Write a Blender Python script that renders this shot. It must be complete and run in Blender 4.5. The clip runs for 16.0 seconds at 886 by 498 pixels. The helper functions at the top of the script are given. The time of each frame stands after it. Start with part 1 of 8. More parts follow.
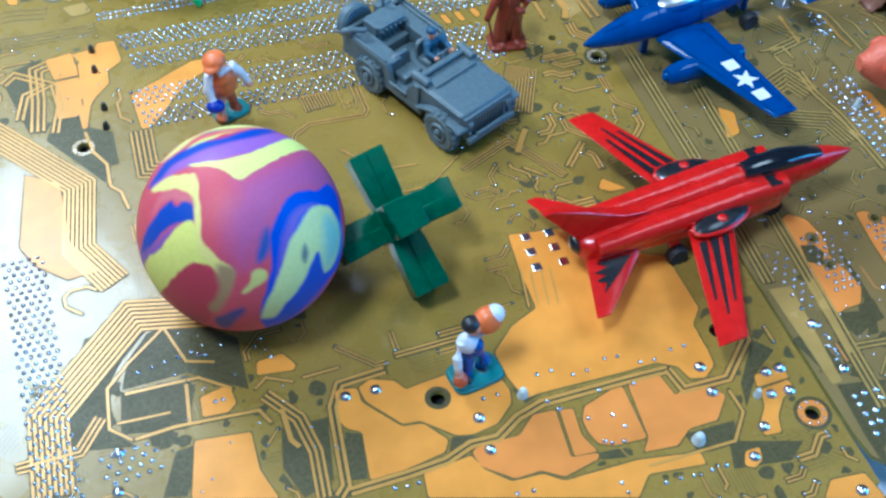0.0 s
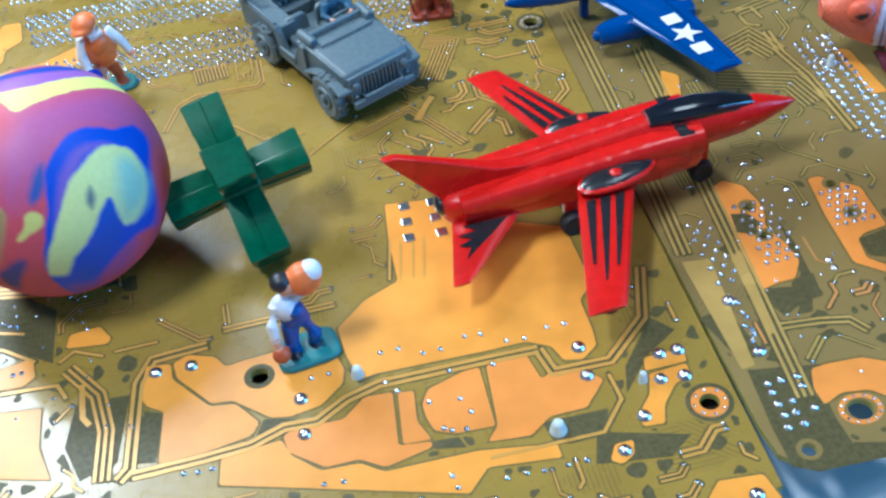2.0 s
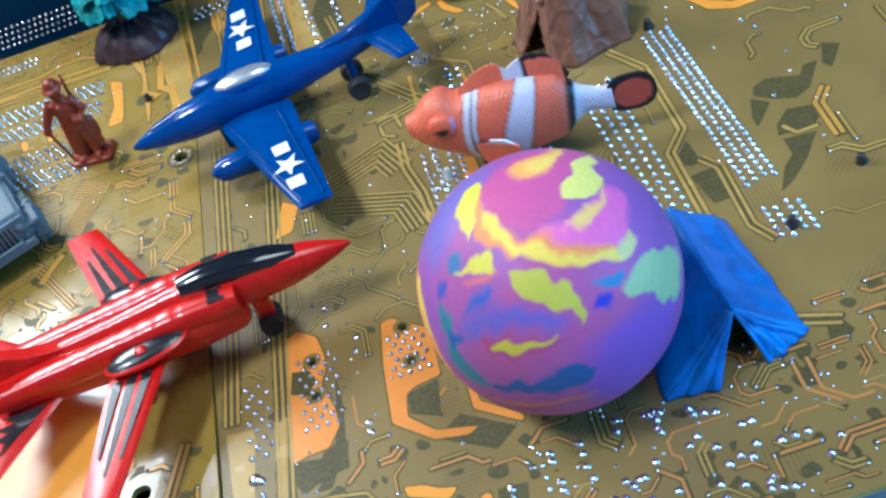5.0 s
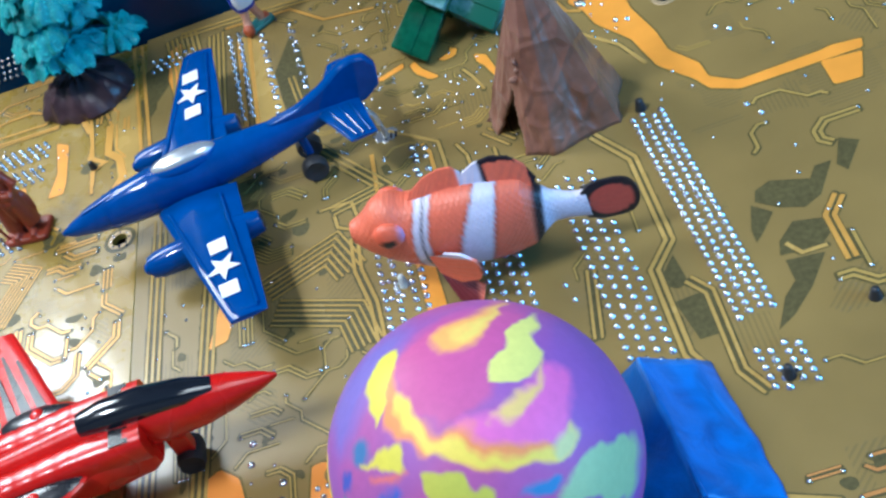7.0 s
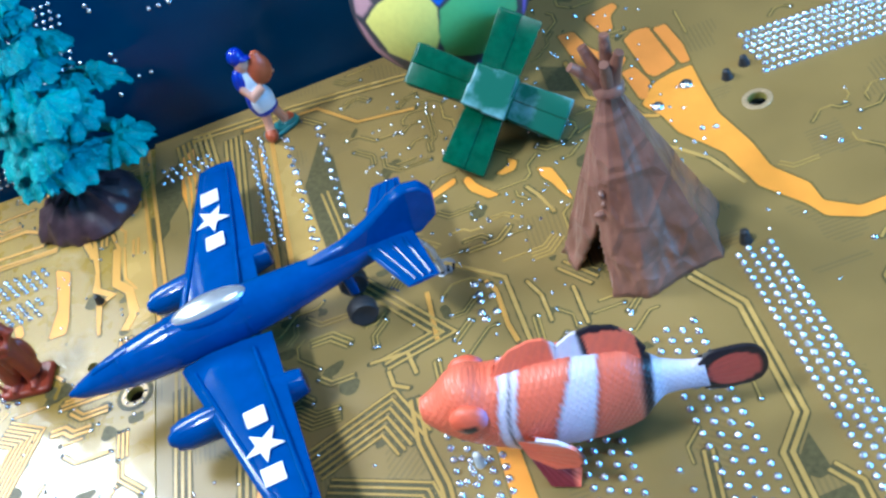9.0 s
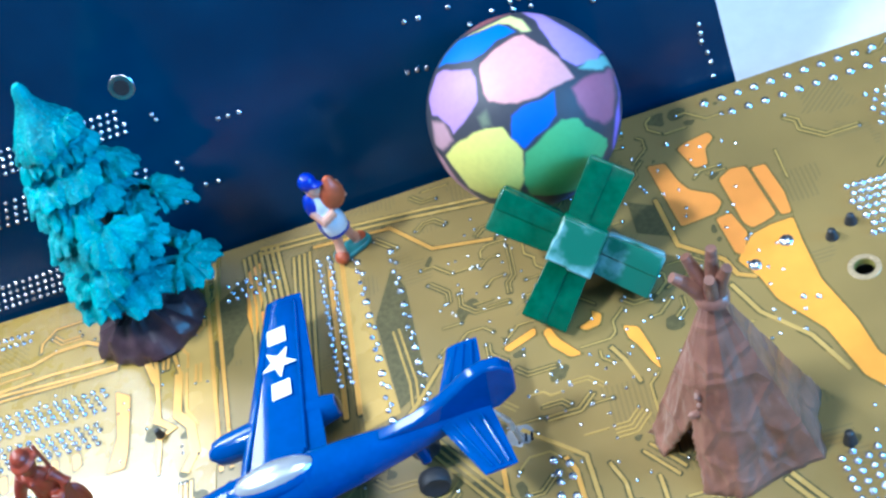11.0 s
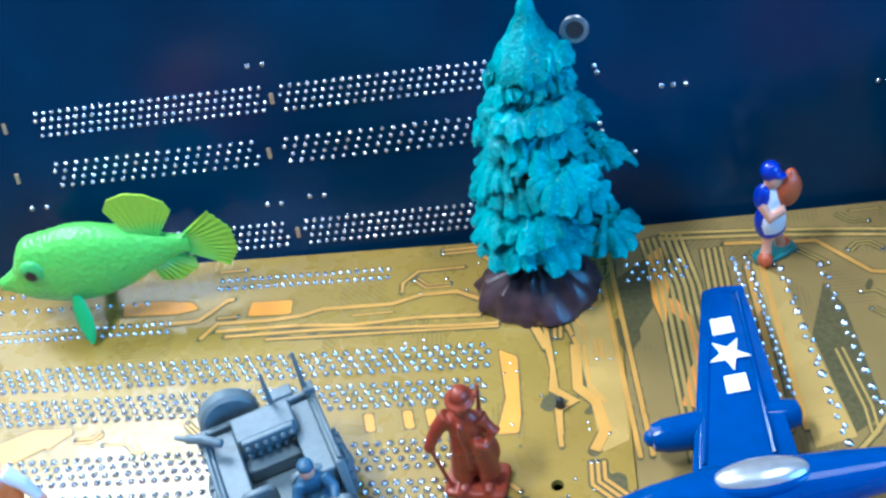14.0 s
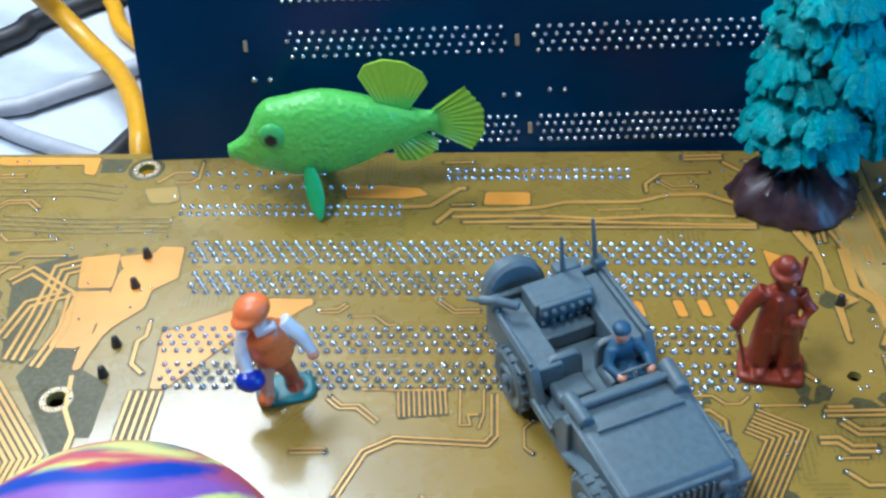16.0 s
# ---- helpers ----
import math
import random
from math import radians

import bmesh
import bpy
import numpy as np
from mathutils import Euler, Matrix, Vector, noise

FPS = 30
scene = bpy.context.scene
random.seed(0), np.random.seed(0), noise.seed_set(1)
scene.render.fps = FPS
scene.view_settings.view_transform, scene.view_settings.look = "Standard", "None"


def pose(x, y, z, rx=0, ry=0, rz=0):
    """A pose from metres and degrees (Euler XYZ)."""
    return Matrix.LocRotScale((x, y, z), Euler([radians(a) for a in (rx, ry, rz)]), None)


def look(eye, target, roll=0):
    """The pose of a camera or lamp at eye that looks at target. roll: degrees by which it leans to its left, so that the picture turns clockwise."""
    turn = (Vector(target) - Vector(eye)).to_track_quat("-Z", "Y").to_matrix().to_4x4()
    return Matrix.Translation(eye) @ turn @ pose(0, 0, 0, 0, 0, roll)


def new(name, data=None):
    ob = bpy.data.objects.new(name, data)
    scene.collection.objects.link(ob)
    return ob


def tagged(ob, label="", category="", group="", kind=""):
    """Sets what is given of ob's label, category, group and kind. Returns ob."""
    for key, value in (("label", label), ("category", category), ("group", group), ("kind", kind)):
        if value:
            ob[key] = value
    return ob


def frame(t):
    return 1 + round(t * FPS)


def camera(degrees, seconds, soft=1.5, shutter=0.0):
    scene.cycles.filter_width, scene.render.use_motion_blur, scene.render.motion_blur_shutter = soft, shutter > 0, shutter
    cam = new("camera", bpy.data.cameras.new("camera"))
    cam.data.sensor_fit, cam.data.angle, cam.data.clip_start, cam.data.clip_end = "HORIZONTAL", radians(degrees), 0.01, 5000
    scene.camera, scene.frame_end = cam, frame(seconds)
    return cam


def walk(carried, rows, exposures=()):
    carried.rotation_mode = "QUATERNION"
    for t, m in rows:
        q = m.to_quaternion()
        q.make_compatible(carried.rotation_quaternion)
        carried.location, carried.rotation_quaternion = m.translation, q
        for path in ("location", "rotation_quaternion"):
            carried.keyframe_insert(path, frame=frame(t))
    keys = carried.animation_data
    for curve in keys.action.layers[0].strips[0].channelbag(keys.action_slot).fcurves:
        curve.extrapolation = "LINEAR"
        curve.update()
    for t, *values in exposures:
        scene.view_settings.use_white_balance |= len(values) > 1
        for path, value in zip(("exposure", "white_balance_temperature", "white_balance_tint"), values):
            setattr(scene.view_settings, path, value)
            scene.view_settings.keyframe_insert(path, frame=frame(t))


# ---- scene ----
# Metres. x runs along the standing blue board, y towards it, z up from the gold boards' face.
cam = camera(39.58, 16.0, soft=2.6)
# seconds, eye x, y, z, yaw, pitch, roll
ROWS = [
    (0, -0.02323, -0.03226, 0.27323, -21.301, -51.537, 2.408),
    (0.5, -0.00373, -0.03645, 0.24672, -18.212, -48.317, 0.145),
    (1, 0.01002, -0.04345, 0.22899, -14.867, -47.006, -1.745),
    (1.5, 0.02942, -0.04905, 0.21466, -10.482, -45.958, -4.909),
    (2, 0.05932, -0.05424, 0.20889, -7.317, -45.493, -7.808),
    (2.5, 0.08815, -0.06078, 0.20687, -3.890, -45.018, -9.668),
    (3, 0.12068, -0.06229, 0.20617, -0.793, -44.444, -13.256),
    (3.5, 0.14550, -0.05890, 0.20525, 0.003, -44.175, -15.433),
    (4, 0.16486, -0.05532, 0.20382, 0.791, -43.878, -17.501),
    (4.5, 0.18992, -0.05051, 0.20092, 3.216, -43.745, -20.744),
    (4.7, 0.19977, -0.04854, 0.19924, 4.044, -43.698, -21.940),
    (6.8, 0.24283, -0.00619, 0.18709, 9.851, -43.857, -25.231),
    (7, 0.24139, 0.00027, 0.18561, 9.663, -43.904, -25.293),
    (7.5, 0.23751, 0.01215, 0.18520, 8.575, -43.613, -24.983),
    (8, 0.23472, 0.02398, 0.18115, 8.060, -43.444, -25.046),
    (8.5, 0.23359, 0.03592, 0.18028, 7.994, -43.614, -25.542),
    (9, 0.22912, 0.05158, 0.18146, 8.218, -43.692, -25.762),
    (9.2, 0.22944, 0.05691, 0.18105, 8.187, -43.628, -25.683),
    (11.3, 0.23608, 0.09721, 0.20110, 13.290, -44.449, -26.348),
    (11.5, 0.23118, 0.10118, 0.19995, 13.336, -44.374, -25.506),
    (12, 0.21443, 0.10788, 0.19685, 12.380, -44.086, -22.588),
    (12.5, 0.20115, 0.10758, 0.19710, 11.613, -43.507, -19.755),
    (13, 0.17832, 0.10491, 0.20131, 10.821, -43.307, -17.268),
    (13.5, 0.15323, 0.10179, 0.19977, 10.393, -42.854, -14.924),
    (14, 0.13376, 0.09988, 0.19726, 10.371, -42.346, -12.861),
    (14.5, 0.11303, 0.09908, 0.19235, 9.187, -42.182, -10.170),
    (15, 0.09080, 0.09471, 0.18805, 8.639, -41.828, -8.234),
    (15.5, 0.07076, 0.08723, 0.18346, 6.349, -41.631, -5.732),
    (16, 0.05775, 0.08220, 0.17577, 4.988, -41.256, -4.765),
]
walk(cam, [(t, pose(x, y, z, 90 + pitch, 0, yaw) @ pose(0, 0, 0, 0, 0, roll)) for t, x, y, z, yaw, pitch, roll in ROWS],
     [(0, -0.42, 5250, 7), (1.0, -0.30, 5900, 9), (1.5, -0.24, 5850, 9.5), (3, -0.10, 5900, 10.5), (4.5, -0.12, 6150, 12), (7, -0.08, 6200, 13), (8, 0.06, 5900, 11.5), (9, 0.22, 5850, 12), (11.5, 0.60, 5650, 11.5), (12.5, 0.66, 5550, 11.5), (13.5, 0.42, 5600, 12.5), (14.5, 0.05, 5600, 13), (16, -0.47, 5800, 11.5)])

# ---- light ----
world = bpy.data.worlds.new("world")
world.use_nodes = True
world.node_tree.nodes["Background"].inputs[0].default_value = (0.70, 0.86, 1.0, 1)
world.node_tree.nodes["Background"].inputs[1].default_value = 0.13
scene.world = world
scene.view_settings.exposure = 0.0


def panel_lamp(name, eye, target, sx, sy, watts, colour):
    data = bpy.data.lights.new(name, "AREA")
    data.shape, data.size, data.size_y, data.energy, data.color = "RECTANGLE", sx, sy, watts, colour
    ob = new(name, data)
    ob.matrix_world = look(eye, target)
    return ob


# a desk lamp behind the boards, mirrored in the solder mask; unseen ceiling lights over the viewer, the right one added
# as fill; daylight from the right
panel_lamp("desk_lamp_light", (-0.11, 0.45, 0.34), (0.04, 0.22, 0.0), 0.15, 0.15, 2.3, (0.84, 0.96, 1.0))
panel_lamp("ceiling_panel_light", (0.85, -0.10, 1.69), (0.85, -0.10, 0.0), 0.5, 0.85, 12, (0.84, 0.96, 1.0))
panel_lamp("ceiling_panel_light", (-0.60, -0.05, 1.69), (-0.60, -0.05, 0.0), 0.20, 0.40, 34, (0.84, 0.96, 1.0))
panel_lamp("window_light", (1.80, -0.55, 0.55), (0.1, 0.2, 0.0), 1.0, 0.8, 38, (0.10, 0.50, 1.0))

# ---- helpers of the scene ----
MM = 0.001
TAU = 2 * math.pi


def rgb(r, g, b):
    """Linear colour from 8-bit display values."""
    return tuple(((c / 255 + 0.055) / 1.055) ** 2.4 if c > 10 else c / 255 / 12.92 for c in (r, g, b))


class Nodes:
    """A small writer of node materials."""

    def __init__(self, name):
        self.mat = bpy.data.materials.new(name)
        self.mat.use_nodes = True
        self.tree = self.mat.node_tree
        self.bsdf = self.tree.nodes["Principled BSDF"]
        self.coord = self.tree.nodes.new("ShaderNodeTexCoord").outputs["Object"]

    def put(self, socket, value):
        if hasattr(value, "is_linked"):
            self.tree.links.new(value, socket)
        elif isinstance(value, tuple) and len(value) == 3 and socket.type == "RGBA":
            socket.default_value = (*value, 1)
        else:
            socket.default_value = value

    def math(self, op, a, b=0.0, c=0.0):
        n = self.tree.nodes.new("ShaderNodeMath")
        n.operation = op
        for s, v in zip(n.inputs, (a, b, c)):
            self.put(s, v)
        return n.outputs[0]

    def noise(self, scale, detail=3.0, rough=0.55, vector=None, distort=0.0):
        n = self.tree.nodes.new("ShaderNodeTexNoise")
        self.put(n.inputs["Vector"], vector or self.coord)
        n.inputs["Scale"].default_value, n.inputs["Detail"].default_value, n.inputs["Roughness"].default_value = scale, detail, rough
        n.inputs["Distortion"].default_value = distort
        return n.outputs[0]

    def voronoi(self, scale, metric="EUCLIDEAN", feature="F1", vector=None):
        n = self.tree.nodes.new("ShaderNodeTexVoronoi")
        n.distance, n.feature = metric, feature
        self.put(n.inputs["Vector"], vector or self.coord)
        n.inputs["Scale"].default_value = scale
        return n

    def ramp(self, fac, *stops):
        n = self.tree.nodes.new("ShaderNodeValToRGB")
        self.put(n.inputs[0], fac)
        els = n.color_ramp.elements
        while len(els) < len(stops):
            els.new(0.5)
        for el, (at, col) in zip(els, stops):
            el.position, el.color = at, (*col, 1) if isinstance(col, tuple) else (col, col, col, 1)
        return n.outputs[0]

    def mix(self, fac, a, b, kind="MIX"):
        n = self.tree.nodes.new("ShaderNodeMix")
        n.data_type, n.blend_type = "RGBA", kind
        self.put(n.inputs[0], fac)
        self.put(n.inputs[6], a)
        self.put(n.inputs[7], b)
        return n.outputs[2]

    def sep(self, vector=None):
        n = self.tree.nodes.new("ShaderNodeSeparateXYZ")
        self.put(n.inputs[0], vector or self.coord)
        return n.outputs

    def bump(self, height, strength=0.3, dist=0.0002):
        n = self.tree.nodes.new("ShaderNodeBump")
        n.inputs["Strength"].default_value, n.inputs["Distance"].default_value = strength, dist
        self.put(n.inputs["Height"], height)
        self.tree.links.new(n.outputs[0], self.bsdf.inputs["Normal"])

    def attr(self, name):
        n = self.tree.nodes.new("ShaderNodeAttribute")
        n.attribute_name = name
        return n.outputs["Color"]

    def random(self):
        return self.tree.nodes.new("ShaderNodeObjectInfo").outputs["Random"]

    def set(self, colour, rough=0.5, metal=0.0, spec=0.5, coat=0.0, sss=0.0):
        b = self.bsdf.inputs
        self.put(b["Base Color"], colour)
        self.put(b["Roughness"], rough)
        self.put(b["Metallic"], metal)
        b["Specular IOR Level"].default_value = spec
        b["Coat Weight"].default_value = coat
        b["Coat Roughness"].default_value = 0.08
        if sss:
            b["Subsurface Weight"].default_value = sss
            b["Subsurface Radius"].default_value = (0.0012, 0.0008, 0.0006)
            b["Subsurface Scale"].default_value = 1.0
        return self.mat


def plain(name, col, rough=0.5, metal=0.0, vary=0.25, scale=350.0, bump=0.15, coat=0.0, spec=0.5):
    """Paint or plastic: the colour with grain at two sizes, slight wear and relief."""
    n = Nodes(name)
    fine, broad = n.noise(scale, 4), n.noise(scale / 7, 2)
    dark = tuple(c * (1 - vary) for c in col)
    lite = tuple(min(1, c * (1 + vary * 0.6) + 0.012 * vary) for c in col)
    c = n.mix(n.ramp(fine, (0.3, 0.0), (0.7, 1.0)), dark, lite)
    c = n.mix(n.math("MULTIPLY", n.ramp(broad, (0.4, 0.0), (0.75, 1.0)), 0.45), c, dark)
    r = n.math("ADD", rough - 0.08, n.math("MULTIPLY", broad, 0.16))
    if bump:
        n.bump(fine, bump)
    return n.set(c, r, metal, spec, coat)


def painted(name, attribute, rough=0.5, scale=500.0, bump=0.2, spec=0.5, mottle=0.35, pebble=0.0, rows=False):
    """Colours that the mesh carries, with a fine mottling."""
    n = Nodes(name)
    c = n.attr(attribute)
    m = n.noise(scale, 4)
    c = n.mix(mottle, c, n.mix(n.ramp(m, (0.3, 0.0), (0.7, 1.0)), (0.45, 0.45, 0.45), (1.0, 1.0, 1.0)), "MULTIPLY")
    if pebble:
        if rows:
            x, _, z = n.sep()
            up = n.math("SINE", n.math("MULTIPLY", n.math("ADD", x, n.math("MULTIPLY", z, 0.75)), pebble * 3.0))
            down = n.math("SINE", n.math("MULTIPLY", n.math("SUBTRACT", x, n.math("MULTIPLY", z, 0.75)), pebble * 3.0))
            cells = n.math("MULTIPLY", n.math("MINIMUM", n.math("ABSOLUTE", up), n.math("ABSOLUTE", down)), -0.8)
        else:
            cells = n.voronoi(pebble, feature="SMOOTH_F1").outputs["Distance"]
        n.bump(n.math("SUBTRACT", n.math("MULTIPLY", m, 0.3), cells), bump, 0.0008)
    else:
        n.bump(m, bump)
    return n.set(c, n.math("ADD", rough - 0.07, n.math("MULTIPLY", n.noise(scale / 9), 0.14)), 0.0, spec)


def board_mask(name, copper, bare, seed, rough=0.20, coat=0.35):
    """Solder mask: copper under lacquer, bare laminate between, bundles of fine tracks in patches."""
    n = Nodes(name)
    t = n.tree
    mp = t.nodes.new("ShaderNodeMapping")
    t.links.new(n.coord, mp.inputs[0])
    mp.inputs["Scale"].default_value = (1000, 1000, 1000)
    mp.inputs["Location"].default_value = (seed * 13.7, seed * 7.1, 0)
    v = mp.outputs[0]
    x, y, _ = n.sep(v)
    cell = n.voronoi(0.11, "CHEBYCHEV", vector=v)
    cr, cg, cb = n.sep(cell.outputs["Color"])

    def stripes(a, pitch, duty):
        s = n.math("SINE", n.math("MULTIPLY", a, TAU / pitch))
        return n.math("GREATER_THAN", s, duty)

    diag = n.math("MULTIPLY", n.math("ADD", x, y), 0.7071)
    anti = n.math("MULTIPLY", n.math("SUBTRACT", x, y), 0.7071)
    pick = n.math("GREATER_THAN", cr, 0.5)
    s1 = n.mix(pick, stripes(x, 1.05, -0.15), stripes(y, 1.05, -0.15))
    s2 = n.mix(pick, stripes(diag, 1.15, -0.1), stripes(anti, 1.15, -0.1))
    st = n.mix(n.math("GREATER_THAN", cg, 0.72), s1, s2)
    # some patches carry bundles of fine tracks under the lacquer
    striped = n.math("MULTIPLY", n.math("GREATER_THAN", cb, 0.60), n.math("LESS_THAN", cb, 0.74))
    wob = n.noise(0.16, 2, vector=v)
    gaps = n.math("MULTIPLY", striped, n.math("SUBTRACT", 1.0, n.sep(st)[0]))
    mott = n.ramp(n.noise(0.035, 3, vector=v), (0.3, 0.0), (0.72, 1.0))
    grain = n.noise(2.6, 3, vector=v)
    weave = n.math("MULTIPLY", n.math("SINE", n.math("MULTIPLY", x, TAU / 0.7)), n.math("SINE", n.math("MULTIPLY", y, TAU / 0.7)))
    cop = n.mix(mott, tuple(c * 0.84 for c in copper), tuple(c * 1.10 for c in copper))
    cop = n.mix(n.math("MULTIPLY", grain, 0.3), cop, tuple(c * 0.70 for c in copper))
    col = n.mix(n.math("MULTIPLY", gaps, 0.34), cop, bare)
    n.bump(n.math("ADD", n.math("MULTIPLY", n.math("SUBTRACT", 1.0, gaps), 0.6), n.math("ADD", n.math("MULTIPLY", grain, 0.35), n.math("MULTIPLY", weave, 0.10))), 0.60, 0.00015)
    return n.set(col, n.math("ADD", rough, n.math("MULTIPLY", wob, 0.16)), 0.0, 0.5, coat)


def foil(name, col, rough=0.3, metal=0.35):
    """Lacquered copper."""
    n = Nodes(name)
    a, b = n.noise(90, 2), n.noise(1400, 3)
    c = n.mix(n.ramp(a, (0.3, 0.0), (0.7, 1.0)), tuple(v * 0.86 for v in col), tuple(min(1, v * 1.08) for v in col))
    c = n.mix(n.math("MULTIPLY", b, 0.25), c, tuple(v * 0.75 for v in col))
    n.bump(b, 0.12, 0.00004)
    return n.set(c, n.math("ADD", rough - 0.06, n.math("MULTIPLY", a, 0.12)), metal)


M_GOLD = board_mask("solder_mask_gold", rgb(154, 124, 54), rgb(92, 80, 44), 1.0)
M_GOLD_B = board_mask("solder_mask_gold_worn", rgb(138, 114, 66), rgb(92, 82, 54), 5.0, 0.26, 0.2)
M_DARK = plain("bare_laminate", rgb(88, 80, 48), 0.46, vary=0.35, scale=900, bump=0.3, spec=0.35)
M_GAP = plain("etched_laminate", rgb(110, 95, 50), 0.46, vary=0.3, scale=900, bump=0.3, spec=0.35)
M_CLAY = foil("copper_under_mask", rgb(196, 134, 76), 0.34, 0.0)
M_POUR = foil("copper_pour", rgb(236, 154, 60), 0.34, 0.0)
M_POUR_B = foil("copper_pour_deep", rgb(230, 142, 64), 0.34, 0.0)
M_TRACE = foil("copper_trace", rgb(212, 156, 76), 0.30, 0.15)
M_FAINT = foil("mask_over_track", rgb(170, 140, 76), 0.34, 0.0)
M_PALE = foil("mask_over_plane", rgb(180, 146, 82), 0.26, 0.0)
M_SOLDER = plain("solder", (0.72, 0.74, 0.78), 0.24, 1.0, vary=0.25, scale=2500, bump=0.25)
M_RING = plain("tinned_ring", (0.52, 0.37, 0.21), 0.42, 0.35, vary=0.3, scale=2000)
M_EDGE = plain("laminate_edge", rgb(150, 140, 70), 0.6, vary=0.2)
M_BLUE_BOARD = Nodes("solder_mask_blue")
_n = M_BLUE_BOARD
_w, _g = _n.noise(26, 3), _n.noise(1800, 3)
_c = _n.mix(_n.ramp(_w, (0.3, 0.0), (0.7, 1.0)), (0.0002, 0.016, 0.046), (0.0004, 0.028, 0.072))
_n.bump(_g, 0.12, 0.00005)
M_BLUE_BOARD = _n.set(_c, _n.math("ADD", 0.11, _n.math("MULTIPLY", _w, 0.12)), 0.0, 0.26)
M_PEG = plain("black_nylon", (0.02, 0.022, 0.026), 0.4)
M_WHITE_PEG = plain("white_nylon", rgb(205, 215, 215), 0.45, vary=0.12)
M_TABLE = plain("white_table", rgb(206, 212, 222), 0.38, vary=0.06, scale=220, bump=0.08)
M_WALL = plain("wall_paint", (0.27, 0.29, 0.31), 0.8, vary=0.06, scale=60)
M_FLOOR = plain("floor_vinyl", (0.20, 0.20, 0.21), 0.5, vary=0.2, scale=20)
M_RED = plain("red_enamel", rgb(212, 22, 16), 0.27, vary=0.14, scale=300, bump=0.18, coat=0.15)
M_BLACK = plain("black_paint", (0.016, 0.016, 0.020), 0.28, vary=0.3, scale=600, bump=0.05, coat=0.3)
M_SMOKE = plain("dark_canopy", (0.008, 0.010, 0.016), 0.12, vary=0.2, bump=0.02, coat=0.6)
M_NAVY = plain("blue_enamel", rgb(0, 66, 134), 0.13, vary=0.12, scale=260, bump=0.04, coat=0.24, spec=0.1)
M_SILVER = plain("silver_paint", (0.66, 0.67, 0.70), 0.26, 0.7, vary=0.15, bump=0.05)
M_DECAL = plain("white_decal", rgb(232, 238, 242), 0.4, vary=0.08)
M_RUBBER = plain("black_rubber", (0.02, 0.02, 0.024), 0.6)
M_JEEP = plain("grey_plastic", rgb(92, 108, 116), 0.46, vary=0.16, scale=700, bump=0.12)
M_GREEN = plain("green_plastic", rgb(0, 84, 58), 0.24, vary=0.25, scale=500, bump=0.1, spec=0.36)
M_TENT = Nodes("brown_rubber_hide")
_n = M_TENT
_a, _b = _n.noise(120, 4), _n.noise(900, 3)
_c = _n.mix(_n.ramp(_a, (0.32, 0.0), (0.7, 1.0)), rgb(114, 76, 62), rgb(152, 106, 90))
_f = _n.math("MINIMUM", _n.voronoi(105, feature="DISTANCE_TO_EDGE").outputs["Distance"], 0.12)
_n.bump(_n.math("ADD", _n.math("MULTIPLY", _f, -3.4), _n.math("ADD", _n.math("MULTIPLY", _n.noise(60, 3, distort=1.0), 1.3), _n.math("MULTIPLY", _b, 0.06))), 0.55, 0.0011)
M_TENT = _n.set(_c, 0.34, 0.0, 0.5, 0.2)
M_CLOTH = Nodes("blue_vinyl")
_n = M_CLOTH
_a, _b = _n.noise(110, 3, distort=1.2), _n.noise(1500, 2)
_c = _n.mix(_n.ramp(_a, (0.3, 0.0), (0.7, 1.0)), rgb(0, 92, 166), rgb(0, 126, 212))
_n.bump(_n.math("ADD", _a, _n.math("MULTIPLY", _b, 0.2)), 0.5, 0.0006)
M_CLOTH = _n.set(_c, 0.40, 0.0, 0.4, 0.1)
M_LEAF = Nodes("turquoise_plastic_foliage")
_n = M_LEAF
_a, _b = _n.noise(150, 3), _n.noise(1600, 4)
_c = _n.mix(_n.ramp(_a, (0.3, 0.0), (0.7, 1.0)), rgb(0, 112, 118), rgb(0, 164, 170))
_c = _n.mix(_n.ramp(_b, (0.55, 0.0), (0.75, 1.0)), _c, rgb(40, 206, 202))
_n.bump(_n.math("ADD", _b, _n.math("MULTIPLY", _n.noise(420, 3), 1.2)), 0.7, 0.0009)
M_LEAF = _n.set(_c, 0.36, 0.0, 0.3, 0.12)
M_BARK = plain("brown_plastic_bark", rgb(84, 60, 44), 0.55, vary=0.35, scale=300, bump=0.4)
M_MOUND = plain("purple_brown_plastic", rgb(66, 44, 50), 0.34, vary=0.45, scale=300, bump=1.0)
M_SOLDIER = plain("brick_red_plastic", rgb(142, 54, 32), 0.38, vary=0.22, scale=420, bump=0.15)
M_BALL = painted("marbled_rubber", "paint", 0.50, 700, 0.10, 0.35, 0.14)
M_FISH = painted("painted_rubber", "paint", 0.44, 900, 0.25, 0.5, 0.2)
M_PEBBLE = painted("pebbled_plastic", "paint", 0.34, 900, 0.42, 0.5, 0.2, 850.0)
M_SCALE = painted("scaly_rubber", "paint", 0.40, 900, 0.22, 0.5, 0.2, 880.0, True)
M_CABLE_Y = plain("yellow_cable", rgb(226, 162, 30), 0.36, vary=0.12)
M_CABLE_G = plain("grey_cable", rgb(178, 178, 186), 0.42, vary=0.1)
M_CABLE_K = plain("black_cable", (0.03, 0.03, 0.034), 0.42, vary=0.2)
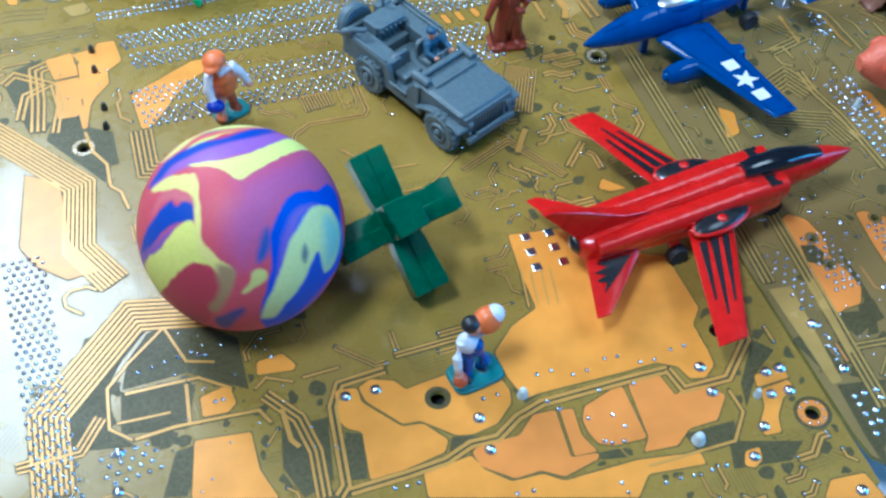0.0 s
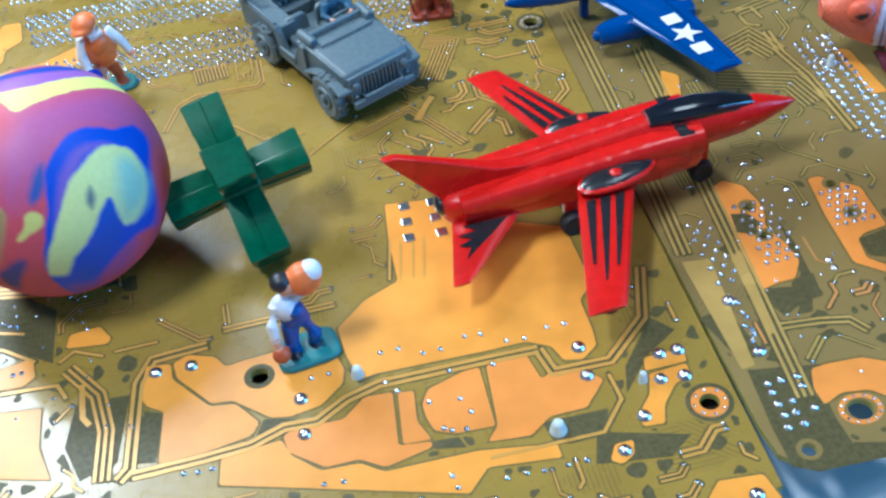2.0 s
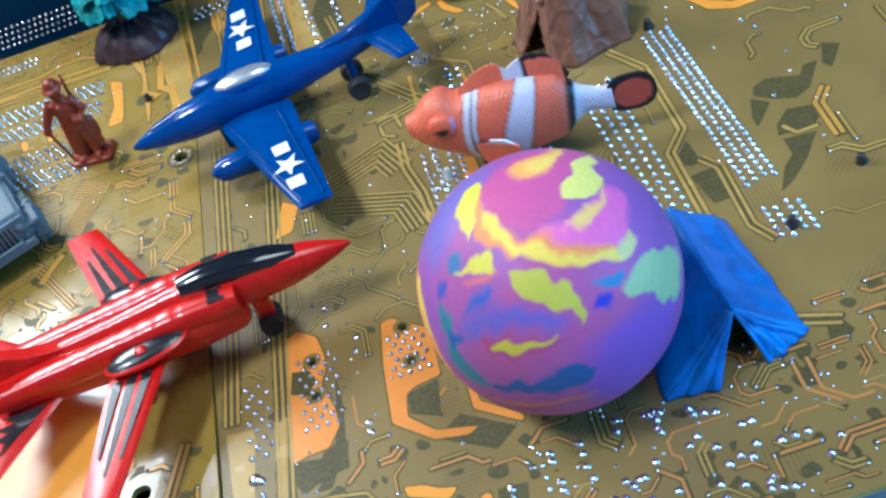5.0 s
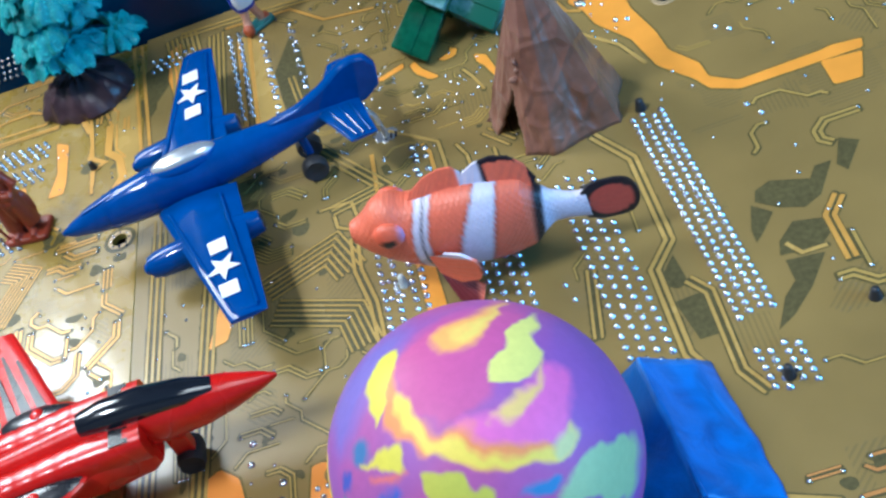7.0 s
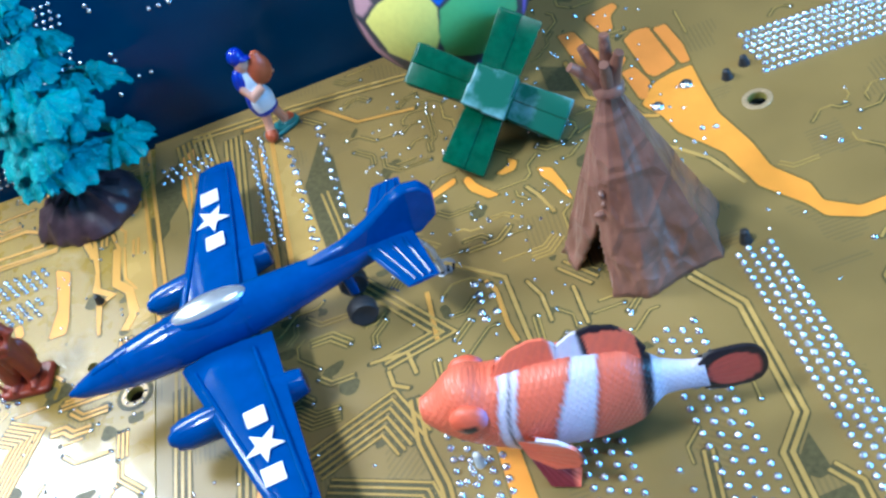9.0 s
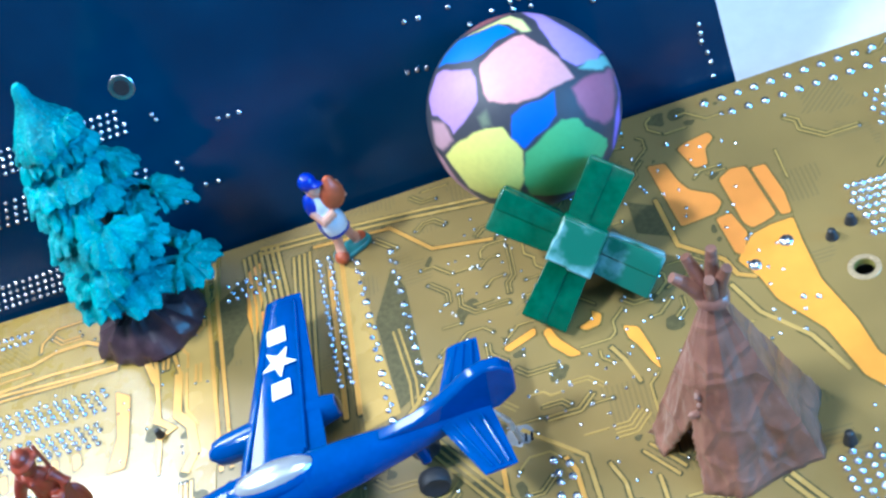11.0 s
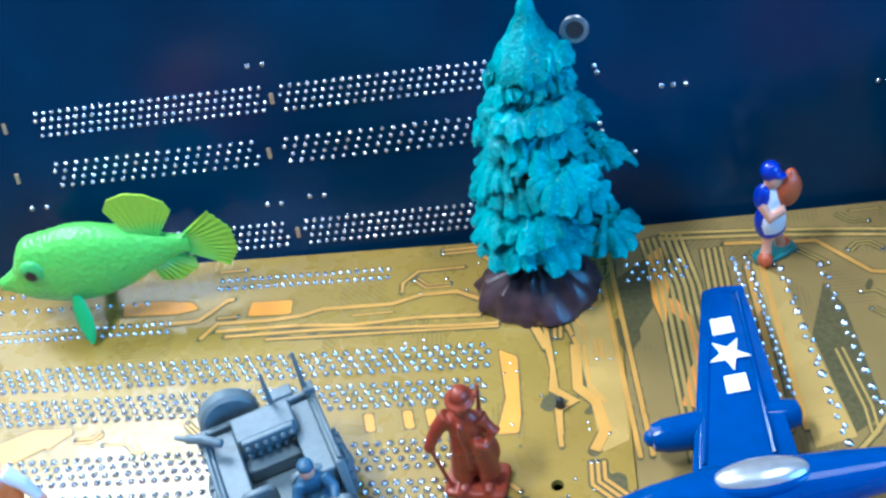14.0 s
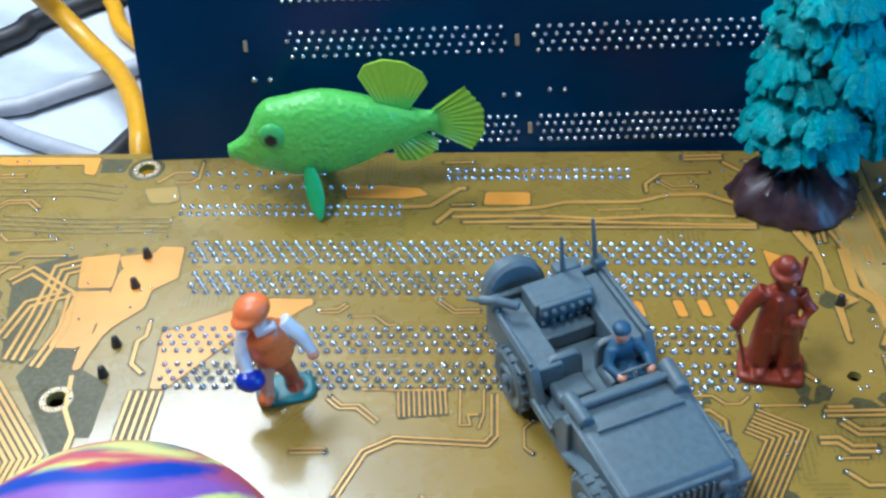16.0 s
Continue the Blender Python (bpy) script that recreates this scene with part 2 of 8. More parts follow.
SKINS = dict(
    skin=plain("painted_skin", rgb(222, 158, 132), 0.42, vary=0.12),
    white=plain("white_enamel", rgb(222, 224, 232), 0.42, vary=0.1),
    blue=plain("figure_blue", rgb(0, 72, 150), 0.4, vary=0.2),
    royal=plain("figure_royal_blue", rgb(8, 46, 160), 0.3, vary=0.2),
    orange=plain("figure_orange", rgb(234, 118, 62), 0.4, vary=0.15),
    rust=plain("figure_rust", rgb(182, 82, 46), 0.42, vary=0.2),
    teal=plain("figure_teal", rgb(34, 118, 122), 0.4, vary=0.2),
    hair=plain("figure_hair", (0.02, 0.02, 0.026), 0.4, vary=0.2),
    drab=plain("figure_drab", rgb(46, 88, 116), 0.5, vary=0.2),
)


# ---- mesh helpers (millimetres) ----
def thing(name, label, category, m=None, group="", kind=""):
    ob = new(name)
    ob.empty_display_size = 0.005
    if m is not None:
        ob.matrix_world = m
    return tagged(ob, label, category, group, kind)


def link(name, bm, mats, parent=None, label="", smooth=True, bevel=0.0, recalc=True):
    if recalc:
        bmesh.ops.recalc_face_normals(bm, faces=bm.faces)
    for v in bm.verts:
        v.co *= MM
    me = bpy.data.meshes.new(name)
    bm.to_mesh(me)
    bm.free()
    for m in mats if isinstance(mats, (list, tuple)) else (mats,):
        me.materials.append(m)
    if smooth:
        for p in me.polygons:
            p.use_smooth = True
    ob = new(name, me)
    if smooth:
        me.set_sharp_from_angle(angle=radians(42))
    if bevel:
        mod = ob.modifiers.new("edge", "BEVEL")
        mod.width, mod.segments, mod.limit_method = bevel * MM, 2, "ANGLE"
    if parent:
        ob.parent = parent
    if label:
        ob["label"] = label
    return ob


def part(name, bm, material, parent, label="", smooth=True, bevel=0.0):
    return link(name, bm, material, parent, label, smooth, bevel)


def at(x, y, z=0.0, turn=0.0, tilt=0.0, roll=0.0):
    return pose(x * MM, y * MM, z * MM, tilt, roll, turn)


def box(bm, c, s, rot=None, slot=0):
    r = bmesh.ops.create_cube(bm, size=1)
    m = Matrix.Translation(c) @ (rot.to_4x4() if rot else Matrix()) @ Matrix.Diagonal((*s, 1))
    bmesh.ops.transform(bm, matrix=m, verts=r["verts"])
    for f in {f for v in r["verts"] for f in v.link_faces}:
        f.material_index = slot
    return r["verts"]


def ell(bm, c, s, rot=None, slot=0, u=14, v=9):
    r = bmesh.ops.create_uvsphere(bm, u_segments=u, v_segments=v, radius=1)
    m = Matrix.Translation(c) @ (rot.to_4x4() if rot else Matrix()) @ Matrix.Diagonal((*s, 1))
    bmesh.ops.transform(bm, matrix=m, verts=r["verts"])
    for f in {f for v in r["verts"] for f in v.link_faces}:
        f.material_index = slot
    return r["verts"]


def rings(bm, rows, cap=True, slot=0, closed=True):
    """Joins rows of points (each of the same number) into a skin."""
    vs = [[bm.verts.new(p) for p in row] for row in rows]
    k = len(vs[0])
    for a, b in zip(vs, vs[1:]):
        for i in range(k if closed else k - 1):
            f = bm.faces.new((a[i], a[(i + 1) % k], b[(i + 1) % k], b[i]))
            f.material_index = slot
    if cap and closed:
        for row in (vs[0][::-1], vs[-1]):
            f = bm.faces.new(row)
            f.material_index = slot
    return vs


def rod(bm, points, radii, seg=10, slot=0, flat=1.0):
    """A round bar along points, with a radius at each."""
    pts = [Vector(p) for p in points]
    rows = []
    for i, p in enumerate(pts):
        d = (pts[min(i + 1, len(pts) - 1)] - pts[max(i - 1, 0)]).normalized()
        side = d.cross(Vector((0, 0, 1)) if abs(d.z) < 0.9 else Vector((0, 1, 0))).normalized()
        up = side.cross(d)
        r = radii[i] if isinstance(radii, (list, tuple)) else radii
        rows.append([p + side * (r * math.cos(TAU * k / seg)) + up * (r * flat * math.sin(TAU * k / seg)) for k in range(seg)])
    return rings(bm, rows, slot=slot)


def slab(bm, poly, z0, z1, slot=0):
    """An upright prism over a polygon."""
    n = len(poly)
    lo = [bm.verts.new((x, y, z0)) for x, y in poly]
    hi = [bm.verts.new((x, y, z1)) for x, y in poly]
    fs = [bm.faces.new(hi), bm.faces.new(lo[::-1])]
    for i in range(n):
        fs.append(bm.faces.new((lo[i], lo[(i + 1) % n], hi[(i + 1) % n], hi[i])))
    for f in fs:
        f.material_index = slot
    return fs


def wheel(bm, c, r, w, axis, slot=0, seg=20, dish=0.3):
    """A wheel: tread with rounded shoulders and a dished side."""
    a = Vector(axis).normalized()
    u = a.cross(Vector((0, 0, 1))).normalized()
    v = a.cross(u)
    c = Vector(c)
    prof = [(-w / 2 + dish, r * 0.5), (-w / 2, r * 0.72), (-w / 2, r * 0.88), (-w * 0.3, r), (w * 0.3, r), (w / 2, r * 0.88), (w / 2, r * 0.72), (w / 2 - dish, r * 0.5)]
    rings(bm, [[c + a * d + u * (q * math.cos(TAU * k / seg)) + v * (q * math.sin(TAU * k / seg)) for k in range(seg)] for d, q in prof], slot=slot)


def rib(bm, pts, w, z0, z1, slot=0):
    """A flat track along points with mitred bends."""
    p = [Vector((x, y)) for x, y in pts]
    left, right = [], []
    for i, q in enumerate(p):
        a = (q - p[i - 1]).normalized() if i else (p[1] - p[0]).normalized()
        b = (p[i + 1] - q).normalized() if i + 1 < len(p) else a
        t = (a + b).normalized() if (a + b).length > 1e-6 else a
        nrm = Vector((-t.y, t.x)) * (w / 2 / max(0.5, t.dot(a)))
        left.append(q + nrm)
        right.append(q - nrm)
    rows = [[bm.verts.new((*q, z)) for q, z in ((c, z0), (c, z1), (a, z1), (a, z0))] for a, c in zip(left, right)]
    for a, b in zip(rows, rows[1:]):
        for k in range(3):
            bm.faces.new((a[k], b[k], b[k + 1], a[k + 1])).material_index = slot

# ---- the room ----
def block(name, x0, x1, y0, y1, z0, z1, m, label="", category="", kind="structure"):
    bm = bmesh.new()
    box(bm, ((x0 + x1) / 2, (y0 + y1) / 2, (z0 + z1) / 2), (x1 - x0, y1 - y0, z1 - z0))
    return tagged(link(name, bm, m, smooth=False), label, category, kind=kind)


block("floor", -1700, 2200, -1500, 2700, -850, -790, M_FLOOR, "grey vinyl floor of the room", "floor")
block("ceiling", -1700, 2200, -1500, 2700, 1700, 1760, M_WALL, "white ceiling of the room", "ceiling")
block("wall_north", -1760, 2260, 2700, 2760, -850, 1760, M_WALL, "plain off-white wall", "wall")
block("wall_south", -1760, 2260, -1560, -1500, -850, 1760, M_WALL, "plain off-white wall", "wall")
block("wall_west", -1760, -1700, -1500, 2700, -850, 1760, M_WALL, "plain off-white wall", "wall")
block("wall_east", 2200, 2260, -1500, 2700, -850, 1760, M_WALL, "plain off-white wall", "wall")

table = thing("table", "white laminate table under the circuit boards", "table")
bm = bmesh.new()
box(bm, (120, 430, -32.5), (1300, 820, 25))
part("tabletop", bm, M_TABLE, table, "", False, 2.0)
for lx in (-490, 730):
    for ly in (60, 800):
        bm = bmesh.new()
        box(bm, (lx, ly, -417.4), (45, 45, 745))
        part("leg", bm, M_CABLE_G, table, "grey square leg", False, 2.0)


# ---- circuit boards ----
def dome(seg=8):
    """Solder joint: a rounded cone of 1 mm radius on its pad."""
    bm = bmesh.new()
    prof = [(1.0, 0.0), (0.92, 0.28), (0.66, 0.66), (0.34, 0.92)]
    rows = [[(r * math.cos(TAU * k / seg), r * math.sin(TAU * k / seg), h) for k in range(seg)] for r, h in prof]
    vs = rings(bm, rows, cap=False)
    bm.faces.new(vs[-1])
    for v in bm.verts:
        v.co *= MM
    me = bpy.data.meshes.new("solder_joint")
    bm.to_mesh(me)
    bm.free()
    me.materials.append(M_SOLDER)
    for p in me.polygons:
        p.use_smooth = True
    return me


DOME = dome()


def joints(parent, spots, r, h, limit, frame_m=None, name="solder_joint"):
    """Solder joints at spots (x, y): the first ones are pieces of their own, the rest one mesh."""
    rnd = random.Random(len(spots) * 7 + int(r * 100))
    fm = frame_m or Matrix()
    for x, y in spots[:limit]:
        ob = new(name, DOME)
        k = rnd.uniform(0.95, 1.06)
        ob.matrix_world = fm @ Matrix.Translation((x * MM, y * MM, 0.00002)) @ Matrix.Rotation(rnd.uniform(-0.07, 0.07), 4, "X") @ Matrix.Rotation(rnd.uniform(-0.07, 0.07), 4, "Y") @ Matrix.Diagonal((r * k, r * k, h * rnd.uniform(0.9, 1.12), 1))
        ob.parent = parent
        ob.matrix_parent_inverse = parent.matrix_world.inverted()
    rest = spots[limit:]
    if rest:
        vs, fs = [], []
        src = [v.co.copy() for v in DOME.vertices]
        polys = [tuple(p.vertices) for p in DOME.polygons]
        for x, y in rest:
            n0, k, q = len(vs), rnd.uniform(0.93, 1.07), rnd.uniform(0.88, 1.12)
            tx, ty = rnd.uniform(-0.07, 0.07), rnd.uniform(-0.07, 0.07)
            for c in src:
                vs.append(fm @ Vector((c.x * r * k + x * MM + tx * c.z * h, c.y * r * k + y * MM + ty * c.z * h, c.z * h * q + 0.00002)))
            fs += [tuple(i + n0 for i in p) for p in polys]
        me = bpy.data.meshes.new("solder_joints")
        me.from_pydata(vs, [], fs)
        me.materials.append(M_SOLDER)
        for p in me.polygons:
            p.use_smooth = True
        ob = new("solder_joints", me)
        ob.parent = parent
        ob.matrix_parent_inverse = parent.matrix_world.inverted()
        tagged(ob, "small silver solder joints", kind="stuff")


def turned(x, y, deg, ox=0.0, oy=0.0):
    c, s = math.cos(radians(deg)), math.sin(radians(deg))
    return ox + x * c - y * s, oy + x * s + y * c


def grid(x0, y0, cols, rows, px, py, deg=0.0, stagger=True, gap=None):
    """Rows of joints from a corner, turned about it; every other row is shifted by half a pitch, or each by its share of one."""
    out = []
    for j in range(rows):
        for i in range(cols):
            x = i * px + (px * stagger[j % len(stagger)] if isinstance(stagger, tuple) else px / 2 if stagger and j % 2 else 0)
            if gap and gap[0] < i < gap[1]:
                continue
            out.append(turned(x, -j * py, deg, x0, y0))
    return out


DRILLED = []


def drill(ob, holes):
    """Cuts round holes through a flat piece."""
    cut = bmesh.new()
    for x, y, r in holes:
        bmesh.ops.create_cone(cut, cap_ends=True, segments=28, radius1=r, radius2=r, depth=6, matrix=Matrix.Translation((x, y, -0.5)))
    knife = link("cutter", cut, M_EDGE, smooth=False)
    mod = ob.modifiers.new("holes", "BOOLEAN")
    mod.object, mod.operation, mod.solver = knife, "DIFFERENCE", "EXACT"
    dg = bpy.context.evaluated_depsgraph_get()
    me = bpy.data.meshes.new_from_object(ob.evaluated_get(dg))
    ob.modifiers.clear()
    ob.data = me
    bpy.data.objects.remove(knife)
    return ob


def drill_near(ob, poly):
    """Drills a copper area where the board's holes meet it."""
    near = []
    for x, y, r in DRILLED:
        inside = False
        for (ax, ay), (bx, by) in zip(poly, poly[1:] + poly[:1]):
            if (ay > y) != (by > y) and x < (bx - ax) * (y - ay) / (by - ay) + ax:
                inside = not inside
        if inside or any(math.hypot(x - ax, y - ay) < r + 3 for ax, ay in poly):
            near.append((x, y, r + 1.0))
    return drill(ob, near) if near else ob


def board(name, label, outline, holes, mask, thick=1.6):
    """A board blank with drilled holes."""
    DRILLED.extend(holes)
    b = thing(name, label, "circuit board")
    bm = bmesh.new()
    fs = slab(bm, outline, -thick, 0)
    for f in fs[1:]:
        f.material_index = 1
    ob = part("laminate", bm, [mask, M_EDGE], b, "", False)
    drill(ob, holes)
    # black blocks added below the holes stand in for the shade under the board
    for x, y, r in holes:
        if y < 85:
            continue
        bm = bmesh.new()
        box(bm, (x, y, -12.6), (10, 10, 14.8))
        part("spacer", bm, M_PEG, b, "black block added to darken a drilled hole", False, 0.4)
    return b


GAPS, KEEP = [], []


def area(b, poly, m=None, z=0.07):
    """A copper area with softened corners."""
    bm = bmesh.new()
    pts = []
    n = len(poly)
    for i in range(n):
        p, q, r = Vector(poly[i - 1]), Vector(poly[i]), Vector(poly[(i + 1) % n])
        a, c = min(0.5, (p - q).length * 0.3), min(0.5, (r - q).length * 0.3)
        pts += [q + (p - q).normalized() * a, q + (r - q).normalized() * c]
    slab(bm, pts, 0.0, z)
    # bare gap etched round the copper
    turn = sum(a[0] * b[1] - b[0] * a[1] for a, b in zip(poly, list(poly[1:]) + [poly[0]]))
    out = []
    for i in range(n):
        p, q, r = Vector(poly[i - 1]), Vector(poly[i]), Vector(poly[(i + 1) % n])
        u, v = (q - p).normalized(), (r - q).normalized()
        d = Vector((u.y + v.y, -u.x - v.x)) * (1 if turn > 0 else -1)
        out.append(q + d.normalized() * 0.5 if d.length > 0.2 else q)
    GAPS.append(b)
    KEEP.append(out)
    gap = bmesh.new()
    slab(gap, out, 0.0, 0.012 + 0.0004 * (len(GAPS) % 40))
    drill_near(part("etched_gap", gap, M_GAP, b, "", False), [tuple(p) for p in out])
    return drill_near(part("copper_area", bm, m or M_POUR, b, "", False), [tuple(p) for p in poly])


LAID = []


def patch(b, poly):
    LAID.append(b)
    KEEP.append(poly)
    z = 0.03 + 0.002 * (len(LAID) % 18)
    bm = bmesh.new()
    slab(bm, poly, 0.0, z)
    return drill_near(part("bare_patch", bm, M_DARK, b, "dark olive bare laminate", False), [tuple(p) for p in poly])


def ring(b, x, y, r0, r1, m=None, name="hole_ring", z=0.12):
    bm = bmesh.new()
    k = 28
    rows = [[(x + r * math.cos(TAU * i / k), y + r * math.sin(TAU * i / k), h) for i in range(k)] for r, h in ((r1, 0.0), (r1 - 0.12, z), (r0 + 0.1, z), (r0, -0.6))]
    rings(bm, rows, cap=False)
    return part(name, bm, m or M_RING, b)


def tracks(b, lines, m=None, name="track", label=""):
    """Raised tracks: pieces of their own, or one joined mesh where a label names them."""
    bm = bmesh.new()
    for k, (pts, w) in enumerate(lines):
        if len(pts) > 1:
            if not label:
                bm = bmesh.new()
            rib(bm, pts, w, 0.0, (0.13 + 0.0006 * k) if not label else 0.10 + 0.0001 * (k % 300))
            if not label:
                part(name, bm, m or M_TRACE, b, "", False)
    if label:
        tagged(part(name, bm, m or M_TRACE, b, "", False), label, kind="stuff")


def bundle(pts, count, pitch, w):
    """Parallel tracks along one path."""
    out = []
    p = [Vector(q) for q in pts]
    for k in range(count):
        off, line = (k - (count - 1) / 2) * pitch, []
        for i, q in enumerate(p):
            a = (q - p[i - 1]).normalized() if i else (p[1] - p[0]).normalized()
            c = (p[i + 1] - q).normalized() if i + 1 < len(p) else a
            t = (a + c).normalized()
            line.append(tuple(q + Vector((-t.y, t.x)) * (off / max(0.5, t.dot(a)))))
        out.append((line, w))
    return out


class Etch:
    """Fine tracks laid out on a raster of one board so that none crosses another; bare laminate shows beside them."""

    def __init__(self, x0, x1, y0, y1, seed, h=0.3):
        self.x0, self.y0, self.h = x0, y0, h
        self.shape = int((y1 - y0) / h) + 2, int((x1 - x0) / h) + 2
        self.taken = np.zeros(self.shape, bool)
        self.bare = np.zeros(self.shape, np.float32)
        self.rnd = random.Random(seed)
        self.lines, self.vias = [], []

    def cells(self, pts):
        q = []
        for (ax, ay), (bx, by) in zip(pts, pts[1:]):
            k = np.linspace(0, 1, int(math.hypot(bx - ax, by - ay) / 0.25) + 2)
            q.append(np.stack([ay + (by - ay) * k, ax + (bx - ax) * k], 1))
        q = np.concatenate(q) if q else np.array([(pts[0][1], pts[0][0])], float)
        return ((q - (self.y0, self.x0)) / self.h).round().astype(int)

    def inside(self, c):
        return (c[:, 0] > 1) & (c[:, 0] < self.shape[0] - 2) & (c[:, 1] > 1) & (c[:, 1] < self.shape[1] - 2)

    def stamp(self, target, pts, r):
        k = int(r / self.h) + 1
        d = np.array([(j, i) for j in range(-k, k + 1) for i in range(-k, k + 1) if math.hypot(i, j) * self.h <= r])
        c = (self.cells(pts)[:, None, :] + d[None]).reshape(-1, 2)
        c = c[self.inside(c)]
        target[c[:, 0], c[:, 1]] = 1

    def keep(self, poly):
        p = np.array(poly, float)
        lo, hi = ((p.min(0) - (self.x0, self.y0)) / self.h - 2).astype(int), ((p.max(0) - (self.x0, self.y0)) / self.h + 3).astype(int)
        lo, hi = np.maximum(lo, 0), np.minimum(hi, (self.shape[1], self.shape[0]))
        if (hi <= lo).any():
            return
        gx, gy = np.meshgrid(np.arange(lo[0], hi[0]) * self.h + self.x0, np.arange(lo[1], hi[1]) * self.h + self.y0)
        odd = np.zeros(gx.shape, bool)
        for (ax, ay), (bx, by) in zip(p, np.roll(p, -1, 0)):
            if ay != by:
                odd ^= ((ay > gy) != (by > gy)) & (gx < (bx - ax) * (gy - ay) / (by - ay) + ax)
        self.taken[lo[1]:hi[1], lo[0]:hi[0]] |= odd
        self.stamp(self.taken, [tuple(q) for q in p] + [tuple(p[0])], 0.5)

    def free(self, pts):
        c = self.cells(pts)
        return self.inside(c).all() and not self.taken[c[:, 0], c[:, 1]].any()

    def run(self, x0, x1, y0, y1, count, w=(0.34, 0.55), most=4, reach=(5, 24), along=0):
        """Bundles of one to a few tracks with 45 degree bends inside a rectangle."""
        rnd = self.rnd
        for _ in range(count):
            m = rnd.choice((1, 1, 2, rnd.randint(1, most), rnd.randint(1, most)))
            wide = rnd.uniform(*w)
            x, y, d = rnd.uniform(x0, x1), rnd.uniform(y0, y1), along + rnd.choice((0, 0, 90, 180, 180, 270, 45, 135))
            pts, left, good = [(x, y)], rnd.uniform(*reach), None
            for _ in range(6):
                step = rnd.uniform(1.2 + 0.5 * m, 0.5 * left + 1.8 + 0.5 * m)
                x, y = x + step * math.cos(radians(d)), y + step * math.sin(radians(d))
                if not (x0 <= x <= x1 and y0 <= y <= y1):
                    break
                pts = pts + [(x, y)]
                made = bundle(pts, m, wide + 0.55, wide)
                if not all(self.free(q) for q, _ in made):
                    break
                good, left = made, left - step
                d += rnd.choice((-45, 45))
                if left < 1:
                    break
            if good and sum(math.dist(p, q) for p, q in zip(good[0][0], good[0][0][1:])) < 3.2 + m:
                continue
            for q, wd in good or ():
                self.lines.append((q, wd))
                self.stamp(self.taken, q, 0.75)
                self.stamp(self.bare, q, wd / 2 + 0.34)
                for e in (q[0], q[-1]):
                    if rnd.random() < 0.4:
                        self.vias.append(e)
                        self.stamp(self.bare, [e], 0.75)
                        self.stamp(self.taken, [e], 0.8)

    def clearings(self, x0, x1, y0, y1, size, share):
        """Islands of bare laminate with straight and 45 degree edges."""
        rnd = self.rnd
        j0, j1, i0, i1 = int((y0 - self.y0) / self.h), int((y1 - self.y0) / self.h), int((x0 - self.x0) / self.h), int((x1 - self.x0) / self.h)
        gx, gy = np.meshgrid(np.arange(i0, i1) * self.h + self.x0, np.arange(j0, j1) * self.h + self.y0)
        near, second, pick = np.full(gx.shape, 99.0), np.full(gx.shape, 99.0), np.zeros(gx.shape, bool)
        for _ in range(int((x1 - x0) * (y1 - y0) / size**2)):
            sx, sy, a, b, on = rnd.uniform(x0, x1), rnd.uniform(y0, y1), rnd.uniform(0.7, 1.4), rnd.uniform(0.7, 1.4), rnd.random() < share
            dx, dy = np.abs(gx - sx) * a, np.abs(gy - sy) * b
            d = np.maximum(np.maximum(dx, dy), 0.72 * (dx + dy))
            second = np.minimum(second, np.maximum(near, d))
            pick = np.where(d < near, on, pick)
            near = np.minimum(near, d)
        self.bare[j0:j1, i0:i1] = np.maximum(self.bare[j0:j1, i0:i1], pick & (second - near > 0.9) & (near < size * 0.62) & ~self.taken[j0:j1, i0:i1])

    def lay(self, b, z):
        """The bare laminate as one thin sheet, traced round the raster."""
        f = self.bare
        for _ in range(2):
            f = (np.roll(f, 1, 0) + f * 2 + np.roll(f, -1, 0)) / 4
            f = (np.roll(f, 1, 1) + f * 2 + np.roll(f, -1, 1)) / 4
        on = f > 0.5
        code = on[:-1, :-1] * 1 + on[:-1, 1:] * 2 + on[1:, 1:] * 4 + on[1:, :-1] * 8
        vs, fs = [], []

        def face(ring_pts):
            n0 = len(vs)
            vs.extend(((self.x0 + i * self.h) * MM, (self.y0 + j * self.h) * MM, z * MM) for i, j in ring_pts)
            fs.append(tuple(range(n0, len(vs))))

        for j in range(code.shape[0]):
            full = np.flatnonzero(np.diff(np.concatenate([[0], (code[j] == 15).astype(np.int8), [0]])))
            for a, c in zip(full[::2], full[1::2]):
                face(((a, j), (c, j), (c, j + 1), (a, j + 1)))
            for i in np.flatnonzero((code[j] > 0) & (code[j] < 15)):
                q = ((i, j), (i + 1, j), (i + 1, j + 1), (i, j + 1))
                v = [float(f[y, x]) for x, y in q]
                pts = []
                for k in range(4):
                    p, r, fp, fr = q[k], q[(k + 1) % 4], v[k], v[(k + 1) % 4]
                    if fp > 0.5:
                        pts.append(p)
                    if (fp > 0.5) != (fr > 0.5):
                        u = (0.5 - fp) / (fr - fp)
                        pts.append((p[0] + (r[0] - p[0]) * u, p[1] + (r[1] - p[1]) * u))
                if len(pts) > 2:
                    face(pts)
        me = bpy.data.meshes.new("bare_laminate")
        me.from_pydata(vs, [], fs)
        me.materials.append(M_DARK)
        ob = new("bare_laminate", me)
        ob.parent = b
        return tagged(ob, "dark olive laminate between the tracks", kind="stuff")


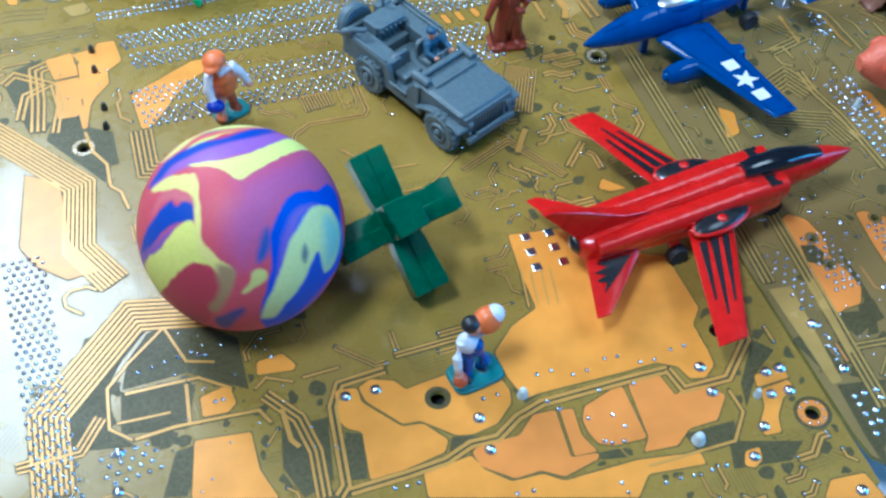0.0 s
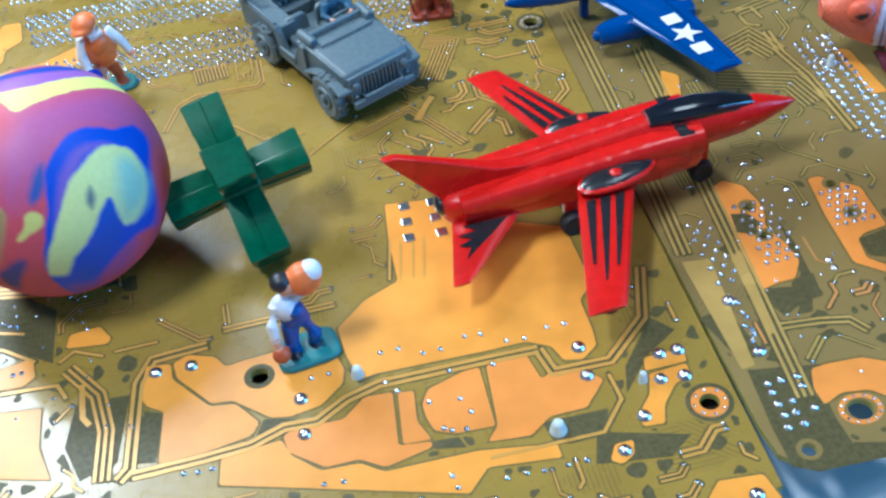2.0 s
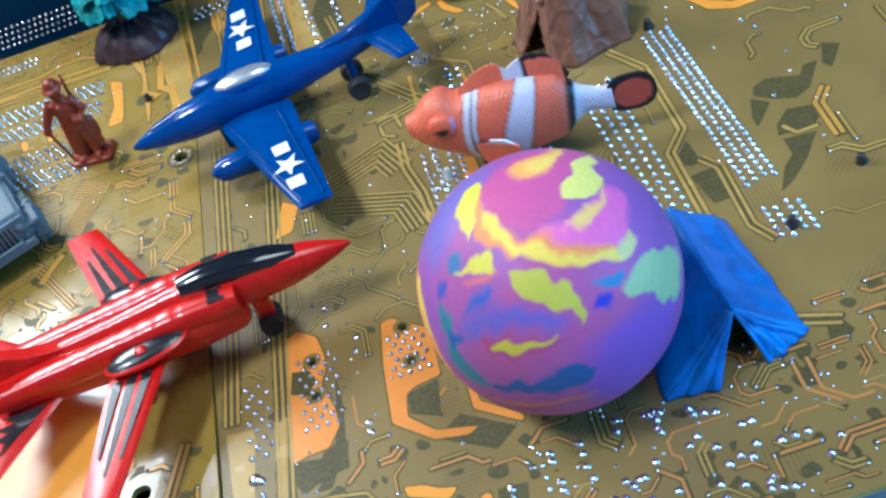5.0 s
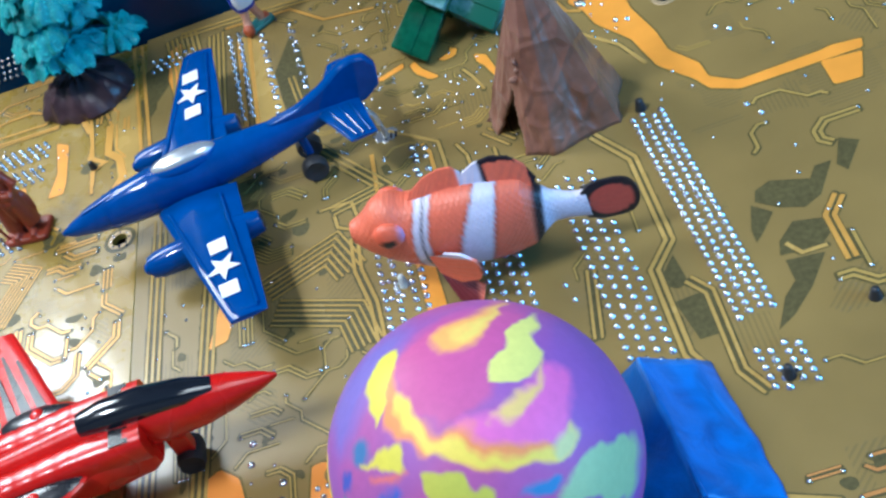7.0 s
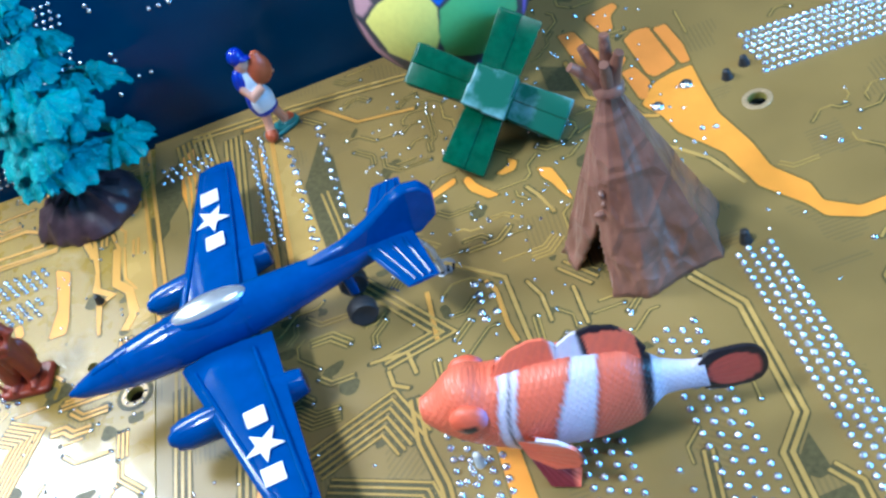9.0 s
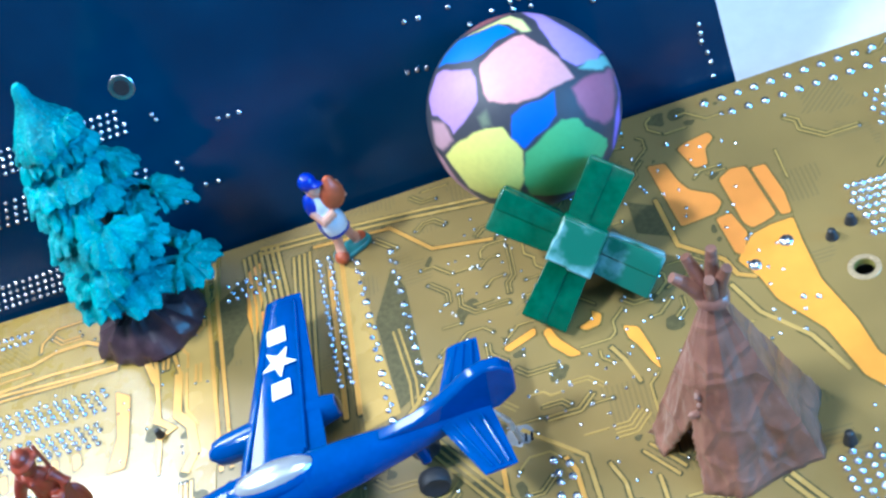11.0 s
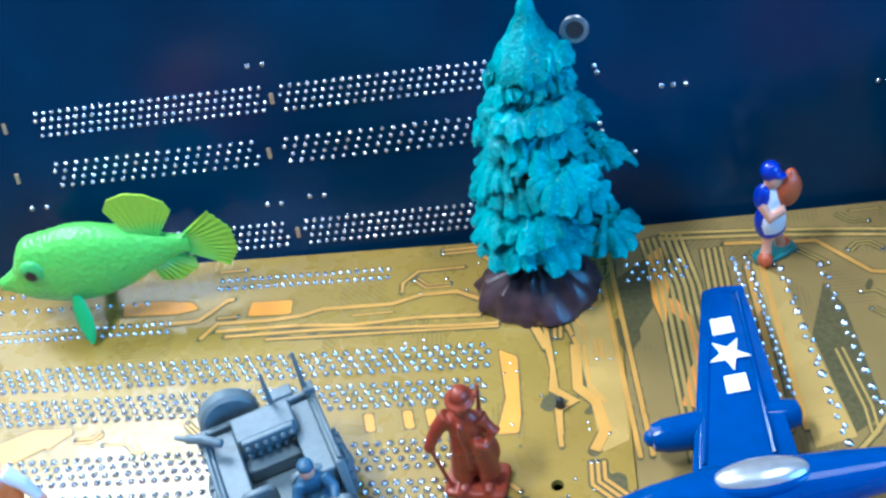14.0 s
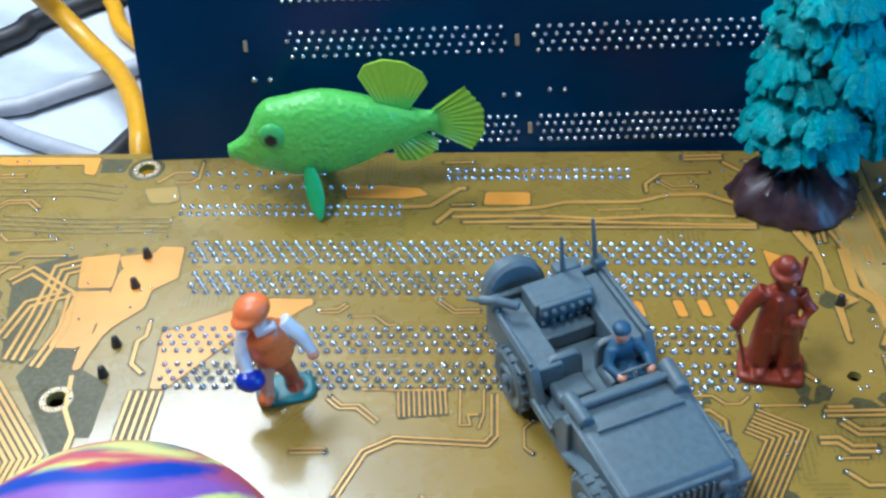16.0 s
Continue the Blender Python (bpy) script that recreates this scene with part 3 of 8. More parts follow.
def etch(b, e, lines, spots, plan, islands, trace, sunk=(), bright=()):
    """Routes fine tracks round all that a board already carries."""
    for poly in KEEP:
        e.keep(poly)
    for x, y, r in DRILLED:
        e.stamp(e.taken, [(x, y)], r + 3.2)
    for pts, w in lines:
        e.stamp(e.taken, pts, w / 2 + 0.5)
        e.stamp(e.bare, pts, w / 2 + 0.32)
    for x, y in spots:
        e.stamp(e.taken, [(x, y)], 1.0)
    for x, y in sunk:
        e.stamp(e.bare, [(x, y)], 0.92)
    for args in bright:
        e.run(*args)
    first = len(e.lines)
    for args in plan:
        e.run(*args)
    for args in islands:
        e.clearings(*args)
    for x, y, r in DRILLED:
        c = e.cells([(x, y), (x, y)])[0]
        k = int((r + 1.2) / e.h)
        e.bare[max(0, c[0] - k):c[0] + k, max(0, c[1] - k):c[1] + k] = 0
    e.lay(b, 0.0295)
    if first:
        tracks(b, e.lines[:first], M_CLAY, "fine_track", "fine copper-brown tracks")
    tracks(b, e.lines[first:], trace, "fine_track", "fine gold lacquered tracks")
    joints(b, e.vias, 0.40, 0.30, 0)


def scatter(x0, x1, y0, y1, count, seed):
    rnd = random.Random(seed)
    return [(rnd.uniform(x0, x1), rnd.uniform(y0, y1)) for _ in range(count)]


def peg(b, x, y, h, r, m, name):
    bm = bmesh.new()
    bmesh.ops.create_cone(bm, cap_ends=True, segments=14, radius1=r, radius2=r * 0.62, depth=h, matrix=Matrix.Translation((x, y, h / 2)))
    ell(bm, (x, y, h * 0.95), (r * 0.62, r * 0.62, r * 0.4), u=12, v=6)
    return part(name, bm, m, b)


# left board: its back edge runs slightly askew
LEFT = board("circuit_board", "gold motherboard lying solder side up on the table", [(-175, 72), (-171, 68), (134.45, 66), (134.5, 312.4), (-70, 321.2), (-175, 325.5)],
             [(38, 124, 2.1), (-34, 240.3, 2.05), (128.5, 89, 2.05), (129.8, 230, 2.05), (-31.8, 313.4, 2.0), (119.3, 242.5, 1.3), (117.0, 120.2, 2.3)], M_GOLD)
for x, y, r, m in ((-34, 240.3, 3.4, M_RING), (128.5, 89, 3.9, M_POUR_B), (129.8, 230, 3.2, M_RING), (-31.8, 313.4, 3.3, M_RING)):
    ring(LEFT, x, y, r - 0.05, r + 1.1, M_DARK, "bare_ring", 0.045)
    ring(LEFT, x, y, 2.05, r, m)
    joints(LEFT, [(x + (r - 0.65) * math.cos(TAU * k / 8), y + (r - 0.65) * math.sin(TAU * k / 8)) for k in range(8)], 0.42, 0.35, 0)
ring(LEFT, 38, 124, 2.1, 3.5, M_DARK, "hole_ring", 0.16)

# connector housings on the underside carry the board
for x, y, sx, sy in ((-120, 110, 40, 20), (-120, 290, 40, 20), (95, 90, 40, 16), (95, 296, 40, 12), (0, 200, 90, 10)):
    bm = bmesh.new()
    box(bm, (x, y, -10.8), (sx, sy, 18.4))
    part("connector", bm, M_PEG, LEFT, "black plastic connector housing", False, 0.5)

# bare strips and patches
patch(LEFT, ((-33, 253.5), (-30.5, 251), (-31, 244.5), (-27.5, 242), (-28, 237), (-30, 224), (-44, 246.5), (-40.5, 255.5)))
patch(LEFT, ((-34, 282), (-31, 281), (-30, 273.5), (-30.5, 271.5), (-37.5, 271), (-32, 272.5)))
patch(LEFT, ((-45, 171), (-32, 171.5), (-29.5, 168), (-37, 161), (-42, 153.5), (-43.5, 141.5), (-38, 134.5), (-55, 138.5), (-55, 148)))
patch(LEFT, ((-29, 167.5), (-18, 169), (-6.5, 158.5), (-7.5, 142), (-12.5, 145.5), (-21.5, 152), (-38.5, 152), (-35.5, 160.5)))
patch(LEFT, ((-39, 150.5), (-22, 150.5), (-20.5, 146.5), (-25, 135.5), (-41, 139)))
patch(LEFT, ((12.5, 122), (16.5, 120), (14, 107.5), (10, 108.5), (10.5, 116.5)))
patch(LEFT, ((37.5, 112), (44.5, 110), (40, 106.5), (35.5, 108)))
patch(LEFT, ((57, 120.5), (60.5, 120.5), (64, 116.5), (59, 115.5)))
patch(LEFT, ((94, 94), (108, 93.5), (106.5, 87), (95, 88.5)))
patch(LEFT, ((124.5, 114.5), (128.5, 109.5), (120.5, 104.5), (113, 96), (115, 103)))
patch(LEFT, ((104, 88.5), (122, 82.5), (116.5, 78.5), (101.5, 81)))
patch(LEFT, ((71, 96), (76.5, 95.5), (77.5, 92.5), (71, 94)))
patch(LEFT, ((-53, 273.5), (-50, 280), (-40.5, 283), (-41.5, 270.5), (-47, 254), (-48.5, 251)))
patch(LEFT, ((-39, 253.5), (-24.5, 244), (-25, 230.5), (-32.5, 230.5)))
patch(LEFT, ((-43.5, 318), (-36, 317.5), (-37, 312.5), (-43, 312.5)))
patch(LEFT, ((-20.5, 130.5), (-29, 117), (-34.5, 118.5), (-29, 130)))
patch(LEFT, ((-2.5, 128), (9.5, 127.5), (6, 110), (-2, 107.5), (-5, 117)))

# copper areas
for k, poly in enumerate((((-39.5, 282), (-31.5, 282.5), (-30.5, 276.5), (-30.5, 272), (-38, 272)), ((-38, 271), (-30.5, 271), (-30, 261.5), (-32, 261), (-33.5, 254), (-39.5, 254.5)), ((-22.5, 285), (-17, 284.5), (-16.5, 274.5), (-21.5, 271), (-22, 265.5), (-27.5, 260), (-29.5, 256.5), (-30.5, 252), (-31.5, 248), (-33, 248), (-33, 254), (-30.5, 260), (-30, 272.5), (-25, 279)),
                         ((-31, 282), (-26, 282.5), (-26, 279.5), (-29.5, 278)), ((-70, 320), (-44.5, 318.5), (-44, 311.5), (-47, 312.5), (-47, 316.5), (-69.5, 317.5)), ((8.5, 263), (13, 267.5), (14, 266), (9, 261.5)))):
    area(LEFT, poly, M_POUR, 0.115 + 0.002 * k)
area(LEFT, ((75, 169), (90, 166.5), (95, 157.5), (115, 147.5), (115.5, 128.5), (111.5, 124), (111.5, 115), (111, 110.5), (107, 107.5), (103, 108.5), (101.5, 113), (96.5, 116), (88, 116), (63, 117), (59.5, 116.5), (57.5, 124), (57, 132.5), (64.5, 139), (73, 142.5), (73.5, 156)), M_POUR, 0.070)
area(LEFT, ((19.5, 133.5), (23, 135), (29, 132.5), (31, 129), (34.5, 129.5), (42.5, 130), (54, 130.5), (56.5, 120.5), (55.5, 116.5), (50, 112), (43, 111), (39, 112), (31.5, 119), (27, 119.5), (20, 129)), M_POUR, 0.072)
area(LEFT, ((13.5, 134.5), (19, 133.5), (19, 129), (26.5, 119), (32, 118), (36.5, 111.5), (34.5, 108.5), (24, 107), (14.5, 107), (16.5, 120.5), (13, 123), (11.5, 126.5)), M_POUR, 0.074)
area(LEFT, ((41, 106.5), (43.5, 107.5), (54, 107), (59.5, 111.5), (65.5, 111), (64, 97), (71, 96), (70.5, 94.5), (60.5, 92.5), (55.5, 96), (48.5, 96), (41.5, 102)), M_POUR_B, 0.076)
area(LEFT, ((66.5, 110.5), (70, 110), (69, 102), (71, 96.5), (65, 97)), M_POUR_B, 0.078)
area(LEFT, ((73, 109.5), (81.5, 112), (85, 112), (84.5, 96), (76, 96.5), (72, 98.5), (71, 102.5), (71, 106)), M_POUR_B, 0.080)
area(LEFT, ((86.5, 112), (95.5, 113), (97, 105), (99, 106), (106, 105.5), (109.5, 101), (104, 95), (96, 95), (91, 91.5), (82, 92.5), (85, 96)), M_POUR_B, 0.082)
area(LEFT, ((27.5, 104.5), (40.5, 105.5), (42, 101), (47.5, 95.5), (55.5, 95), (60, 91.5), (79.5, 91), (95.5, 88), (95.5, 84.5), (80.5, 86.5), (75.5, 81.5), (26.5, 98)), M_POUR, 0.084)
area(LEFT, ((-24, 131.5), (-10, 129.5), (-10.5, 118.5), (-8, 109.5), (-28, 116)), M_POUR, 0.086)
area(LEFT, ((-20, 143.5), (-12, 145), (-11.5, 139), (-14, 137), (-20.5, 137.5)), M_POUR, 0.088)
area(LEFT, ((-3.5, 149.5), (3.5, 150), (6, 145.5), (5, 144), (-4.5, 145.5)), M_POUR, 0.090)
area(LEFT, ((-38, 282), (-31, 283), (-30.5, 272.5), (-38, 272.5)), M_POUR, 0.092)
area(LEFT, ((-37, 271), (-31, 270.5), (-31.5, 257), (-32.5, 254.5), (-39.5, 254.5)), M_POUR, 0.094)
area(LEFT, ((-27, 282.5), (-17, 284), (-17.5, 275), (-22, 271), (-22.5, 265.5), (-28, 261), (-31, 250.5), (-32, 248), (-32.5, 250.5), (-31, 258.5), (-30, 276.5)), M_POUR, 0.096)
area(LEFT, ((49.5, 301), (59.5, 300.5), (59.5, 296), (49, 296.5)), M_POUR, 0.098)
area(LEFT, ((17, 304.5), (26, 304.5), (34.5, 303), (36.5, 300.5), (31.5, 299.5), (17.5, 300.5)), M_POUR, 0.100)
area(LEFT, ((108, 279), (112, 276.5), (112.5, 260.5), (112, 256), (107.5, 256), (109.5, 265.5)), M_POUR, 0.102)
area(LEFT, ((-52, 234.5), (-43, 228), (-43.5, 205), (-37.5, 192.5), (-46, 192), (-54, 200), (-57, 207.5)), M_POUR, 0.104)
area(LEFT, ((119.5, 104), (128, 104.5), (128, 100.5), (118.5, 100.5)), M_POUR, 0.106)
area(LEFT, ((119, 99.5), (127.5, 100), (127.5, 97), (123.5, 95.5), (119.5, 91), (118, 86.5), (113.5, 87), (113.5, 90), (117.5, 94.5)), M_POUR, 0.108)
area(LEFT, ((106.5, 84.5), (110.5, 84.5), (109.5, 81), (106.5, 79.5), (104.5, 81)), M_POUR, 0.110)
area(LEFT, ((123, 70.5), (132, 69.5), (133.5, 61.5), (119, 66.5)), M_POUR, 0.112)
area(LEFT, ((-16.5, 258), (4.5, 267.5), (13, 267), (14, 265.5), (0, 257.5), (-13, 242.5), (-16, 242.5)), M_POUR, 0.114)
area(LEFT, ((109.5, 180.5), (115, 174.5), (110, 175), (107, 177)), M_POUR, 0.116)
area(LEFT, ((-70, 320), (-44, 318.5), (-44, 312.5), (-47, 313), (-47.5, 316), (-67, 316.5), (-69, 317)), M_POUR, 0.118)

# copper fingers between the pin rows, and a bright plane by the corner hole
for k, x in enumerate((79.2, 87.5, 92.4, 98.0)):
    area(LEFT, ((x, 264.2), (x + 2.0, 264.2), (x + 2.9, 259.4 if k < 3 else 260.6), (x + 1.0, 259.4)), M_POUR, 0.07 + 0.002 * k)
area(LEFT, ((-30.7, 305.7), (-23.0, 306.4), (-21.4, 301.3), (-23.8, 300.2), (-28.2, 300.5)), M_PALE, 0.08)

# track bundles and tracks
lines = bundle(((-7.5, 168.5), (-31.5, 174.5), (-57.5, 150), (-59.5, 127)), 8, 1.35, 0.75) + bundle(((-61.5, 258), (-37.5, 225.5), (-41.5, 202), (-34, 187)), 8, 1.2, 0.7)
lines += bundle(((-67, 137.5), (-51.5, 137.5), (-45, 145.5)), 3, 1.3, 0.6) + bundle(((-16.5, 242), (-17.5, 225.5), (-14, 224.5)), 5, 1.5, 0.6)
lines += bundle(((2.5, 106), (4, 119), (2.5, 129.5), (-4, 139)), 3, 1.5, 0.7) + bundle(((6, 105), (8.5, 107.5), (11.5, 130), (15, 136), (27.5, 136.5)), 2, 1.7, 0.9)
lines += bundle(((9, 105.5), (23.5, 105.5), (34, 106), (41.5, 108.5), (48.5, 108), (55.5, 112), (63, 114), (87, 113.5), (98.5, 113)), 2, 1.6, 1.0)
lines += bundle(((98.5, 113), (100, 106), (112.5, 105.5), (123, 115), (127.5, 129.5)), 2, 1.6, 0.9) + bundle(((111, 102), (111.5, 95), (105.5, 88), (81.5, 88.5)), 1, 1.0, 0.8)
lines += bundle(((31.5, 140), (47.5, 140), (57.5, 140)), 2, 1.2, 0.6) + bundle(((-38, 150.5), (-26.5, 150), (-19, 149.5), (-11.5, 143.5)), 1, 1, 0.8)
lines += [(((-22.5, 148.5), (-24, 137)), 0.9), (((-38, 136.5), (-27.5, 137), (-6.5, 135), (-4.5, 130.5)), 0.9), (((-14, 153), (-21, 155.5), (-24.5, 168), (-35, 160), (-42, 153.5), (-43.5, 141.5), (-38.5, 136.5)), 0.7),
          (((-1, 133.5), (-1, 124), (0.5, 121.5)), 1.3), (((-41.5, 142.5), (-28, 141.5)), 0.6), (((-6, 141.5), (-2.5, 144), (4, 140.5)), 0.7), (((6.5, 141), (16.5, 141)), 0.7)]
lines += [(((29, 296.5), (37, 296.5), (43.5, 302.5), (45, 302.5)), 1.2), (((38.5, 290.5), (42, 295), (54.5, 294.5), (62, 295), (67, 296.5), (83.5, 296), (90, 298), (98.5, 298), (109, 292)), 1.1),
          (((42, 292.5), (62, 292), (74.5, 290.5), (89.5, 291), (104, 290)), 1.0), (((44.5, 290.5), (67, 290), (97.5, 287.5), (108, 287)), 0.9), (((54.5, 288.5), (108, 286)), 0.7)]
lines += [(((118, 286), (119, 278.5), (120, 266.5), (124, 263), (120, 261), (120.5, 251.5)), 1.0), (((115, 286), (118, 278)), 0.8), (((123, 284.5), (125, 278)), 0.9),
          (((124.5, 278.5), (124.5, 266.5), (128, 262.5), (129.5, 255), (127, 250)), 2.2), (((126.5, 278), (127, 267), (130, 262)), 0.6)]
lines += bundle(((97, 213.5), (104.5, 228.5), (98.5, 232)), 7, 1.0, 0.4) + bundle(((26, 241.5), (34.5, 241), (43.5, 241)), 1, 1, 0.4)
lines += [(((116.5, 284.5), (118.5, 279), (119.5, 272.5), (119, 266.5), (123.5, 263), (120.5, 261), (120.5, 254.5)), 1.1)]
lines += bundle(((23, 216), (27.5, 226), (33, 229), (50, 227.5), (51.5, 229.5), (51.5, 239.5)), 2, 1.1, 0.45) + [(((49.5, 241), (49.5, 234.5), (48.5, 231)), 0.4), (((45, 241), (45, 232), (47, 232), (46.5, 234.5), (48.5, 234.5)), 0.4)]
lines += bundle(((37.5, 241), (38, 234.5)), 10, 1.0, 0.35) + bundle(((-46, 251), (-44, 264), (-43, 278), (-38.5, 279.5)), 3, 1.8, 0.8) + bundle(((-50.5, 257.5), (-47.5, 267.5), (-39.5, 270.5), (-49.5, 278), (-53.5, 274.5)), 2, 1.8, 0.8)
lines += bundle(((-41, 249), (-38, 260), (-38.5, 270.5)), 2, 1.6, 0.8)
lines += [(((-32.5, 246.5), (-31.5, 237.5), (-28.5, 231.5), (-29, 222.5), (-26.5, 219.5), (-25.5, 212)), 0.9)]
lines += bundle(((75, 155.5), (72.5, 143)), 2, 2.6, 0.6) + bundle(((80.5, 154.5), (78, 142)), 2, 2.6, 0.6) + bundle(((71.5, 196.5), (88.5, 203.5), (99.5, 185)), 3, 1.0, 0.4)
lines += [(((89.5, 198), (93.5, 204), (95.5, 206.5)), 1.8), (((74.5, 204.5), (59.5, 193.5), (47.5, 194)), 0.5), (((38.5, 216), (49, 204), (59.5, 203)), 0.5)]
combs = bundle(((-66, 307.5), (-45, 306.5), (-36, 304.5)), 3, 2.4, 0.4) + bundle(((-62, 295), (-43, 293), (-22, 292.5)), 4, 1.6, 0.4)
tracks(LEFT, lines)
tracks(LEFT, combs, M_PALE)
left_lines = lines + combs

# connector pins of the left board
A = -2.35
pins = grid(-16.2, 259.0, 46, 4, 2.54, 2.05, -1.7) + grid(-14.2, 249.0, 46, 4, 2.54, 1.95, -1.7)
pins += grid(-14.9, 285.7, 48, 4, 2.54, 1.95, A) + grid(-13.1, 275.8, 47, 4, 2.54, 1.9, A)
joints(LEFT, pins, 0.72, 0.85, 300)
more = grid(-20, 298.7, 26, 2, 2.0, 2.6, A, False) + grid(40.9, 309.3, 22, 2, 1.96, 2.8, A, False) + grid(-19.7, 311, 11, 1, 3.1, 1, A) + grid(-18, 305.7, 14, 1, 3.15, 1, A)
more += grid(-62, 202.5, 5, 44, 2.3, 2.2, -1.0) + grid(-33.5, 156, 5, 1, 3.6, 2, 8) + grid(-47, 133.5, 5, 4, 2.9, 2.6, 5)
more += [(49, 120), (53, 120), (65, 122.5), (69, 122.5), (74, 119.5), (78, 119.5), (84, 121.5), (87.5, 121), (92.5, 117.5), (96.5, 117), (102, 118.5), (106, 118.5),
         (78.5, 113), (79, 105), (80.5, 101), (78.5, 97), (75.5, 97.5), (74, 98.5), (72.5, 106), (66.5, 111), (64.5, 114), (88, 112), (83.5, 83), (87.5, 83), (91, 82.5), (96, 82.5), (100, 82.5),
         (22.5, 102.5), (25.5, 102.5), (19.5, 103), (-16.5, 141), (-14.5, 141), (0.5, 150), (-17.5, 156.5), (-16, 156), (73, 86.5), (73.5, 83.5), (47.5, 92), (51.5, 91.5)]
joints(LEFT, more, 0.72, 0.7, 120)
joints(LEFT, [(46, 115), (45.5, 105.5), (107, 111), (106.5, 103), (15.5, 132), (23.5, 131.5), (123, 104), (127, 104), (121, 97.5), (126, 97), (114.5, 89.5), (108, 82.5), (-42.5, 134), (-44.5, 123.5), (129, 65.5)], 1.7, 1.3, 40)
joints(LEFT, scatter(84, 132, 176, 308, 70, 21) + scatter(-66, -20, 250, 318, 30, 22) + scatter(-28, 10, 112, 165, 30, 24), 0.40, 0.34, 0)
# x0, x1, y0, y1, bundles, widths, most in a bundle, reach
etch(LEFT, Etch(-72, 135, 64, 322, 3), left_lines, pins + more, (
    (84, 132, 172, 240, 150, (0.4, 0.8), 3, (4, 20)), (108, 133, 236, 310, 90, (0.4, 0.9), 3, (5, 22)), (58, 90, 176, 206, 40, (0.3, 0.5), 6, (6, 16)), (-30, 13, 100, 168, 130, (0.4, 0.7), 3, (4, 18))) + (
    (-70, -18, 244, 318, 120, (0.5, 0.9), 4, (8, 30)), (-62, -18, 118, 240, 60, (0.4, 0.8), 4, (6, 22)), (112, 133, 66, 128, 70, (0.4, 0.8), 2, (4, 14)), (20, 118, 68, 96, 80, (0.4, 0.8), 3, (5, 18)),
    (34, 112, 284, 313, 60, (0.4, 0.9), 3, (8, 34)), (-16, 100, 240, 268, 60, (0.3, 0.45), 4, (4, 14)), (62, 84, 138, 176, 30, (0.3, 0.45), 4, (4, 12)), (12, 60, 134, 148, 24, (0.4, 0.7), 2, (6, 22)), (12, 60, 225, 242, 20, (0.3, 0.45), 5, (6, 18))),
    ((84, 132, 172, 242, 4.4, 0.20), (108, 133, 236, 300, 4.4, 0.12), (-30, 13, 100, 168, 4.5, 0.38), (-70, -20, 244, 285, 6.0, 0.20), (-62, -20, 118, 175, 6.0, 0.3), (112, 133, 66, 128, 3.8, 0.34), (20, 118, 68, 96, 3.8, 0.34)), M_TRACE, pins)
bm = bmesh.new()
for q in ((79.5, 166.5), (86.5, 166), (79, 161), (86, 160.5), (78.5, 155.5), (86.5, 155)):
    box(bm, (q[0], q[1], 0.2), (2.6, 2.6, 0.4))
tagged(part("solder_pads", bm, M_SOLDER, LEFT, "", False, 0.15), "square tinned pads", kind="stuff")
for x, y in ((-24.7, 281.7), (-25.3, 272.1), (-25.3, 254.7), (-26.1, 246.4), (120.7, 262)):
    peg(LEFT, x, y, 2.4, 1.1, M_PEG, "plastic_peg")
for x, y, r in ((59.1, 117.8, 1.5), (96.6, 91.1, 1.9), (117.3, 98.3, 1.1)):
    peg(LEFT, x, y, 2.6, r, M_WHITE_PEG, "plastic_peg")

# right board
RIGHT = board("circuit_board", "worn gold motherboard lying beside the first, solder side up", [(135.6, 80), (136.6, 73), (140, 69.6), (147, 68.4), (330, 67), (440, 67), (440, 313.8), (134.7, 313.8), (134.75, 180)],
              [(156.7, 78.5, 2.6), (142.8, 72.4, 1.6), (275.5, 249.8, 2.0), (158.1, 140.5, 1.2), (158, 130.4, 1.2), (180, 131, 1.2), (179.7, 141.5, 1.2)], M_GOLD_B)
for x, y, sx, sy in ((170, 130, 40, 16), (170, 290, 40, 12), (400, 100, 40, 16), (400, 290, 40, 12), (290, 200, 90, 10)):
    bm = bmesh.new()
    box(bm, (x, y, -10.8), (sx, sy, 18.4))
    part("connector", bm, M_PEG, RIGHT, "black plastic connector housing", False, 0.5)
for x, y, r in ((275.5, 249.8, 3.3),):
    ring(RIGHT, x, y, 2.05, r)
bm = bmesh.new()
oval = lambda k, r, z: (156.7 + (r + 0.7) * math.cos(k), 78.55 + r * math.sin(k), z)
rings(bm, [[oval(TAU * i / 32, r, z) for i in range(32)] for r, z in ((3.9, 0.0), (3.8, 0.12), (2.75, 0.12), (2.65, -0.6))], cap=False)
part("hole_ring", bm, M_POUR_B, RIGHT)
joints(RIGHT, [oval(TAU * i / 12, 3.3, 0)[:2] for i in range(12)], 0.42, 0.4, 0)
patch(RIGHT, ((148.5, 115.5), (157.5, 113.5), (162.5, 118), (163, 109.5), (158, 108.5), (152.5, 106)))
patch(RIGHT, ((172.5, 91), (179.5, 89.5), (177.5, 80.5), (172, 79.5), (169.5, 85)))
patch(RIGHT, ((191, 92.5), (197, 92), (195.5, 84), (189.5, 84.5)))
patch(RIGHT, ((195.5, 82.5), (200, 82), (198, 74.5), (195, 71.5), (192.5, 75.5)))
patch(RIGHT, ((134.5, 111), (141, 112), (144.5, 97), (138.5, 97.5)))
patch(RIGHT, ((274.5, 177.5), (278, 179), (285.5, 176), (287.5, 179), (291, 179), (286, 171), (282, 169), (277.5, 171), (273.5, 174.5)))
patch(RIGHT, ((272.5, 174), (276, 170.5), (272.5, 166), (270.5, 164), (270.5, 167.5)))
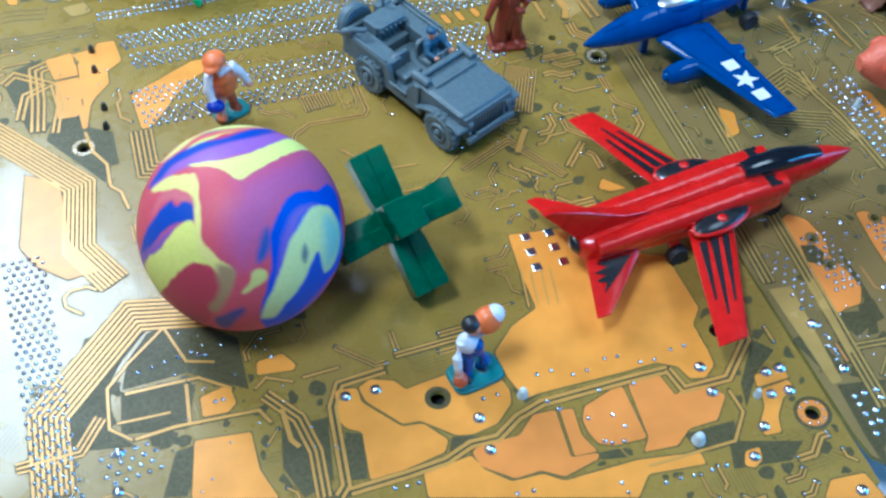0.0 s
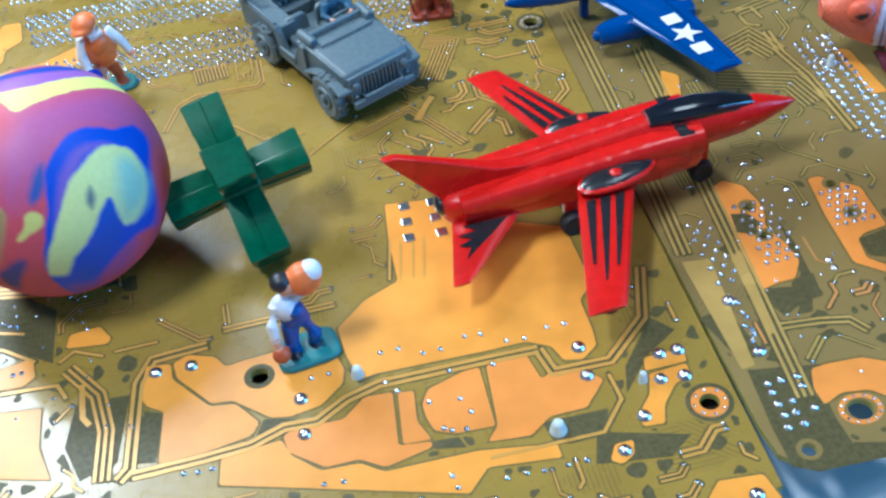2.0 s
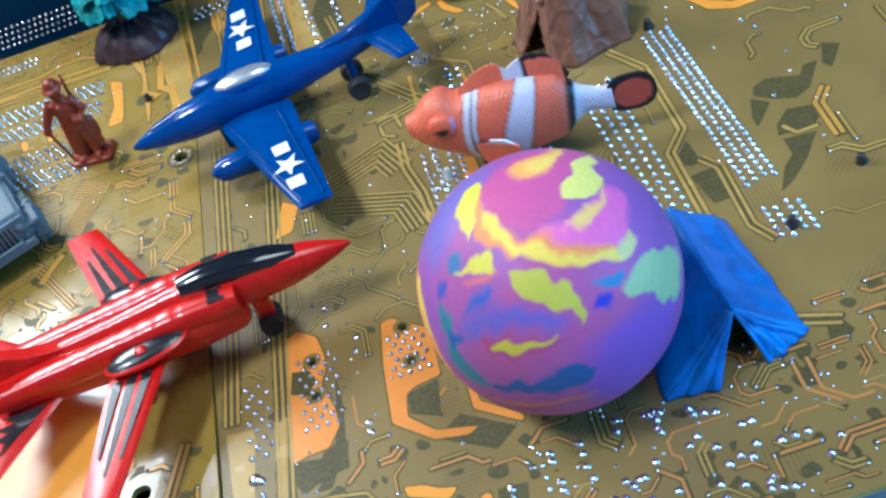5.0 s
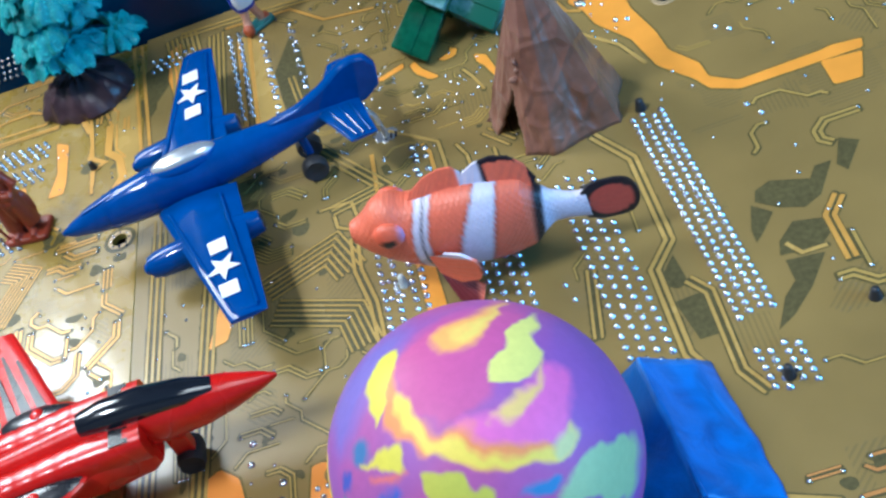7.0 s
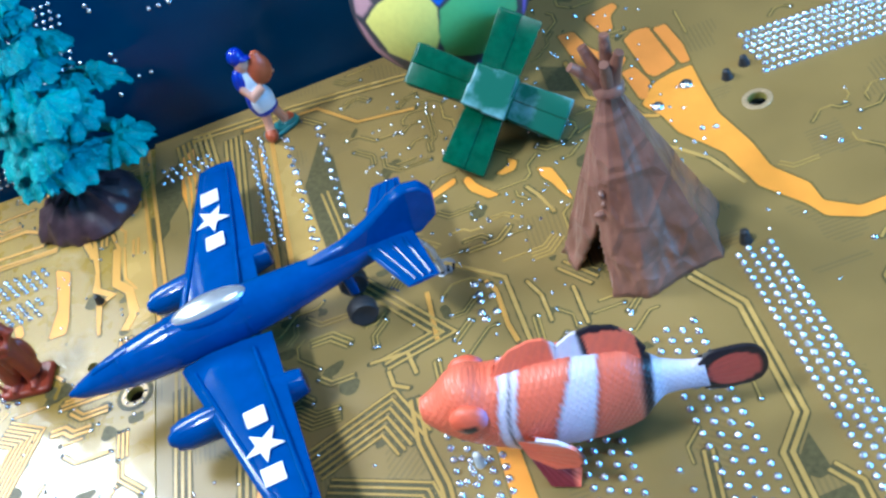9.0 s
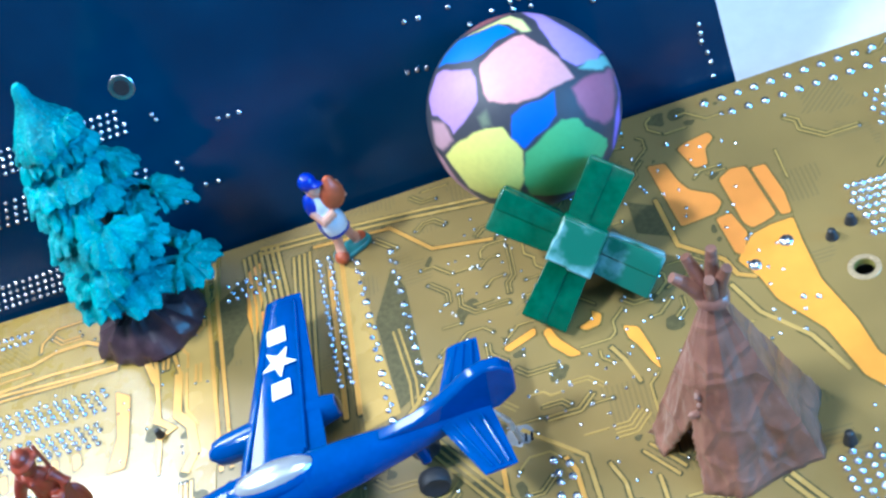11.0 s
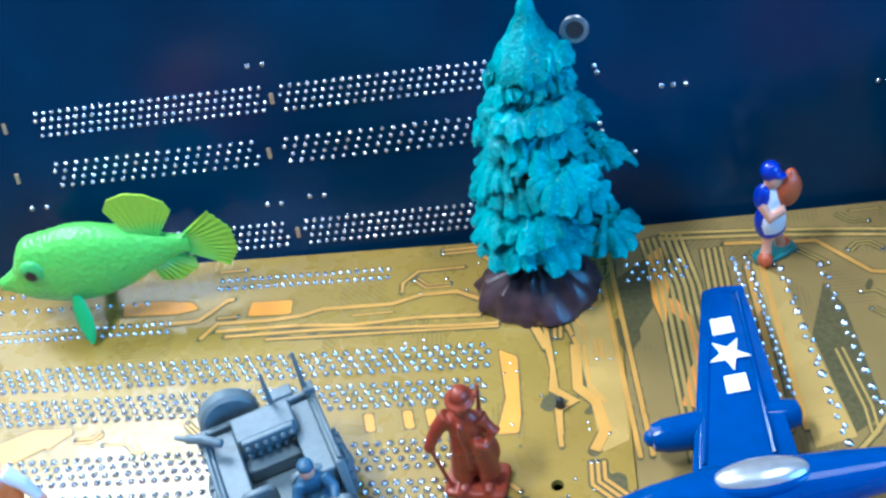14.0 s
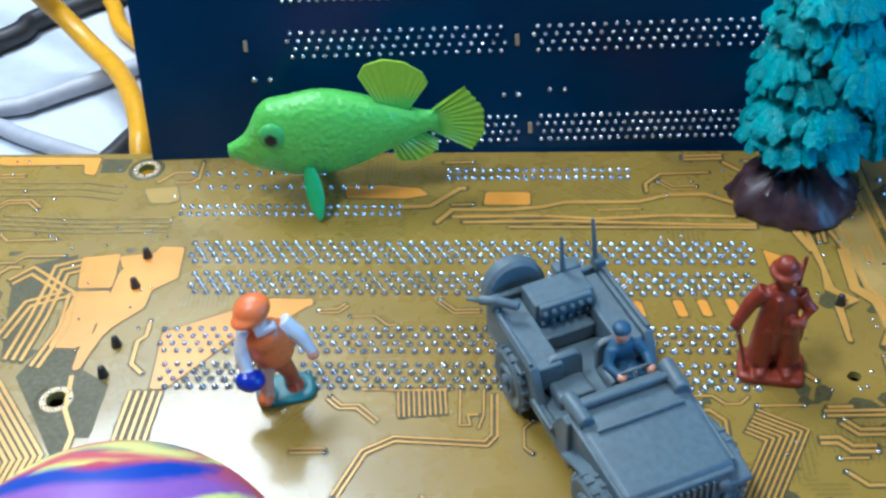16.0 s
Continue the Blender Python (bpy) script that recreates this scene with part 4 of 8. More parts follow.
patch(RIGHT, ((278.5, 166.5), (284, 165), (284.5, 161), (281, 158), (273.5, 159), (274.5, 162.5)))
patch(RIGHT, ((274, 157.5), (281.5, 156.5), (276.5, 149.5), (271.5, 144.5), (267.5, 142), (271, 149), (274, 152)))
patch(RIGHT, ((294.5, 184.5), (298, 182), (293, 175), (291.5, 177.5)))
patch(RIGHT, ((254.5, 168), (255.5, 159.5), (253, 159), (250.5, 161), (251.5, 164)))
patch(RIGHT, ((251.5, 156), (257.5, 156.5), (257, 145.5), (253.5, 145.5)))
patch(RIGHT, ((134.5, 297), (144, 304.5), (145.5, 293.5), (135, 275.5)))
patch(RIGHT, ((173.5, 275.5), (178.5, 290), (181.5, 282.5), (183.5, 253.5), (177, 249.5)))
patch(RIGHT, ((235, 287), (241, 283), (242, 273), (235, 277)))
patch(RIGHT, ((139, 94.5), (154, 91.5), (151.5, 85), (151, 78), (151.5, 71.5), (158.5, 69.5), (166, 70.5), (163.5, 66), (142.5, 67), (138, 69.5), (138, 80)))
patch(RIGHT, ((133.5, 285), (138.5, 284), (138.5, 278.5), (135.5, 274), (134, 277.5)))
patch(RIGHT, ((158, 115), (163.5, 116), (162.5, 109), (155, 108.5)))
patch(RIGHT, ((187.5, 113), (198, 105.5), (193, 101.5), (181.5, 109)))
patch(RIGHT, ((183.4, 88.6), (186.2, 88.4), (186.7, 83.8), (183.7, 81.4), (179.8, 81.4)))
patch(RIGHT, ((163.0, 134), (163.6, 125.4), (162.9, 115.2), (158.6, 105.4), (155.2, 105.6), (160.4, 113.8)))
area(RIGHT, ((241.7, 295.7), (245.7, 295.0), (247.2, 288.1), (248.8, 284.7), (253.4, 281.2), (254.4, 278.2), (252.5, 275.6), (244.5, 274.9)), M_POUR_B, 0.11)
area(RIGHT, ((249.4, 298.1), (251.2, 299.2), (257.2, 300.4), (257.9, 298.2), (255.3, 295.6), (254.6, 290.4), (251.6, 290.7)), M_POUR_B, 0.11)
area(RIGHT, ((255.6, 285.0), (258.6, 287.0), (262.0, 286.4), (263.9, 270.2), (261.4, 269.2), (258.3, 268.4), (257.0, 270.6)), M_POUR_B, 0.11)
area(RIGHT, ((262.9, 285.3), (266.0, 285.2), (267.3, 275.7), (267.0, 269.4), (264.9, 269.5)), M_POUR_B, 0.11)
area(RIGHT, ((251.9, 274.0), (255.2, 274.4), (257.0, 267.6), (254.6, 262.1), (253.2, 263)), M_POUR_B, 0.11)
area(RIGHT, ((144.5, 289.5), (147, 289.5), (149.5, 283.5), (151, 277.5), (151, 272.5), (149, 258.5), (145, 259.5), (146, 262.5), (147.5, 268.5), (149, 271), (149, 277.5), (148, 282.5), (145.5, 285.5)), M_POUR_B, 0.11)
area(RIGHT, ((152.7, 149.1), (155.8, 150.8), (159.9, 147.2), (161.2, 140.8), (160.8, 136.2), (159.4, 133.4), (161.6, 125.8), (162.2, 120.4), (159.1, 115.6), (154.7, 115.5), (150.6, 114.5), (151.3, 129.8), (152.3, 140.5)), M_POUR_B, 0.070)
area(RIGHT, ((175.1, 144.6), (177.7, 144.9), (185.6, 138.2), (185.5, 124.7), (179.4, 123.8), (177.4, 122.4), (176.7, 116.6), (181.9, 110.9), (190.6, 108.5), (188.3, 107.2), (181.3, 108.8), (173.3, 116.2), (173.8, 132.0)), M_POUR_B, 0.072)
area(RIGHT, ((151.6, 90.9), (155.0, 91.2), (162.7, 90.7), (168.8, 87.2), (170.8, 84.3), (170.4, 78.8), (171.8, 77.0), (173.9, 79.0), (178.1, 79.7), (183.9, 79.8), (186.3, 81.8), (188.0, 85.6), (186.8, 90.1), (187.6, 92.3), (189.4, 92.5), (189.9, 87.1), (190.1, 77.7), (188.5, 74.1), (184.5, 71.6), (177.9, 72.0), (170.4, 72.6), (165.4, 71.2), (163.2, 79.9), (160.4, 82.5), (154.9, 83.4), (150.3, 81.5), (149.9, 85.8)), M_POUR_B, 0.074)
area(RIGHT, ((190, 133.5), (192.5, 134), (192, 114.5), (200, 107.5), (199.5, 106), (190.5, 113)), M_POUR_B, 0.076)
area(RIGHT, ((173, 100), (177, 99), (180, 97), (183.5, 96), (181.5, 94), (177, 96), (173.5, 97.5)), M_POUR, 0.078)
area(RIGHT, ((257.6, 266.6), (262, 267.8), (266.8, 268.0), (266.6, 260.7), (266.9, 250), (270, 238), (271, 229.5), (276, 221.5), (276.5, 216), (282, 211.5), (301, 212), (303.5, 212.5), (310, 211.5), (309, 208.5), (281.5, 208.5), (275.5, 212), (273.5, 216.5), (267, 225.5), (264, 238), (257.5, 248.5), (256, 255), (253, 261)), M_POUR, 0.080)
area(RIGHT, ((299.5, 208.5), (304, 208), (308.5, 207.5), (305.5, 199.5), (299.5, 200)), M_POUR, 0.082)
area(RIGHT, ((201, 257), (208.5, 260), (208.5, 258), (202, 255.5)), M_POUR, 0.084)
area(RIGHT, ((211.5, 259), (213, 255), (217, 249.5), (214.5, 249.5), (211, 254), (210, 258)), M_POUR, 0.086)
area(RIGHT, ((226.5, 253.5), (229.5, 252), (231, 245.5), (231.5, 240), (230, 243), (228.5, 247.5), (227, 250)), M_POUR, 0.088)
area(RIGHT, ((221, 260), (223, 258), (222, 255.5), (219, 255), (217.5, 256.5), (219.5, 257), (221, 258)), M_POUR, 0.090)
area(RIGHT, ((156.5, 196.5), (160.5, 193), (158, 184.5), (153.5, 183.5)), M_POUR, 0.092)
area(RIGHT, ((202.5, 190), (206.5, 188), (208, 168.5), (203.5, 169)), M_POUR, 0.094)
area(RIGHT, ((142, 303.5), (145.5, 306), (146, 293.5), (144, 280.5), (142, 289.5)), M_POUR, 0.096)
for k, poly in enumerate((((153.3, 139.1), (157.3, 138.0), (158.6, 134.8), (156.2, 131.0), (152.4, 133.0)), ((177.7, 122.4), (184.6, 123.8), (183.9, 113.9), (177.5, 117.2)))):
    bm = bmesh.new()
    slab(bm, poly, 0.0, 0.115 + 0.002 * k)
    part("bare_patch", bm, M_DARK, RIGHT, "dark olive bare laminate", False)
lines = bundle(((150.5, 103.5), (159, 102.5), (165, 101), (167.5, 97)), 2, 1.4, 0.6)
lines += bundle(((247.5, 209.5), (254, 198.5), (255, 172), (250, 165.5), (250.5, 143), (252.5, 138.5)), 2, 1.5, 0.9) + bundle(((238, 171), (235.5, 153)), 2, 1.5, 0.6) + bundle(((255.5, 160.5), (258.5, 156), (258.5, 136), (261.5, 130)), 2, 1.6, 0.7)
lines += bundle(((289, 169.5), (285.5, 165), (285.5, 153)), 2, 1.6, 1.0) + bundle(((275.5, 161.5), (277.5, 158), (282.5, 158)), 1, 1, 0.9)
lines += [(((196.5, 229), (196.5, 215.5)), 1.0), (((209, 226.5), (210.5, 223), (211, 213), (212, 208)), 1.0), (((217, 222.5), (219, 217.5), (219.5, 210)), 0.7), (((225.5, 217), (226, 206.5)), 0.7), (((182, 215.5), (190, 215), (191, 209)), 0.8), (((185.5, 212), (186, 208), (189, 206)), 0.8)]
lines += bundle(((250, 255.5), (253.5, 246.5), (261, 237.5), (265, 227.5)), 1, 1, 0.9)
lines += bundle(((241, 285), (242.5, 270), (250.5, 262.5), (252, 257.5), (255.5, 255.5)), 1, 1, 1.0) + bundle(((176.5, 245), (180.5, 249), (187, 257.5), (193, 256)), 1, 1, 0.9) + bundle(((159.5, 305), (179.5, 303), (189, 292), (203.5, 289)), 1, 1, 1.0)
lines += bundle(((150, 244.5), (148, 292.5), (145.5, 309.5)), 7, 1.5, 0.8) + bundle(((157, 242.5), (156.5, 304)), 4, 1.4, 0.7) + bundle(((166.5, 251), (165, 297.5)), 2, 3.2, 1.2) + bundle(((145.5, 309.5), (167.5, 307.5), (186.5, 305), (205.5, 302)), 2, 1.8, 0.9)
lines += bundle(((178, 271), (180.5, 255.5), (180.5, 249)), 2, 1.4, 0.5) + bundle(((237.5, 259.5), (243.5, 262), (247.5, 258)), 1, 1, 0.5) + bundle(((223, 249), (225, 245), (227, 238.5)), 1, 1, 0.8) + bundle(((137, 247.5), (131.5, 312)), 2, 2.5, 1.0)
lines += bundle(((141, 232), (139.5, 150), (138.4, 130)), 3, 1.5, 0.7) + bundle(((154.5, 208), (150.5, 132.5), (147.5, 84.5)), 3, 1.5, 0.7) + bundle(((189.5, 203), (189.5, 192.5), (192, 181.5), (193.5, 157.5)), 2, 1.6, 0.8) + bundle(((182, 239.5), (198, 217), (185, 214)), 3, 1.5, 0.6)
lines += bundle(((167.5, 195.5), (184, 202), (188, 193)), 6, 1.5, 0.55) + bundle(((169.5, 188), (187, 180.5), (189.5, 170.5)), 6, 1.4, 0.5) + bundle(((201.5, 235.5), (213, 225.5), (214.5, 205)), 1, 1, 0.9) + bundle(((224.5, 223.5), (230, 216.5)), 2, 2, 0.6)
lines += bundle(((236.5, 126.5), (255.5, 108.5), (265, 104.5)), 2, 2.0, 0.8)
tracks(RIGHT, [q for q in lines if q[1] >= 0.95])
tracks(RIGHT, [q for q in lines if q[1] < 0.95], M_PALE)
right_lines = lines
for poly in (((137, 128), (143.5, 127), (141, 95), (138, 95)), ((148, 125.5), (151, 127.5), (149, 102.5), (147, 102)), ((164.5, 298), (170.5, 292.5), (177, 248.5), (169, 246.5)), ((124, 286.5), (132, 291), (134, 270), (134, 252), (128.5, 249.5))):
    KEEP.append(poly)
    bm = bmesh.new()
    slab(bm, poly, 0, 0.05)
    part("lacquered_strip", bm, M_PALE, RIGHT, "pale lacquered copper strip", False)
pins = []


def strip(columns, pitch, lean, hi, lo):
    """Rows of pins down a slot: each column passes through a known joint."""
    for x, y in columns:
        k0, k1 = int((y - hi) / pitch), int((y - lo) / pitch)
        pins.extend((x + lean * pitch * k, y - pitch * k) for k in range(k0, k1 + 1))


strip(((258.1, 196.9), (260.5, 195.7), (262.9, 194.0), (265.0, 193.2)), 2.145, 0.073, 211, 147)
strip(((262.2, 139), (264.5, 137.9), (267.3, 139), (269.6, 137.9)), 2.145, 0.073, 139, 129)
strip(((237.9, 177.2), (240.5, 178.7), (243.2, 177.4), (245.9, 175.9)), 2.83, 0.067, 199, 137)
strip(((216.9, 179.5), (219.4, 178.1), (222.1, 179.6), (224.7, 178.3)), 2.85, 0.060, 192, 135)
strip(((194.4, 189), (197.4, 187.6), (201.0, 186.5), (203.5, 183.8)), 2.70, 0.03, 197, 152)
far = grid(279.3, 271.4, 22, 4, 1.66, 2.2, -3) + grid(280.3, 262.4, 22, 3, 1.66, 2.5, -3)
joints(RIGHT, pins + far, 0.84, 0.9, 300)
more = [(160.5 + 0.082 * 1.72 * k + 0.45 * (k % 2), 299.8 - 1.72 * k) for k in range(24)] + [(163.4 + 0.075 * 1.72 * k + 0.45 * (k % 2), 299.8 - 1.72 * k) for k in range(24)] + grid(142.3, 138.5, 2, 9, 3.2, 2.4, 0) + list(((144, 109.5), (144.5, 108), (143, 106), (144, 104.5), (144, 103), (143, 101.5)))
big = []
for x0 in (170.4, 178.85):
    for k in range(3):
        x, y = x0 + 1.65 * k, 295.4 - 17.5 * k
        big += [(x, y), (x + 1.3, y - 13.2)]
        more += [(x - 0.1, y - 3.1), (x + 1.1, y - 4.2), (x + 0.3, y - 6.9), (x + 1.4, y - 9.2), (x + 0.7, y - 10.6)]
big += ((144, 113), (144, 98.5))
joints(RIGHT, big, 1.05, 0.7, 20)
front = ((202.5, 96.5), (202.5, 94.5), (203, 89.5), (203, 87.5), (208.5, 96.5), (208.5, 94), (208.5, 91), (209, 88), (193.5, 91.5), (222, 98), (224, 98), (214.5, 85), (217, 84.5), (223.5, 94), (216.5, 99), (216, 96.5), (168.5, 118.5), (168.5, 116), (169, 143), (168.5, 139), (163, 154.5), (162.5, 149.5), (189, 127), (189, 123), (196, 115))
front += ((223, 97.5), (224, 96), (225, 97.5), (224, 93), (230.5, 96), (231, 94.5), (233, 94), (235, 93.5), (238.5, 89), (240.5, 89), (230, 89.5), (228, 88), (232.5, 86), (221, 87), (215.5, 83.5), (218, 84.5), (211.5, 82), (213.5, 81.5), (216, 79), (218, 79.5), (223, 79.5), (233.5, 81.5), (238, 81.5), (236, 82.5), (239.5, 84), (244, 83), (246.5, 83), (249, 83), (239, 75.5), (238.5, 74), (242.5, 73), (240.5, 73.5), (254, 80), (251, 77), (230.5, 78), (234.5, 76.5), (230.5, 75))
front += ((141.5, 90), (144.5, 90), (148, 90), (148, 87.5), (141.5, 87.5), (141.5, 84.5), (144.5, 84.5), (148, 81.5), (141.5, 81.5), (144, 81.5), (141, 78.5), (144.5, 78.5))
front += ((206.5, 226.5), (207, 223.5), (207, 221.5), (206.5, 218.5), (207, 216.5), (209.5, 225), (209.5, 222), (209.5, 217.5))
joints(RIGHT, front, 0.95, 0.6, 90)
more += grid(155, 141, 4, 9, 2.4, 2.4, 0) + grid(176, 139, 4, 6, 2.2, 2.2, 0) + [(193.5, 92 - 2.6 * i) for i in range(4)] + [(200.5, 97 - 2.8 * i) for i in range(5)] + [(247.5, 300.8)]
more += grid(292, 296, 14, 5, 2.5, 2.4, 0) + [(256, 258.5), (263.5, 262), (262.3, 247), (265, 246), (283, 232), (285.5, 229.5), (281, 203), (283, 199), (232.2, 168.9), (233.2, 164.5)] + grid(137, 301, 6, 3, 2.4, 2.4, 0) + grid(196, 186, 2, 3, 2.6, 2.6, 0)
joints(RIGHT, more, 0.72, 0.8, 200)
rail = [(258.8, 310)] + grid(263, 310, 12, 1, 3.95, 1, 0.5) + grid(264, 304.5, 12, 1, 3.95, 1, 0.5)
joints(RIGHT, rail, 1.1, 0.9, 40)
joints(RIGHT, [(142.6, 113.8), (143.2, 98.4), (255.9, 258.5), (263.6, 262.4)], 1.6, 1.0, 10)
joints(RIGHT, scatter(198, 300, 68, 108, 90, 51) + scatter(188, 262, 236, 300, 140, 52) + scatter(190, 236, 190, 256, 40, 53) + scatter(140, 190, 70, 200, 40, 54) + scatter(255, 330, 130, 250, 24, 55), 0.42, 0.36, 0)
etch(RIGHT, Etch(134.5, 345, 66, 315, 8), right_lines, pins + far + more + rail + list(front), (
    (137, 200, 68, 130, 130, (0.3, 0.6), 3, (5, 22)), (198, 310, 68, 112, 280, (0.3, 0.6), 3, (4, 18)), (140, 200, 130, 200, 150, (0.3, 0.55), 4, (6, 24)), (140, 192, 196, 250, 130, (0.3, 0.5), 5, (6, 22)), (186, 240, 186, 262, 220, (0.26, 0.5), 5, (5, 20))) + (
    (184, 262, 236, 312, 300, (0.24, 0.5), 4, (3, 16)), (205, 255, 128, 190, 70, (0.28, 0.5), 4, (8, 30), 90), (256, 340, 128, 212, 30, (0.4, 0.8), 2, (10, 30)), (268, 340, 205, 245, 30, (0.25, 0.4), 6, (5, 16)), (262, 330, 250, 312, 14, (0.3, 0.5), 2, (8, 24)), (137, 186, 246, 312, 50, (0.3, 0.6), 3, (8, 28))),
    ((137, 200, 68, 130, 3.8, 0.34), (198, 310, 68, 112, 3.6, 0.34), (140, 200, 130, 200, 4.0, 0.20), (140, 240, 196, 262, 4.5, 0.12), (184, 262, 258, 312, 3.6, 0.10)), M_FAINT,
     bright=((198, 310, 68, 112, 260, (0.35, 0.75), 2, (6, 26)), (137, 200, 68, 130, 50, (0.4, 0.8), 2, (5, 20))))
for x, y, h in ((259.8, 212.8, 2.8), (265.8, 131.7, 2.8), (285.8, 142.7, 2.2), (272.3, 259.6, 2.0), (277, 262, 2.0)):
    peg(RIGHT, x, y, h, 1.35, M_PEG, "plastic_peg")
bm = bmesh.new()
slab(bm, [(201 + 3.0 * math.cos(TAU * k / 18), 234.3 + 2.5 * math.sin(TAU * k / 18) * (1 + 0.15 * math.sin(3 * k))) for k in range(18)], 0.0, 0.16)
pad = part("tinned_pad", bm, M_SILVER, RIGHT, "dull tinned patch with three slots", False, 0.05)
for x in (200.6, 202.0, 203.2):
    bm = bmesh.new()
    slab(bm, [(x - 0.3, 232.4), (x + 0.3, 232.4), (x + 0.5, 234.4), (x - 0.1, 234.4)], 0.1, 0.18)
    part("slot", bm, M_BLACK, pad, "", False)
peg(RIGHT, 199.3, 183.6, 3.0, 1.1, M_WHITE_PEG, "plastic_peg")

# blue board standing behind on its long edge, leaning back
LEAN_BACK = math.degrees(math.atan(0.28))
STAND = pose(0, 0.3169, 0, 90 - LEAN_BACK, 0, 0)
BLUE = thing("blue_circuit_board", "dark blue motherboard standing on edge behind the toys", "circuit board", STAND)
K = 1 / math.cos(math.atan(0.28))


def up(z):
    return z * K


bm = bmesh.new()
slab(bm, [(-31, 0.15), (28, 0.15), (32, -20.7), (268, -20.7), (268.6, 125), (-31, 125)], -1.6, 0)
part("laminate", bm, [M_BLUE_BOARD], BLUE, "", False)
BY_THIRDS = (0, -1 / 3, 1 / 3, 0)
pins = grid(5.6, up(29), 20, 4, 2.54, 1.86, -0.3, BY_THIRDS) + grid(62.2, up(28.6), 26, 4, 2.54, 1.86, -0.3, BY_THIRDS)
pins += grid(4.6, up(41.6), 28, 4, 2.0, 1.86, -0.3, BY_THIRDS) + grid(63.8, up(41.0), 32, 4, 2.03, 1.86, -0.3, BY_THIRDS)
pins += grid(12.6, up(8.3), 23, 4, 2.0, 1.9, -0.5, BY_THIRDS) + grid(62.6, up(7.9), 25, 4, 2.0, 1.9, -0.5, BY_THIRDS)
joints(BLUE, pins, 0.62, 0.7, 300, STAND)
more = [(a, up(b)) for a, b in ((-4, 18.6), (-0.2, 18.5), (54.1, 13.1), (57.5, 13.0), (64.7, 14), (68.2, 13.9), (57, 46.4), (60.5, 46.5), (148.9, 30.8), (151.5, 30.7), (154.3, 30.6), (138.6, 16.3), (141.9, 16.1), (199.7, 45.4), (204.8, 42.4), (217.1, 41.3), (199.3, 37.7), (202.7, 37.4), (210, 37.5),
        (213.3, 31.9), (219.1, 33.3), (223.8, 33.9), (225.8, 33.9), (228.2, 33.2), (241.7, 27.8), (195.7, 26.2), (198, 26), (200.3, 25.8), (263.1, 14.2), (262.7, 10.1), (263.6, 4.5), (263.3, 0.9), (263, 12), (263.4, 7), (223.8, 32), (228, 31.4), (134.6, 37.1), (135, 35.5), (134.6, 23.8), (134.9, 22), (246, 27.4), (132, 13.5))]
joints(BLUE, more, 0.66, 0.5, 60, STAND)
for x, z in ((131.1, 45.5), (-25.8, 44.5)):
    ring(BLUE, x, up(z), 1.9, 3.2, M_SOLDER)
    bm = bmesh.new()
    bmesh.ops.create_cone(bm, cap_ends=True, segments=24, radius1=1.9, radius2=1.9, depth=0.1, matrix=Matrix.Translation((x, up(z), 0.02)))
    part("hole", bm, M_PEG, BLUE)
for x, z in ((-5, 26.5), (57.5, 25.7), (60, 5.2), (-4, 38.9), (61, 38.5)):
    bm = bmesh.new()
    box(bm, (x, up(z), 0.2), (0.9, 2.6, 0.5))
    part("clip", bm, M_RING, BLUE, "", True, 0.1)


# ---- toys: balls ----
def painted_ball(name, label, x, y, r, paint, group="bouncy balls"):
    """A rubber ball; paint gives a colour for each outward direction. A faint moulding seam runs round it."""
    nu, nv = 420, 220
    th, ph = np.meshgrid(np.linspace(0, TAU, nu, endpoint=False), np.linspace(0.004, math.pi - 0.004, nv))
    n = np.stack([np.sin(ph) * np.cos(th), np.sin(ph) * np.sin(th), np.cos(ph)], -1).reshape(-1, 3)
    rr = r * (1 + 0.0012 * np.sin(9 * n[:, 0] + 4 * n[:, 2]) * np.cos(7 * n[:, 1]))
    co = n * rr[:, None] * MM
    i, j = np.meshgrid(np.arange(nv - 1), np.arange(nu), indexing="ij")
    q = np.stack([i * nu + j, (i + 1) * nu + j, (i + 1) * nu + (j + 1) % nu, i * nu + (j + 1) % nu], -1).reshape(-1, 4)
    me = bpy.data.meshes.new(name)
    me.from_pydata(co.tolist(), [], q.tolist() + [list(range(nu))[::1], list(range((nv - 1) * nu, nv * nu))[::-1]])
    col = me.color_attributes.new("paint", "FLOAT_COLOR", "POINT")
    col.data.foreach_set("color", np.concatenate([paint(n), np.ones((len(n), 1))], 1).ravel().astype(np.float32))
    me.materials.append(M_BALL)
    for p in me.polygons:
        p.use_smooth = True
    ob = new(name, me)
    ob.location = (x * MM, y * MM, r * MM)
    return tagged(ob, label, "ball", group)


def waves(n, f, seed):
    """Smooth warping of directions by sums of sines."""
    rs = np.random.RandomState(seed)
    out = np.zeros_like(n)
    for k in range(5):
        d = rs.normal(size=(3, 3)) * f * (1 + 0.55 * k)
        out += np.sin(n @ d + rs.uniform(0, TAU, 3)) / (1.3 + k)
    return out


